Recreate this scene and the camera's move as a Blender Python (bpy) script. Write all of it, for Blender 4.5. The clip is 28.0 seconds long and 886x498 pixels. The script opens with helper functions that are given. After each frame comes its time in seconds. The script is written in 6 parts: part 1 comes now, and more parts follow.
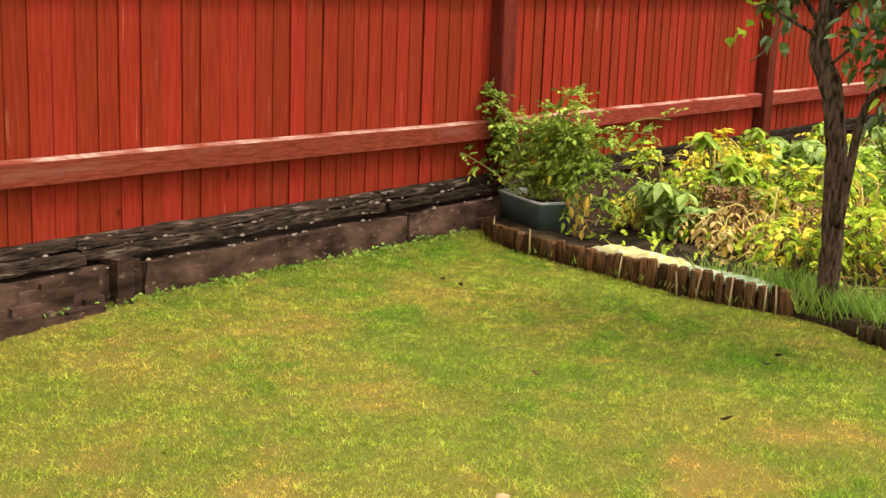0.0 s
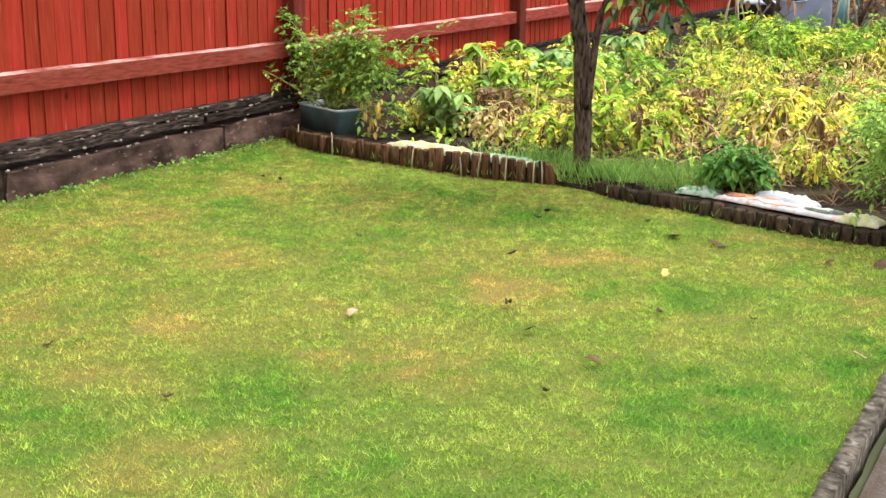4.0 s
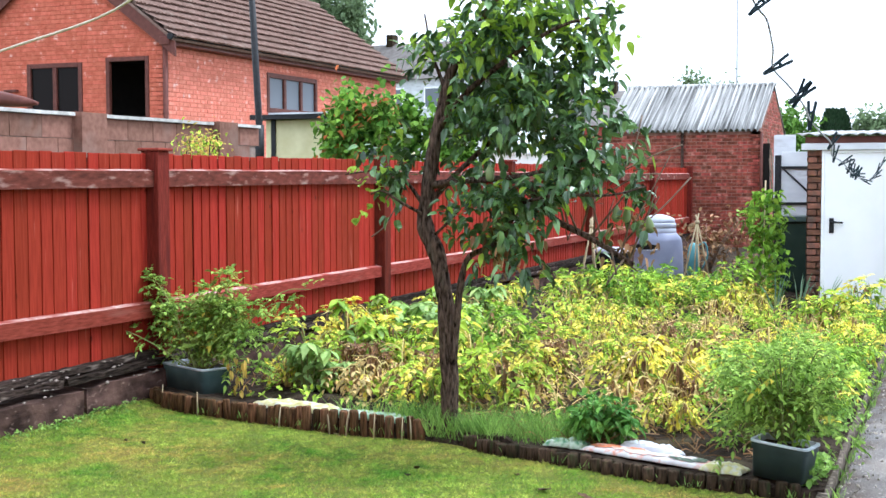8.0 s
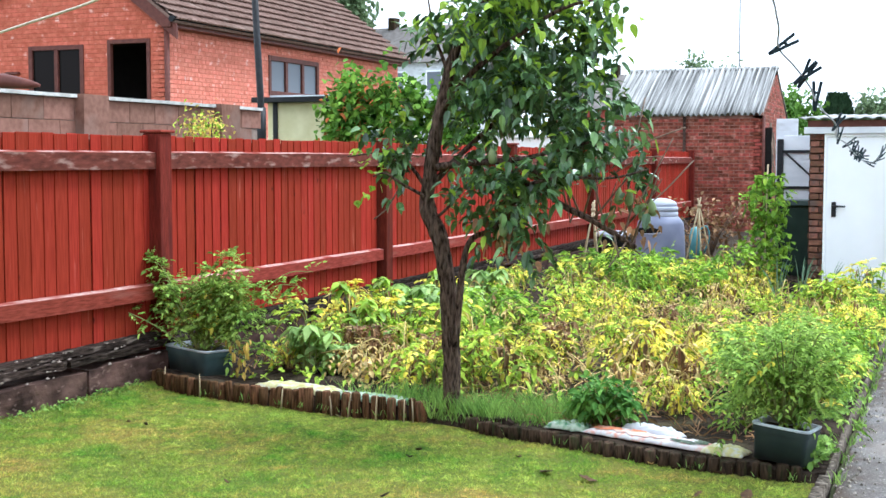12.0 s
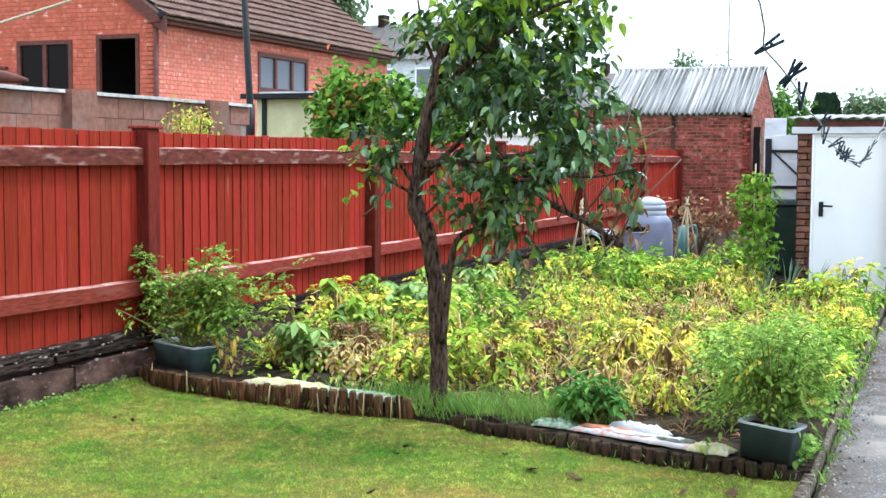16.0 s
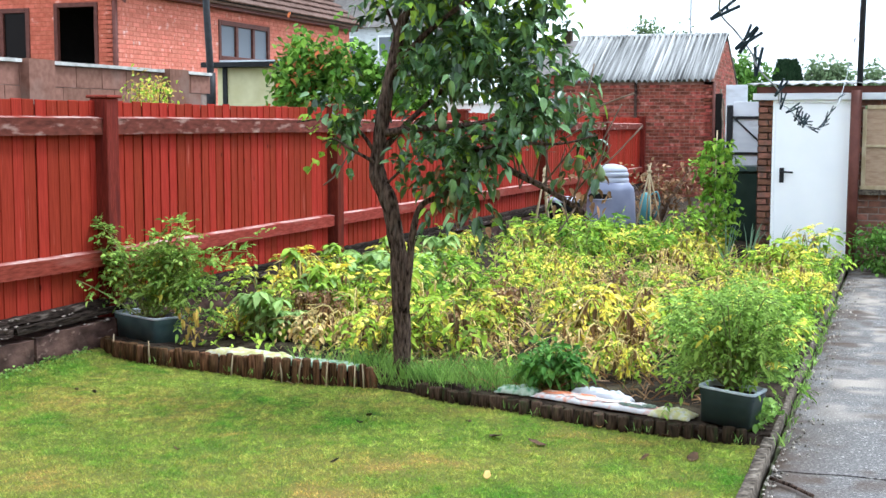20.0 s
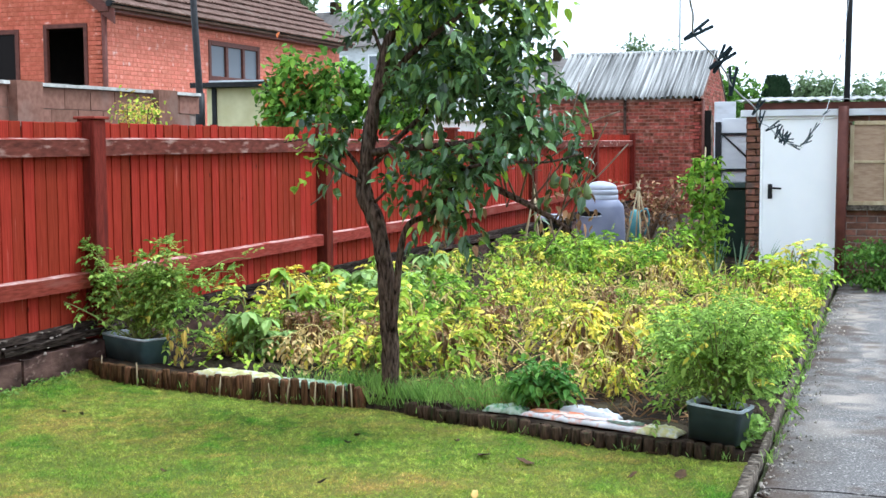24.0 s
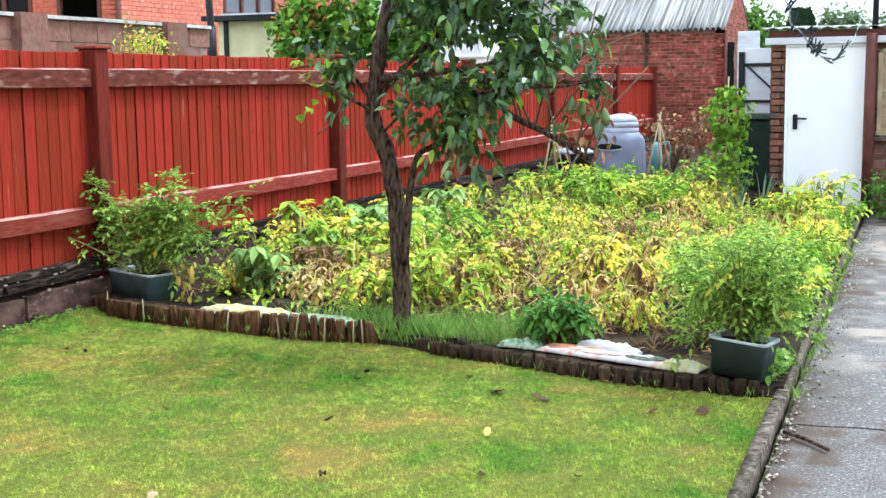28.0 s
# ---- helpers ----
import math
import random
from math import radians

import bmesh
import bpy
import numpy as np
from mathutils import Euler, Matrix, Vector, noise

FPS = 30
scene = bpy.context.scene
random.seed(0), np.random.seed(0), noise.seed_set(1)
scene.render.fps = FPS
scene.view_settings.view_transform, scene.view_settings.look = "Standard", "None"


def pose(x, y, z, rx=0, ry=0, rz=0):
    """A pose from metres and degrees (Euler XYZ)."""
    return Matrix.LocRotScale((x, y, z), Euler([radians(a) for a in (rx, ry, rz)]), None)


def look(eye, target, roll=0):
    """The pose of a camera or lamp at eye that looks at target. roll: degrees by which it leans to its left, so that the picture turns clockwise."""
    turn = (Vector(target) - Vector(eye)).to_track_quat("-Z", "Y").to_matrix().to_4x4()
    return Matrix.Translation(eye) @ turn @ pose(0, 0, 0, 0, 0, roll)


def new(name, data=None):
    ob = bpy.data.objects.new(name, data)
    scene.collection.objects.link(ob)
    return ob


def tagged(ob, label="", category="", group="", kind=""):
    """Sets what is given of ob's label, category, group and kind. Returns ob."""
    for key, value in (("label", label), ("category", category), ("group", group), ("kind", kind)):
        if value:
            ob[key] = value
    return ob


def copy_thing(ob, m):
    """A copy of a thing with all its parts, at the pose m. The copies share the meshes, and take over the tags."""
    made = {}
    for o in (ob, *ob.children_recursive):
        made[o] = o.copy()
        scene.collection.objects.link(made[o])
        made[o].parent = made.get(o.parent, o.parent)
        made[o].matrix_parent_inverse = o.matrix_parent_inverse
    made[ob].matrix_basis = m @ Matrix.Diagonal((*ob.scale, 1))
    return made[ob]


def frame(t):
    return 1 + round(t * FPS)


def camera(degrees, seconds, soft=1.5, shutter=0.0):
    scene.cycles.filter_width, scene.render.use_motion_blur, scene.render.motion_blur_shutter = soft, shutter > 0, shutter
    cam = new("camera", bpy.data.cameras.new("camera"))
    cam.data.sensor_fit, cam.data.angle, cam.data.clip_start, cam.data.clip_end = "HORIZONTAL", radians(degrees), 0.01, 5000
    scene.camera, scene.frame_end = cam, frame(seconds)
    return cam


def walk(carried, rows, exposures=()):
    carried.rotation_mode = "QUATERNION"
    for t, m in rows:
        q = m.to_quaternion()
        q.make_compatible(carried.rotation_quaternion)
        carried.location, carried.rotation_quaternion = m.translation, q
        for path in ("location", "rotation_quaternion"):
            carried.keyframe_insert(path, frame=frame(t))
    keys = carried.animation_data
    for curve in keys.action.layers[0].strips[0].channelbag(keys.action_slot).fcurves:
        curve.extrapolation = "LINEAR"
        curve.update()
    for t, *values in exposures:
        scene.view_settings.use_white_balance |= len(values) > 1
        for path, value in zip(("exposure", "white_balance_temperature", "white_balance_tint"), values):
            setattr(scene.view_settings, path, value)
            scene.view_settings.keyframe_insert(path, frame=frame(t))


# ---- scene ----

# ---- camera: seconds, eye x, y, z, heading, tilt, lean ----
cam = camera(38.4, 28.0)
PATH = [
    (0, -0.515, 1.180, 1.576, -38.64, -11.93, -2.17),
    (0.5, -0.362, 0.993, 1.568, -34.71, -12.97, 0.07),
    (1, -0.217, 0.695, 1.548, -31.86, -15.94, 1.08),
    (1.5, -0.131, 0.489, 1.539, -31.25, -14.80, 0.57),
    (2, -0.064, 0.275, 1.524, -32.25, -16.86, 1.92),
    (2.5, -0.063, 0.087, 1.542, -29.73, -15.14, 1.36),
    (4.5, -0.023, -0.005, 1.542, -27.68, -13.70, -0.59),
    (5, -0.026, -0.026, 1.555, -27.17, -12.53, -0.44),
    (5.5, -0.015, -0.016, 1.576, -26.37, -11.37, 0.41),
    (6, -0.012, -0.003, 1.606, -22.77, -5.41, -0.34),
    (6.5, -0.012, -0.008, 1.613, -22.15, -2.78, -0.02),
    (7, -0.008, -0.016, 1.616, -21.94, -2.71, 0.34),
    (7.5, -0.005, -0.011, 1.610, -21.96, -3.13, 0.14),
    (8, -0.012, -0.003, 1.610, -21.93, -3.29, 0.11),
    (8.5, -0.009, -0.010, 1.609, -22.00, -3.41, 0.27),
    (9, -0.011, -0.008, 1.609, -22.01, -3.54, -0.08),
    (9.5, -0.016, -0.011, 1.608, -22.05, -3.68, -0.21),
    (10, -0.024, -0.009, 1.605, -22.02, -3.92, -0.27),
    (10.5, -0.024, -0.013, 1.604, -21.94, -3.96, -0.14),
    (11, -0.016, -0.010, 1.606, -21.89, -4.02, -0.32),
    (11.5, -0.015, -0.007, 1.604, -21.94, -3.98, -0.11),
    (12, -0.017, -0.007, 1.602, -21.99, -4.02, -0.02),
    (12.5, -0.008, -0.008, 1.602, -21.88, -4.08, 0.12),
    (14.5, -0.018, -0.004, 1.605, -21.61, -4.09, -0.37),
    (15, -0.017, -0.008, 1.605, -21.46, -4.05, -0.54),
    (15.5, -0.014, -0.010, 1.603, -21.33, -4.04, -0.46),
    (16, -0.010, -0.011, 1.602, -21.48, -4.13, -0.36),
    (16.5, -0.006, -0.005, 1.602, -21.56, -4.17, -0.23),
    (17, -0.001, 0.000, 1.600, -21.38, -4.15, 0.04),
    (17.5, 0.001, -0.003, 1.602, -21.14, -4.29, 0.05),
    (18, -0.003, -0.004, 1.597, -20.82, -4.68, -0.37),
    (18.5, -0.001, 0.003, 1.592, -19.88, -6.28, 0.04),
    (19, -0.001, 0.005, 1.596, -19.60, -6.08, -0.17),
    (19.5, -0.002, 0.008, 1.597, -19.72, -5.85, -0.08),
    (20, 0.000, 0.000, 1.600, -19.87, -5.54, -0.06),
    (20.5, 0.002, -0.000, 1.599, -19.83, -5.45, -0.39),
    (21, -0.002, 0.003, 1.601, -19.78, -5.32, -0.34),
    (21.5, 0.010, 0.003, 1.602, -19.81, -5.24, -0.24),
    (23.5, 0.023, 0.008, 1.602, -19.51, -4.87, 0.31),
    (24, 0.029, 0.007, 1.606, -19.52, -4.73, 0.34),
    (24.5, 0.035, 0.015, 1.599, -19.63, -4.67, 0.57),
    (25, 0.036, 0.018, 1.600, -19.46, -4.87, 0.08),
    (25.5, 0.028, 0.014, 1.593, -19.14, -5.12, 0.26),
    (26, 0.017, 0.009, 1.594, -19.21, -5.63, -0.39),
    (26.5, 0.002, 0.008, 1.574, -19.95, -7.52, -0.43),
    (27, 0.004, 0.021, 1.567, -19.95, -7.93, 0.53),
    (27.5, 0.013, 0.084, 1.575, -19.73, -7.15, 0.70),
    (28, -0.017, 0.277, 1.532, -20.49, -7.47, 0.79),
]


def aim(x, y, z, yaw, tilt, lean):
    a, b = radians(yaw), radians(tilt)
    way = Vector((math.sin(a) * math.cos(b), math.cos(a) * math.cos(b), math.sin(b)))
    eye = Vector((x, y, z))
    return look(eye, eye + way, -lean)


# the film camera turns its white balance cooler as it tilts up: seconds, stops, kelvin, tint
TONE = [(0, 1.04, 8100, 10), (1, 1.24, 7150, 7), (2.5, 1.3, 6400, 8), (5, 1.34, 6050, 8), (6.2, 1.36, 5800, 8), (7.5, 1.3, 5450, 9), (10, 1.23, 5400, 7), (16, 1.22, 5400, 6), (20, 1.16, 5400, 6), (24, 1.05, 5350, 6), (26.5, 1.05, 5350, 5), (28, 1.3, 5500, 5)]
walk(cam, [(t, aim(*row)) for t, *row in PATH], TONE)

# ---- overcast daylight ----
world = bpy.data.worlds.new("sky")
scene.world = world
world.use_nodes = True
wn, wl = world.node_tree.nodes, world.node_tree.links
sky = wn.new("ShaderNodeTexSky")
sky.sky_type, sky.sun_disc = "NISHITA", False
sky.sun_elevation, sky.sun_rotation = radians(59), radians(50)
sky.dust_density, sky.ozone_density = 2.0, 1.0
grey = wn.new("ShaderNodeHueSaturation")
grey.inputs["Saturation"].default_value = 0.12
wl.new(sky.outputs[0], grey.inputs["Color"])
cloud = wn.new("ShaderNodeMix")  # an even white cloud layer over the sky
cloud.data_type = "RGBA"
cloud.inputs["Factor"].default_value = 0.75
cloud.inputs["B"].default_value = (9.6, 9.7, 9.8, 1)
wl.new(grey.outputs[0], cloud.inputs["A"])
wl.new(cloud.outputs["Result"], wn["Background"].inputs["Color"])
wn["Background"].inputs["Strength"].default_value = 0.115
sun = new("sun", bpy.data.lights.new("sun", "SUN"))
sun.data.energy, sun.data.angle, sun.data.color = 1.5, radians(14), (1.0, 0.96, 0.9)
sun.matrix_world = look((6, 5, 13), (0, 0, 0))

# ---- materials ----
R = random.Random(7)
NR = np.random.default_rng(5)
MATS = {}


def mat(name, c1, c2, scale=8.0, rough=0.8, bump=0.3, stretch=(1, 1, 1), rand=0.12, c3=None, spot=0.6, spot_scale=2.0,
        island=False, metal=0.0, soft=0.0, attr=None, c4=None, bdist=0.01, spec=0.2, hue=0.02,
        attr2=None, c5=None, tone=None, knots=None):
    """A surface with grain between two colours, larger blotches of a third, a shift from piece to piece and fine relief."""
    m = bpy.data.materials.new(name)
    m.use_nodes = True
    n, l = m.node_tree.nodes, m.node_tree.links
    p = n["Principled BSDF"]
    p.inputs["Roughness"].default_value, p.inputs["Metallic"].default_value = rough, metal
    p.inputs["Specular IOR Level"].default_value = spec
    tc, info, mp = n.new("ShaderNodeTexCoord"), n.new("ShaderNodeObjectInfo"), n.new("ShaderNodeMapping")
    add = n.new("ShaderNodeVectorMath")
    sc = n.new("ShaderNodeMath")
    sc.operation, sc.inputs[1].default_value = "MULTIPLY", 37.0
    l.new(info.outputs["Random"], sc.inputs[0])
    l.new(tc.outputs["Object"], add.inputs[0])
    l.new(sc.outputs[0], add.inputs[1])
    mp.inputs["Scale"].default_value = stretch
    l.new(add.outputs[0], mp.inputs["Vector"])
    fine, big = n.new("ShaderNodeTexNoise"), n.new("ShaderNodeTexNoise")
    fine.inputs["Scale"].default_value, fine.inputs["Detail"].default_value = scale, 7
    big.inputs["Scale"].default_value, big.inputs["Detail"].default_value = spot_scale, 4
    l.new(mp.outputs[0], fine.inputs["Vector"])
    l.new(mp.outputs[0], big.inputs["Vector"])
    ramp = n.new("ShaderNodeValToRGB")
    ramp.color_ramp.elements[0].position, ramp.color_ramp.elements[1].position = 0.32, 0.68
    ramp.color_ramp.elements[0].color, ramp.color_ramp.elements[1].color = (*c1, 1), (*c2, 1)
    l.new(fine.outputs["Fac"], ramp.inputs["Fac"])
    col = ramp.outputs[0]

    def blend(fac, a, b):
        mx = n.new("ShaderNodeMix")
        mx.data_type = "RGBA"
        l.new(fac, mx.inputs["Factor"])
        l.new(a, mx.inputs["A"])
        if isinstance(b, tuple):
            mx.inputs["B"].default_value = (*b, 1)
        else:
            l.new(b, mx.inputs["B"])
        return mx.outputs["Result"]

    if c3:
        r2 = n.new("ShaderNodeValToRGB")
        r2.color_ramp.elements[0].position, r2.color_ramp.elements[1].position = spot - 0.08, spot + 0.1
        l.new(big.outputs["Fac"], r2.inputs["Fac"])
        col = blend(r2.outputs[0], col, c3)
    if attr2:
        at = n.new("ShaderNodeAttribute")
        at.attribute_name = attr2
        col = blend(at.outputs["Fac"], col, c5)
    if knots:
        vo = n.new("ShaderNodeTexVoronoi")
        vo.inputs["Scale"].default_value = 4.2
        km = n.new("ShaderNodeMapping")
        km.inputs["Scale"].default_value = (1, 1.0, 0.62)
        l.new(add.outputs[0], km.inputs["Vector"])
        l.new(km.outputs[0], vo.inputs["Vector"])
        kr = n.new("ShaderNodeValToRGB")
        kr.color_ramp.elements[0].position, kr.color_ramp.elements[1].position = 0.03, 0.085
        kr.color_ramp.elements[0].color, kr.color_ramp.elements[1].color = (1, 1, 1, 1), (0, 0, 0, 1)
        l.new(vo.outputs["Distance"], kr.inputs["Fac"])
        col = blend(kr.outputs[0], col, knots)
    if attr:
        at = n.new("ShaderNodeAttribute")
        at.attribute_name = attr
        col = blend(at.outputs["Fac"], col, c4)
    hsv = n.new("ShaderNodeHueSaturation")
    src = info.outputs["Random"]
    if island:
        src = n.new("ShaderNodeNewGeometry").outputs["Random Per Island"]
    mr = n.new("ShaderNodeMapRange")
    mr.inputs["To Min"].default_value, mr.inputs["To Max"].default_value = 1 - rand, 1 + rand
    l.new(src, mr.inputs["Value"])
    value = mr.outputs[0]
    if tone:
        at = n.new("ShaderNodeAttribute")
        at.attribute_name = tone
        tm, tx = n.new("ShaderNodeMapRange"), n.new("ShaderNodeMath")
        tm.inputs["To Min"].default_value, tm.inputs["To Max"].default_value = 0.48, 1.52
        tx.operation = "MULTIPLY"
        l.new(at.outputs["Fac"], tm.inputs["Value"])
        l.new(tm.outputs[0], tx.inputs[0])
        l.new(value, tx.inputs[1])
        value = tx.outputs[0]
    l.new(value, hsv.inputs["Value"])
    mh = n.new("ShaderNodeMapRange")
    mh.inputs["To Min"].default_value, mh.inputs["To Max"].default_value = 0.5 + rand * hue, 0.5 - rand * hue
    l.new(src, mh.inputs["Value"])
    l.new(mh.outputs[0], hsv.inputs["Hue"])
    l.new(col, hsv.inputs["Color"])
    l.new(hsv.outputs[0], p.inputs["Base Color"])
    if bump:
        b = n.new("ShaderNodeBump")
        b.inputs["Strength"].default_value, b.inputs["Distance"].default_value = bump, bdist
        l.new(fine.outputs["Fac"], b.inputs["Height"])
        l.new(b.outputs[0], p.inputs["Normal"])
    if soft:
        tr, ms = n.new("ShaderNodeBsdfTranslucent"), n.new("ShaderNodeMixShader")
        ms.inputs[0].default_value = soft
        l.new(hsv.outputs[0], tr.inputs["Color"])
        l.new(p.outputs[0], ms.inputs[1])
        l.new(tr.outputs[0], ms.inputs[2])
        l.new(ms.outputs[0], n["Material Output"].inputs["Surface"])
    MATS[name] = m
    return m


RED = mat("red_stain", (0.212, 0.022, 0.0115), (0.298, 0.036, 0.019), 11, 0.75, 0.25, (6, 6, 0.45), 0.18, (0.44, 0.14, 0.095), 0.735, 5.0, spec=0.04, knots=(0.085, 0.013, 0.008))
RED_RAIL = mat("red_stain_rail", (0.15, 0.027, 0.017), (0.26, 0.052, 0.035), 14, 0.8, 0.3, (6, 0.8, 6), 0.12, (0.24, 0.085, 0.064), 0.62, 1.6, spec=0.05)
RED_RAIL_OLD = mat("flaking_red_stain_rail", (0.085, 0.026, 0.019), (0.185, 0.052, 0.038), 16, 0.85, 0.4, (2, 0.6, 2), 0.12, (0.38, 0.26, 0.22), 0.645, 8, spec=0.05)
RED_WORN_LIT = mat("worn_lit_red_edge", (0.36, 0.14, 0.11), (0.58, 0.42, 0.38), 22, 0.9, 0.3, (2, 1, 2), 0.12, (0.26, 0.05, 0.035), 0.52, 3, spec=0.1)
RED_POST = mat("red_stain_post", (0.10, 0.018, 0.011), (0.175, 0.031, 0.021), 14, 0.75, 0.3, (7, 7, 0.8), 0.15, (0.08, 0.017, 0.013), 0.6, 2, spec=0.04)
OLD_STONE = mat("old_concrete", (0.024, 0.015, 0.012), (0.115, 0.068, 0.054), 6, 0.95, 1.0, (1, 0.8, 1.8), 0.25, (0.26, 0.18, 0.145), 0.70, 18, bdist=0.02, spec=0.06)
SLEEPER = mat("rotten_timber", (0.008, 0.006, 0.005), (0.062, 0.044, 0.035), 34, 0.95, 1.0, (1.6, 0.35, 2.4), 0.45, (0.22, 0.175, 0.145), 0.66, 14, bdist=0.015, spec=0.04)
LOG = mat("edging_log", (0.028, 0.015, 0.008), (0.17, 0.090, 0.042), 12, 0.9, 0.8, (6, 6, 0.8), 0.5, (0.035, 0.035, 0.015), 0.62, 4, spec=0.06)
LOG_DARK = mat("dark_edging_log", (0.016, 0.012, 0.008), (0.085, 0.055, 0.034), 12, 0.9, 0.8, (6, 6, 0.8), 0.4, (0.03, 0.04, 0.015), 0.6, 4, spec=0.06)
LOG_END = mat("edging_log_top", (0.10, 0.075, 0.05), (0.22, 0.17, 0.11), 30, 0.9, 0.5, rand=0.3)
LAWN = mat("lawn_soil", (0.075, 0.098, 0.018), (0.155, 0.175, 0.036), 60, 0.95, 0.5, rand=0.0, c3=(0.17, 0.155, 0.042), spot=0.6, spot_scale=6, attr="dry", c4=(0.19, 0.14, 0.042), spec=0.04, attr2="lush_shade", c5=(0.055, 0.115, 0.018))
BLADE = mat("grass_blade", (0.225, 0.335, 0.036), (0.43, 0.51, 0.10), 14, 0.85, 0, island=True, rand=0.4, c3=(0.185, 0.325, 0.038), spot=0.58, spot_scale=1.5, attr="dry", c4=(0.60, 0.42, 0.11), soft=0.2, spec=0.06, hue=0.05, attr2="lush_shade", c5=(0.14, 0.315, 0.032), tone="tone")
SOIL = mat("soil", (0.012, 0.009, 0.007), (0.06, 0.044, 0.032), 22, 1.0, 1.0, rand=0, c3=(0.085, 0.07, 0.042), spot=0.6, spot_scale=3, bdist=0.04, spec=0.04)
GROUND = mat("far_ground", (0.06, 0.07, 0.03), (0.12, 0.12, 0.06), 3, 1.0, 0.3, rand=0)
PATHM = mat("worn_concrete", (0.075, 0.070, 0.070), (0.235, 0.222, 0.212), 95, 0.95, 0.7, rand=0, c3=(0.56, 0.53, 0.48), spot=0.655, spot_scale=62, attr="stain", c4=(0.085, 0.060, 0.044), spec=0.15, attr2="dust", c5=(0.42, 0.36, 0.30))
KERB = mat("mossy_kerb", (0.035, 0.028, 0.021), (0.155, 0.128, 0.10), 30, 0.95, 0.9, rand=0.3, c3=(0.30, 0.26, 0.21), spot=0.64, spot_scale=26, spec=0.05)
BRICK_O = mat("orange_brick", (0.42, 0.105, 0.062), (0.58, 0.165, 0.105), 9, 0.85, 0.35, rand=0.1, c3=(0.74, 0.55, 0.48), spot=0.71, spot_scale=4.5, island=True, spec=0.06)
BRICK_R = mat("weathered_brick", (0.135, 0.036, 0.024), (0.33, 0.088, 0.055), 12, 0.92, 0.5, rand=0.45, c3=(0.42, 0.20, 0.145), spot=0.64, spot_scale=6, island=True)
BRICK_P = mat("weathered_brick_piece", (0.135, 0.036, 0.024), (0.33, 0.088, 0.055), 12, 0.92, 0.5, rand=0.45, c3=(0.42, 0.20, 0.145), spot=0.64, spot_scale=6)
BRICK_OP = mat("orange_brick_piece", (0.42, 0.105, 0.062), (0.58, 0.165, 0.105), 9, 0.85, 0.35, rand=0.1, c3=(0.74, 0.55, 0.48), spot=0.71, spot_scale=4.5, spec=0.06)
# lit copies of the orange brick and mortar: side wall's light in the colour
BRICK_S = mat("lit_painted_brick", (0.54, 0.165, 0.11), (0.70, 0.26, 0.185), 9, 0.85, 0.35, rand=0.1, c3=(0.78, 0.62, 0.56), spot=0.70, spot_scale=4.5, island=True, spec=0.06)
BRICK_SP = mat("lit_painted_brick_piece", (0.54, 0.165, 0.11), (0.70, 0.26, 0.185), 9, 0.85, 0.35, rand=0.1, c3=(0.78, 0.62, 0.56), spot=0.70, spot_scale=4.5, spec=0.06)
MORTAR_S = mat("lit_painted_mortar", (0.40, 0.11, 0.072), (0.56, 0.19, 0.13), 20, 0.95, 0.3, rand=0)
MORTAR_O = mat("orange_mortar", (0.32, 0.078, 0.045), (0.47, 0.135, 0.085), 20, 0.95, 0.3, rand=0)
MORTAR_R = mat("grey_mortar", (0.15, 0.068, 0.050), (0.34, 0.19, 0.145), 5, 0.95, 0.4, rand=0)
TILE = mat("brown_roof_tile", (0.15, 0.093, 0.074), (0.235, 0.155, 0.125), 9, 0.85, 0.4, rand=0.13, c3=(0.25, 0.19, 0.155), spot=0.66, spec=0.08)
ASBESTOS = mat("lichened_cement_sheet", (0.22, 0.22, 0.21), (0.60, 0.59, 0.57), 12, 0.95, 0.5, (1.4, 0.7, 0.7), 0.3, (0.13, 0.13, 0.125), 0.62, 9, spec=0.06)
BROWN = mat("brown_paint", (0.09, 0.03, 0.022), (0.14, 0.048, 0.035), 8, 0.55, 0.15, rand=0.1)
BRICK_G = mat("mixed_old_brick", (0.125, 0.062, 0.042), (0.27, 0.125, 0.085), 9, 0.92, 0.5, rand=0.3, c3=(0.10, 0.07, 0.058), spot=0.6, spot_scale=7, spec=0.06)
MORTAR_G = mat("pale_mortar", (0.15, 0.11, 0.09), (0.32, 0.25, 0.21), 6, 0.95, 0.4, rand=0, spec=0.08)
WHITE = mat("white_paint", (0.86, 0.865, 0.87), (0.90, 0.90, 0.90), 3, 0.45, 0.03, rand=0.02)
WHITE_DIRTY = mat("stained_white_paint", (0.56, 0.57, 0.60), (0.74, 0.75, 0.77), 2, 0.6, 0.1, (1, 1, 3), 0.05, (0.46, 0.46, 0.46), 0.64, 3)
BLACK = mat("black_plastic", (0.012, 0.012, 0.013), (0.022, 0.022, 0.024), 20, 0.5, 0.1, rand=0.2)
DARK = mat("shade_black", (0.008, 0.007, 0.006), (0.014, 0.012, 0.01), 4, 0.95, 0)
BLOCK = mat("concrete_block", (0.18, 0.092, 0.066), (0.26, 0.137, 0.10), 16, 0.95, 0.4, rand=0.16, c3=(0.23, 0.15, 0.12), spot=0.6, spec=0.06)
COPING = mat("pale_coping", (0.36, 0.34, 0.31), (0.62, 0.60, 0.56), 10, 0.9, 0.3)
CREAM = mat("cream_render", (0.68, 0.62, 0.34), (0.80, 0.74, 0.46), 5, 0.8, 0.15, rand=0.04)
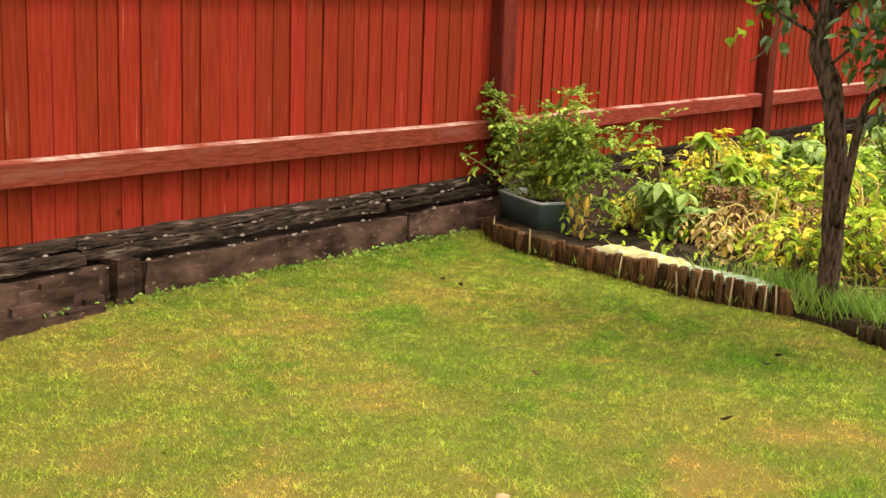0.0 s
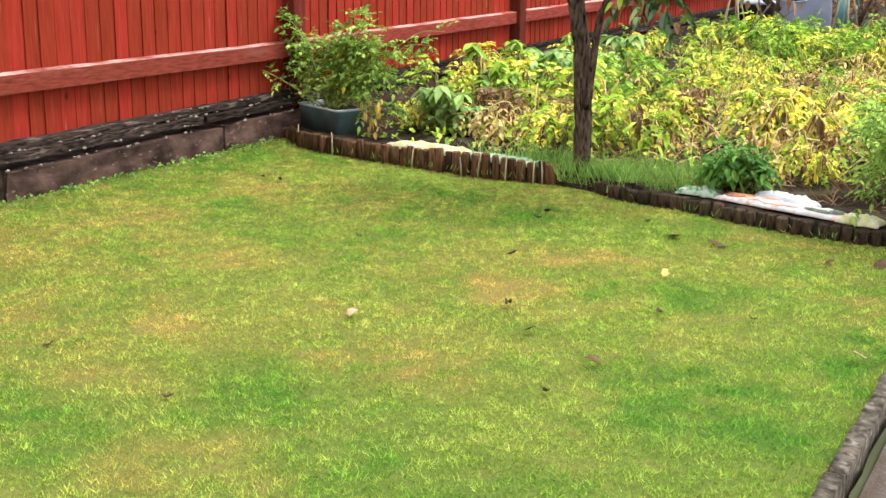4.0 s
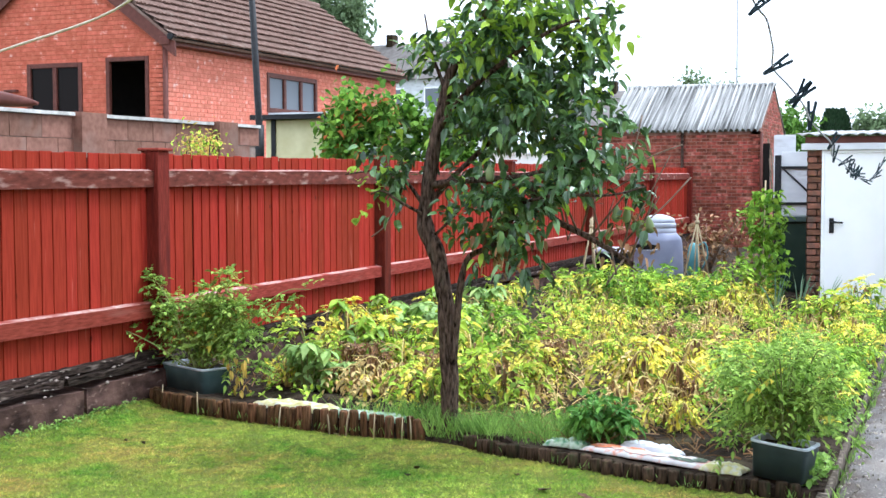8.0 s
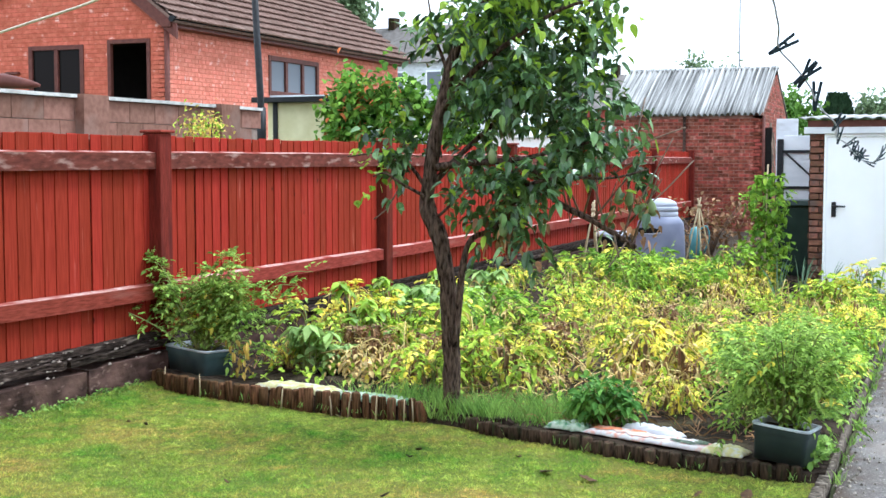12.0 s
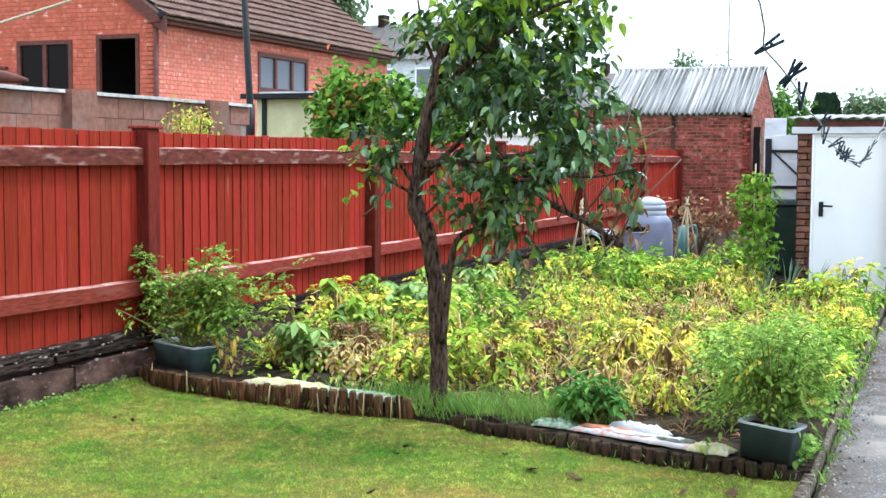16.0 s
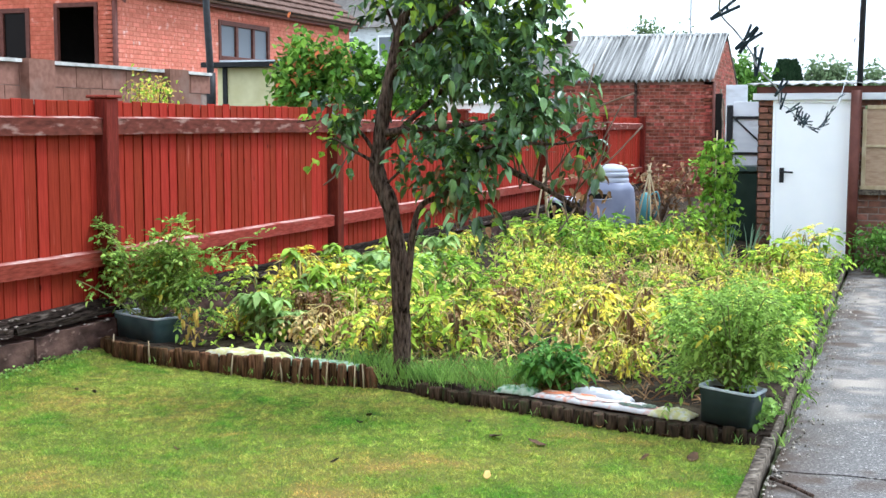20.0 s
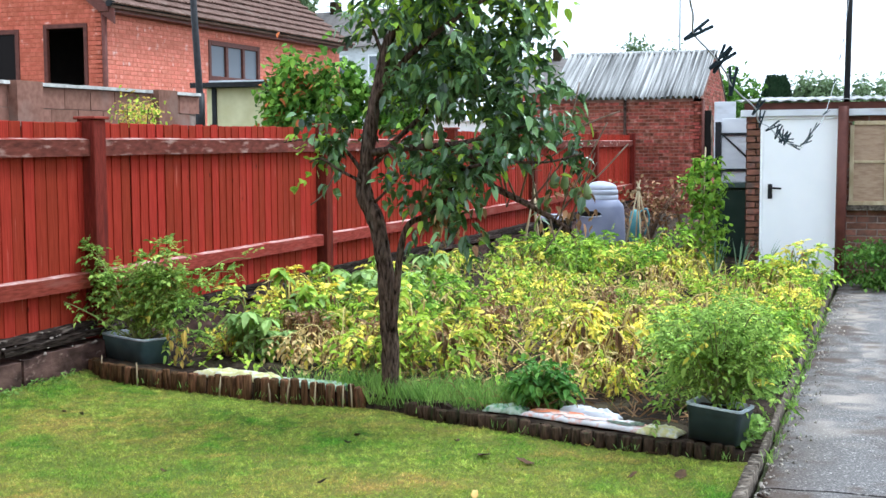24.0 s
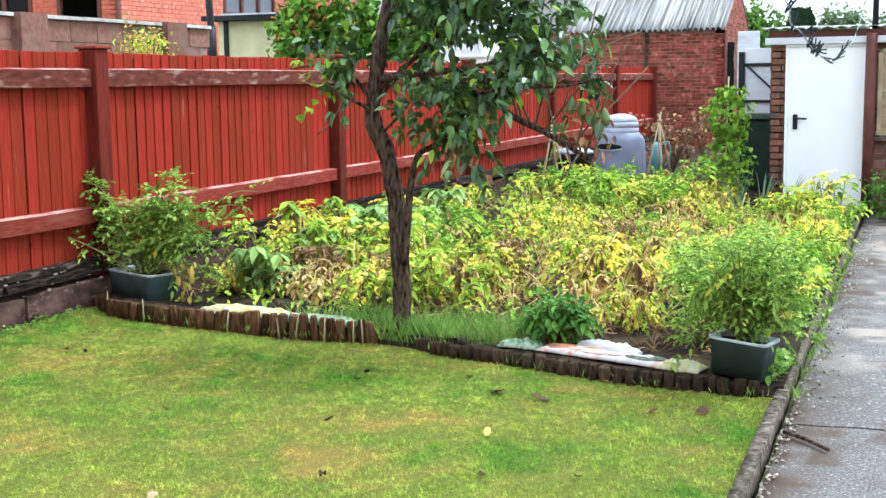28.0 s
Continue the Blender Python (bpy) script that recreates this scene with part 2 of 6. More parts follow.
ROOF_OLD = mat("streaked_cement_sheet", (0.06, 0.06, 0.057), (0.54, 0.53, 0.51), 7, 0.95, 0.5, (4.4, 0.06, 0.06), 0.25, (0.14, 0.14, 0.13), 0.64, 5, spec=0.06)
GREEN_TUB = mat("green_plastic", (0.019, 0.032, 0.032), (0.040, 0.056, 0.055), 6, 0.5, 0.08, rand=0.08, spec=0.25)
GREEN_FADED = mat("faded_green_plastic", (0.055, 0.092, 0.094), (0.10, 0.15, 0.148), 6, 0.6, 0.1, rand=0.08)
# highlight on the tub rims, painted as a pale colour
TUB_RIM = mat("highlit_rim", (0.36, 0.41, 0.45), (0.62, 0.66, 0.70), 12, 0.6, 0.2)
COMPOST = mat("grey_blue_plastic", (0.185, 0.20, 0.285), (0.26, 0.275, 0.37), 4, 0.42, 0.08, rand=0.05)
LID_M = mat("pale_lid_plastic", (0.34, 0.36, 0.44), (0.46, 0.48, 0.55), 5, 0.42, 0.08)
BIN_G = mat("bin_green_plastic", (0.016, 0.032, 0.024), (0.026, 0.045, 0.034), 6, 0.45, 0.05)
BARK = mat("rough_bark", (0.010, 0.007, 0.005), (0.165, 0.112, 0.084), 13, 0.95, 1.0, (5, 5, 1.3), 0.15, (0.15, 0.125, 0.098), 0.66, 6, bdist=0.03, spec=0.05)
TWIG = mat("dry_twig", (0.12, 0.085, 0.06), (0.26, 0.19, 0.14), 20, 0.9, 0.3, rand=0.2)
CANE = mat("bamboo_cane", (0.36, 0.28, 0.16), (0.52, 0.43, 0.28), 12, 0.7, 0.2, (1, 1, 0.5))
METAL = mat("grey_steel", (0.28, 0.29, 0.30), (0.40, 0.41, 0.42), 10, 0.5, 0.1, metal=0.6)
ROPE = mat("cream_rope", (0.50, 0.46, 0.34), (0.68, 0.63, 0.50), 80, 0.9, 0.4)
SLATE = mat("grey_slate", (0.125, 0.108, 0.10), (0.20, 0.18, 0.165), 4, 0.8, 0.2)


def leaf_mat(name, c1, c2, rand=0.3, soft=0.26, c3=None, rough=0.55, spec=0.15):
    return mat(name, c1, c2, 6, rough, 0, island=True, rand=rand, soft=soft, c3=c3, spot=0.58, spot_scale=3, spec=spec)


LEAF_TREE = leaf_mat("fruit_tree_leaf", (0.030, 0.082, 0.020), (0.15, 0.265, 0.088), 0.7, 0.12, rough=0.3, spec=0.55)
LEAF_LIME = leaf_mat("lime_leaf", (0.24, 0.40, 0.035), (0.40, 0.55, 0.07), 0.3)
LEAF_GREEN = leaf_mat("garden_leaf", (0.12, 0.26, 0.022), (0.28, 0.45, 0.05), 0.55)
LEAF_CELERY = leaf_mat("celery_leaf", (0.06, 0.18, 0.025), (0.17, 0.34, 0.06), 0.45)
LEAF_YELLOW = leaf_mat("yellowing_leaf", (0.66, 0.58, 0.05), (0.95, 0.86, 0.17), 0.6)
LEAF_OLIVE = leaf_mat("olive_leaf", (0.22, 0.38, 0.03), (0.52, 0.66, 0.08), 0.6)
LEAF_STRAW = leaf_mat("withered_leaf", (0.52, 0.37, 0.12), (0.84, 0.66, 0.30), 0.5, 0.25)
LEAF_BROWN = leaf_mat("dead_brown_leaf", (0.14, 0.075, 0.036), (0.40, 0.24, 0.11), 0.5, 0.15)
LEAF_PALE = leaf_mat("pale_broad_leaf", (0.26, 0.42, 0.10), (0.46, 0.62, 0.22), 0.35)
LEAF_RUNNER = leaf_mat("runner_bean_leaf", (0.055, 0.16, 0.016), (0.26, 0.44, 0.065), 0.6)
# far trees: distance haze mixed into a paler, greyer leaf colour
LEAF_FAR = leaf_mat("hazy_leaf", (0.13, 0.19, 0.09), (0.25, 0.33, 0.17), 0.35)
LEAF_GOLD = leaf_mat("golden_leaf", (0.50, 0.33, 0.06), (0.78, 0.62, 0.15), 0.4)
LEAF_TOMATO = leaf_mat("tomato_leaf", (0.17, 0.31, 0.045), (0.42, 0.57, 0.13), 0.5, rough=0.7, spec=0.1)
LEAF_BEAN = leaf_mat("bean_leaf", (0.06, 0.15, 0.018), (0.16, 0.29, 0.05), 0.4)
LEAF_BLUE = leaf_mat("leek_leaf", (0.16, 0.26, 0.16), (0.28, 0.40, 0.26), 0.2)
STEM_G = mat("green_stem", (0.16, 0.20, 0.06), (0.27, 0.30, 0.10), 20, 0.7, 0.1, rand=0.2)
STEM_Y = mat("straw_stem", (0.42, 0.33, 0.10), (0.66, 0.54, 0.22), 20, 0.8, 0.1, rand=0.25)


def glass_mat(name, tint, rough=0.05):
    m = bpy.data.materials.new(name)
    m.use_nodes = True
    p = m.node_tree.nodes["Principled BSDF"]
    p.inputs["Base Color"].default_value = (*tint, 1)
    p.inputs["Roughness"].default_value = rough
    p.inputs["Specular IOR Level"].default_value = 0.06
    return m


GLASS_DARK = glass_mat("dark_window_glass", (0.010, 0.007, 0.006), 0.12)
GLASS_PALE = glass_mat("curtained_window_glass", (0.17, 0.185, 0.21), 0.12)


# ---- building helpers ----
def part(name, bm, material, parent=None, label=""):
    """Link a bmesh as one mesh object, under a thing or a part."""
    me = bpy.data.meshes.new(name)
    bm.to_mesh(me)
    bm.free()
    me.materials.append(material)
    ob = new(name, me)
    if parent:
        ob.parent = parent
    if label:
        ob["label"] = label
    return ob


def share(name, me, parent, m):
    """Another object on a mesh that is already there."""
    ob = new(name, me)
    ob.parent = parent
    ob.matrix_basis = m
    return ob


def thing(name, label, category, at=(0, 0, 0), rz=0.0, group="", kind=""):
    ob = new(name)
    ob.empty_display_size = 0.1
    ob.matrix_basis = pose(*at, 0, 0, rz)
    return tagged(ob, label, category, group, kind)


def box(x0, x1, y0, y1, z0, z1, bevel=0.0, bm=None):
    own = bm is None
    bm = bm or bmesh.new()
    r = bmesh.ops.create_cube(bm, size=1)
    vs = r["verts"]
    for v in vs:
        v.co = Vector((x0 + (v.co.x + 0.5) * (x1 - x0), y0 + (v.co.y + 0.5) * (y1 - y0), z0 + (v.co.z + 0.5) * (z1 - z0)))
    if bevel:
        es = list({e for v in vs for e in v.link_edges})
        bmesh.ops.bevel(bm, geom=es, offset=bevel, segments=1, affect="EDGES")
    return bm


def rough_box(x0, x1, y0, y1, z0, z1, cell=0.12, amount=0.012, seed=0, bevel=0.008):
    """A block with worn, uneven faces."""
    bm = box(x0, x1, y0, y1, z0, z1)
    for axis, (a, b) in enumerate(((x0, x1), (y0, y1), (z0, z1))):
        k = max(1, int((b - a) / cell))
        for i in range(1, min(k, 60)):
            co, no = [0, 0, 0], [0, 0, 0]
            co[axis], no[axis] = a + (b - a) * i / k, 1
            bmesh.ops.bisect_plane(bm, geom=bm.verts[:] + bm.edges[:] + bm.faces[:], plane_co=co, plane_no=no)
    for v in bm.verts:
        d = noise.noise_vector((v.co + Vector((seed * 3.1, seed, 0))) * 6.0) + 0.5 * noise.noise_vector((v.co + Vector((seed, 0, 9))) * 19.0)
        v.co += d * amount
    bmesh.ops.recalc_face_normals(bm, faces=bm.faces)
    return bm


def tube(points, radii, sides=7, bm=None, wobble=0.0):
    """A tapered limb along a line of points."""
    bm = bm or bmesh.new()
    pts = [Vector(p) for p in points]
    if isinstance(radii, (int, float)):
        radii = [radii] * len(pts)
    rings, side = [], Vector((0.31, 0.95, 0.05))
    for i, p in enumerate(pts):
        way = (pts[min(i + 1, len(pts) - 1)] - pts[max(i - 1, 0)]).normalized()
        a = way.cross(side)
        if a.length < 0.05:
            a = way.cross(Vector((1, 0, 0)))
        a.normalize()
        b = way.cross(a).normalized()
        ring = []
        for k in range(sides):
            t = 2 * math.pi * k / sides
            r = radii[i] * (1 + (wobble * noise.noise(p * 9 + Vector((k * 2.3, 0, 0))) if wobble else 0))
            ring.append(bm.verts.new(p + (a * math.cos(t) + b * math.sin(t)) * r))
        rings.append(ring)
    for r0, r1 in zip(rings, rings[1:]):
        for k in range(sides):
            bm.faces.new((r0[k], r0[(k + 1) % sides], r1[(k + 1) % sides], r1[k])).smooth = True
    bm.faces.new(rings[0][::-1])
    bm.faces.new(rings[-1])
    return bm


def smooth_line(points, k=4):
    """More points along a line, rounded by Catmull and Rom's rule."""
    p = [Vector(q) for q in points]
    p = [p[0] * 2 - p[1]] + p + [p[-1] * 2 - p[-2]]
    out = []
    for i in range(1, len(p) - 2):
        for j in range(k):
            t = j / k
            out.append(0.5 * (2 * p[i] + (p[i + 1] - p[i - 1]) * t + (2 * p[i - 1] - 5 * p[i] + 4 * p[i + 1] - p[i + 2]) * t * t
                              + (3 * p[i] - p[i - 1] - 3 * p[i + 1] + p[i + 2]) * t ** 3))
    return out + [p[-2]]


def lathe(profile, sides=24, bm=None, squash=1.0):
    """A round body from radius and height pairs."""
    bm = bm or bmesh.new()
    rings = [[bm.verts.new((r * math.cos(2 * math.pi * k / sides), squash * r * math.sin(2 * math.pi * k / sides), z)) for k in range(sides)] for r, z in profile]
    for a, b in zip(rings, rings[1:]):
        for k in range(sides):
            bm.faces.new((a[k], a[(k + 1) % sides], b[(k + 1) % sides], b[k])).smooth = True
    bm.faces.new(rings[0][::-1])
    bm.faces.new(rings[-1])
    return bm


def cloud_mesh(name, verts, faces, material, parent=None, label="", kind=""):
    me = bpy.data.meshes.new(name)
    me.from_pydata(verts, [], faces)
    me.materials.append(material)
    ob = new(name, me)
    if parent:
        ob.parent = parent
    if label:
        ob["label"] = label
    if kind:
        ob["kind"] = kind
    return ob

# ---- ground, lawn, bed and path ----
bm = bmesh.new()
bmesh.ops.create_grid(bm, x_segments=2, y_segments=2, size=600)
ground = part("ground", bm, GROUND)
ground.location.z = -0.06
tagged(ground, "dull green and brown open ground reaching the horizon", "ground", kind="structure")

# edging lines of the bed
RUN_A = [(-5.38, 7.66), (-5.05, 7.42), (-4.69, 7.29), (-4.2, 7.2), (-3.7, 7.1), (-3.3, 7.06), (-3.02, 7.09)]
RUN_B = [(-2.68, 7.0), (-2.4, 6.84), (-2.06, 6.74), (-1.7, 6.6), (-1.36, 6.5), (-1.0, 6.43), (-0.69, 6.4)]
EDGE = [(-5.6, 7.7)] + RUN_A + RUN_B + [(-0.5, 6.39)]


def edge_y(x):
    return float(np.interp(x, [p[0] for p in EDGE], [p[1] for p in EDGE]))


# worn and dry places of the lawn: x, y, radius x, radius y, strength
DRY = [(-5.25, 5.48, 0.14, 0.13, 1.0), (-4.72, 5.1, 0.36, 0.3, 0.5), (-2.34, 4.85, 0.36, 0.2, 0.78), (-2.12, 5.56, 0.36, 0.13, 0.8), (-3.2, 3.76, 0.32, 0.18, 0.6), (-2.24, 3.77, 0.32, 0.14, 0.62),
       (-2.42, 2.7, 0.3, 0.2, 0.5), (-3.7, 3.4, 0.5, 0.4, 0.5), (-4.7, 4.2, 0.4, 0.35, 0.65), (-4.1, 3.77, 0.4, 0.3, 0.55), (-3.27, 5.69, 0.26, 0.1, 0.5), (-3.57, 4.74, 0.25, 0.2, 0.35), (-2.7, 4.22, 0.22, 0.15, 0.4),
       (-3.9, 2.9, 0.5, 0.3, 0.45), (-5.3, 4.3, 0.2, 0.4, 0.7), (-3.1, 3.1, 0.3, 0.2, 0.5), (-4.4, 6.1, 0.4, 0.2, 0.15), (-1.5, 6.25, 0.3, 0.08, 0.3)]
# fresh deep green places and painted shade along the fence foot, in the same way
LUSH_SHADE = [(-1.47, 5.2, 0.38, 0.2, 1.0), (-0.95, 5.7, 0.22, 0.4, 0.85), (-1.86, 5.06, 0.22, 0.12, 0.85), (-1.05, 3.8, 0.4, 0.55, 0.85), (-2.45, 3.25, 0.42, 0.2, 0.6), (-2.36, 4.4, 0.3, 0.12, 0.5), (-2.73, 6.25, 0.3, 0.14, 0.65),
        (-2.95, 5.42, 0.4, 0.22, 0.45), (-4.7, 7.1, 0.5, 0.25, 0.8), (-0.72, 4.7, 0.1, 0.7, 1.0), (-5.1, 6.2, 0.25, 0.5, 0.5), (-4.2, 4.6, 0.25, 0.2, 0.45), (-3.0, 2.75, 0.4, 0.25, 0.55), (-1.6, 3.0, 0.5, 0.3, 0.6), (-3.6, 6.6, 0.5, 0.15, 0.5), (-5.25, 6.9, 0.16, 0.7, 0.9), (-4.2, 5.6, 0.4, 0.2, 0.6), (-3.4, 5.1, 0.4, 0.2, 0.5), (-2.9, 6.0, 0.5, 0.2, 0.5)]


def speckle(x, y, scale, seed):
    """Smooth random values from 0 to 1 over the plan."""
    g = np.random.default_rng(seed).random((128, 128))
    u, v = (x * scale) % 128, (y * scale) % 128
    i, j = u.astype(int) % 128, v.astype(int) % 128
    fu, fv = u - np.floor(u), v - np.floor(v)
    fu, fv = fu * fu * (3 - 2 * fu), fv * fv * (3 - 2 * fv)
    i2, j2 = (i + 1) % 128, (j + 1) % 128
    return (g[i, j] * (1 - fu) + g[i2, j] * fu) * (1 - fv) + (g[i, j2] * (1 - fu) + g[i2, j2] * fu) * fv


def patches(x, y, spots):
    """How far the given places reach at each point, with uneven edges."""
    d = np.zeros_like(x)
    wx = x + 0.35 * (speckle(x, y, 4, 1) - 0.5) + 0.12 * (speckle(x, y, 13, 31) - 0.5)
    wy = y + 0.3 * (speckle(x, y, 4, 2) - 0.5) + 0.12 * (speckle(x, y, 13, 32) - 0.5)
    for a, b, rx, ry, k in spots:
        d = np.maximum(d, k * np.exp(-(((wx - a) / rx) ** 2 + ((wy - b) / ry) ** 2) * 1.2))
    return d


def dryness(x, y):
    n = 0.5 * speckle(x, y, 7, 3) + 0.5 * speckle(x, y, 19, 4)
    big = speckle(x, y, 1.3, 5)
    return np.clip(patches(x, y, DRY) * np.clip(2.8 * n - 0.5, 0.15, 1.3) + np.clip((n - 0.39) * 1.8, 0, 0.5) * np.clip(big * 1.7 - 0.45, 0, 1), 0, 1)


def lush_shade_at(x, y):
    n = 0.6 * speckle(x, y, 9, 13) + 0.4 * speckle(x, y, 24, 14)
    big = speckle(x, y, 1.7, 15)
    return np.clip(patches(x, y, LUSH_SHADE) * (0.45 + 1.0 * n) + np.clip((n - 0.45) * 2.2, 0, 0.7) * np.clip(big * 1.8 - 0.5, 0, 1), 0, 1)


def tuft(x, y):
    """Light and dark tufts, from a hand's width down to a finger's."""
    return np.clip(0.5 + 0.75 * (0.4 * (speckle(x, y, 11, 16) - 0.5) + 0.7 * (speckle(x, y, 31, 17) - 0.5) + 0.95 * (speckle(x, y, 70, 18) - 0.5)), 0, 1)


def lawn_z(x, y):
    return 0.022 * (speckle(x, y, 1.1, 8) - 0.5) + 0.01 * (speckle(x, y, 5, 9) - 0.5) + 0.05 * np.exp(-((x + 5.45) / 0.14) ** 2)


def set_field(me, name, values):
    a = me.attributes.new(name, "FLOAT", "POINT")
    a.data.foreach_set("value", np.asarray(values, dtype=np.float32))


xs, ys = np.linspace(-5.62, -0.6, 64), np.linspace(-3.0, 7.75, 110)
gx, gy = np.meshgrid(xs, ys)
lim = np.interp(gx, [p[0] for p in EDGE], [p[1] for p in EDGE])
gy = np.minimum(gy, lim + 0.12)
gz = lawn_z(gx.ravel(), gy.ravel())
nv, nh = gx.shape
quads = [(i * nh + j, i * nh + j + 1, (i + 1) * nh + j + 1, (i + 1) * nh + j) for i in range(nv - 1) for j in range(nh - 1)]
lawn = cloud_mesh("lawn", np.stack([gx.ravel(), gy.ravel(), gz], 1).tolist(), quads, LAWN)
set_field(lawn.data, "dry", dryness(gx.ravel(), gy.ravel()))
set_field(lawn.data, "lush_shade", lush_shade_at(gx.ravel(), gy.ravel()))
tagged(lawn, "short green lawn with yellowed dry patches", "lawn", kind="structure")

xs, ys = np.linspace(-5.5, -0.58, 60), np.linspace(0, 1, 110)
gx, gv = np.meshgrid(xs, ys)
lim = np.interp(gx, [p[0] for p in EDGE], [p[1] for p in EDGE]) - 0.01
gy = lim + (27.5 - lim) * gv ** 1.3
gz = np.array([0.075 + 0.035 * noise.noise(Vector((a * 2.1, b * 2.1, 5))) + 0.02 * noise.noise(Vector((a * 8, b * 8, 1))) for a, b in zip(gx.ravel(), gy.ravel())])
gz[: gx.shape[1]] = -0.03
nv, nh = gx.shape
quads = [(i * nh + j, i * nh + j + 1, (i + 1) * nh + j + 1, (i + 1) * nh + j) for i in range(nv - 1) for j in range(nh - 1)]
bed = cloud_mesh("vegetable_bed", np.stack([gx.ravel(), gy.ravel(), gz], 1).tolist(), quads, SOIL)
tagged(bed, "dark crumbly soil of a planted vegetable bed", "soil bed", kind="structure")

path = None
xs = np.concatenate([np.linspace(-0.53, 0.6, 46), np.linspace(0.7, 6.0, 14)])
for y0, y1, n in ((-3.0, 5.975, 150), (6.0, 15.12, 160)):
    gx, gy = np.meshgrid(xs, np.linspace(y0, y1, n))
    gx, gy = gx.ravel(), gy.ravel()
    gy = gy + np.where(np.abs(gy - 5.99) < 0.02, 0.035 * (speckle(gx, gx * 0, 5, 28) - 0.5) - 0.04 * np.clip(gx, -0.5, 1), 0)
    top = np.stack([gx, gy, 0.006 * (speckle(gx, gy, 2, 21) - 0.5) - 0.004 - 0.012 * np.exp(-((gx + 0.53) / 0.05) ** 2)], 1)
    nh = len(xs)
    quads = [(i * nh + j, i * nh + j + 1, (i + 1) * nh + j + 1, (i + 1) * nh + j) for i in range(n - 1) for j in range(nh - 1)]
    o = cloud_mesh("path" if path is None else "slab", top.tolist(), quads, PATHM, path)
    o.modifiers.new("thick", "SOLIDIFY").thickness = 0.05
    o.modifiers["thick"].offset = -1
    near = np.exp(-np.clip(gx + 0.5, 0, 9) / 0.16) * np.clip(0.5 * (speckle(gx, gy, 4, 22) + speckle(gx, gy, 11, 25)) * 2.2 - 0.5, 0, 1)
    blot = np.clip(speckle(gx, gy, 3.1, 23) * speckle(gx, gy, 9, 24) * 3 - 1.1, 0, 0.6)
    set_field(o.data, "stain", np.clip(near + blot, 0, 1))
    dust = np.exp(-((gx + 0.24) / 0.2) ** 2) * np.clip((gy - 6.5) / 1.5, 0, 1) * np.clip(speckle(gx, gy, 2.3, 26) * speckle(gx, gy, 9, 27) * 3.2 - 0.7, 0, 0.75)
    set_field(o.data, "dust", dust)
    path = path or o
tagged(path, "worn grey concrete garden path with a joint across it", "path", kind="structure")

# kerb stones along the path
kerb = thing("kerb", "low mossy kerb stones between bed and path", "kerb", kind="structure")
kv = [rough_box(-0.027, 0.027, -0.447, 0.447, -0.05, 0.055, 0.045, 0.007, s) for s in range(3)]
for b_ in kv:
    for f_ in b_.faces:
        f_.smooth = True
kme = []
for b_ in kv:
    o = part("kerb_stone", b_, KERB, kerb)
    kme.append(o)
y = -2.4
for i in range(20):
    o = kme[i] if i < 3 else share("kerb_stone", kme[i % 3].data, kerb, Matrix())
    o.matrix_basis = pose(-0.588 + R.uniform(-0.007, 0.007), y, R.uniform(-0.01, 0.006), 0, R.uniform(-3, 3), R.uniform(-0.7, 0.7))
    y += 0.905

rr = random.Random(61)
verts, faces = [], []
for k in range(520):
    yy = 4.4 + 9.5 * rr.random() ** 1.1
    x0 = -0.535 + abs(rr.gauss(0, 0.09 if yy > 6.2 else 0.03))
    r = rr.uniform(0.003, 0.011) * (1.5 if rr.random() < 0.08 else 1)
    a = rr.uniform(0, 6.28)
    c, d, j = math.cos(a) * r, math.sin(a) * r, len(verts)
    verts += [(x0 + c, yy + d, 0.0), (x0 - d, yy + c, 0.001), (x0 - c * 1.3, yy - d * 1.3, 0.0), (x0 + d * 0.8, yy - c * 0.8, 0.0), (x0 + 0.2 * c, yy, r * 0.9), (x0, yy, -r)]
    faces += [(j + i, j + (i + 1) % 4, j + 4) for i in range(4)] + [(j + (i + 1) % 4, j + i, j + 5) for i in range(4)]
RUBBLE = mat("path_rubble", (0.17, 0.15, 0.125), (0.50, 0.45, 0.38), 30, 0.95, 0.3, island=True, rand=0.55, spec=0.08)
tagged(cloud_mesh("rubble", verts, faces, RUBBLE, kind="stuff"), "small stones and crumbs lying along the kerb", "rubble")

# ---- red fence ----
FENCE_Y = [-0.1, 3.9, 7.9, 11.87, 15.87, 19.85, 24.4, 28.1]
fence = thing("fence", "tall red stained close-board timber fence on an old stone base", "fence", kind="structure")


def board_mesh(seed):
    """A lapped board: its near edge lies over its neighbour."""
    rr = random.Random(seed)
    bm = box(-0.005, 0.005, -0.066, 0.064, 0, 1.44, 0.002)
    for k in range(1, 6):
        bmesh.ops.bisect_plane(bm, geom=bm.verts[:] + bm.edges[:] + bm.faces[:], plane_co=(0, 0, 1.44 * k / 6), plane_no=(0, 0, 1))
    bend = rr.uniform(-0.004, 0.004)
    for v in bm.verts:
        v.co.y += bend * math.sin(v.co.z * 2.2) + rr.uniform(-0.0015, 0.0015)
        if v.co.z > 1.4:
            v.co.z += rr.uniform(-0.004, 0.003)
    return bm


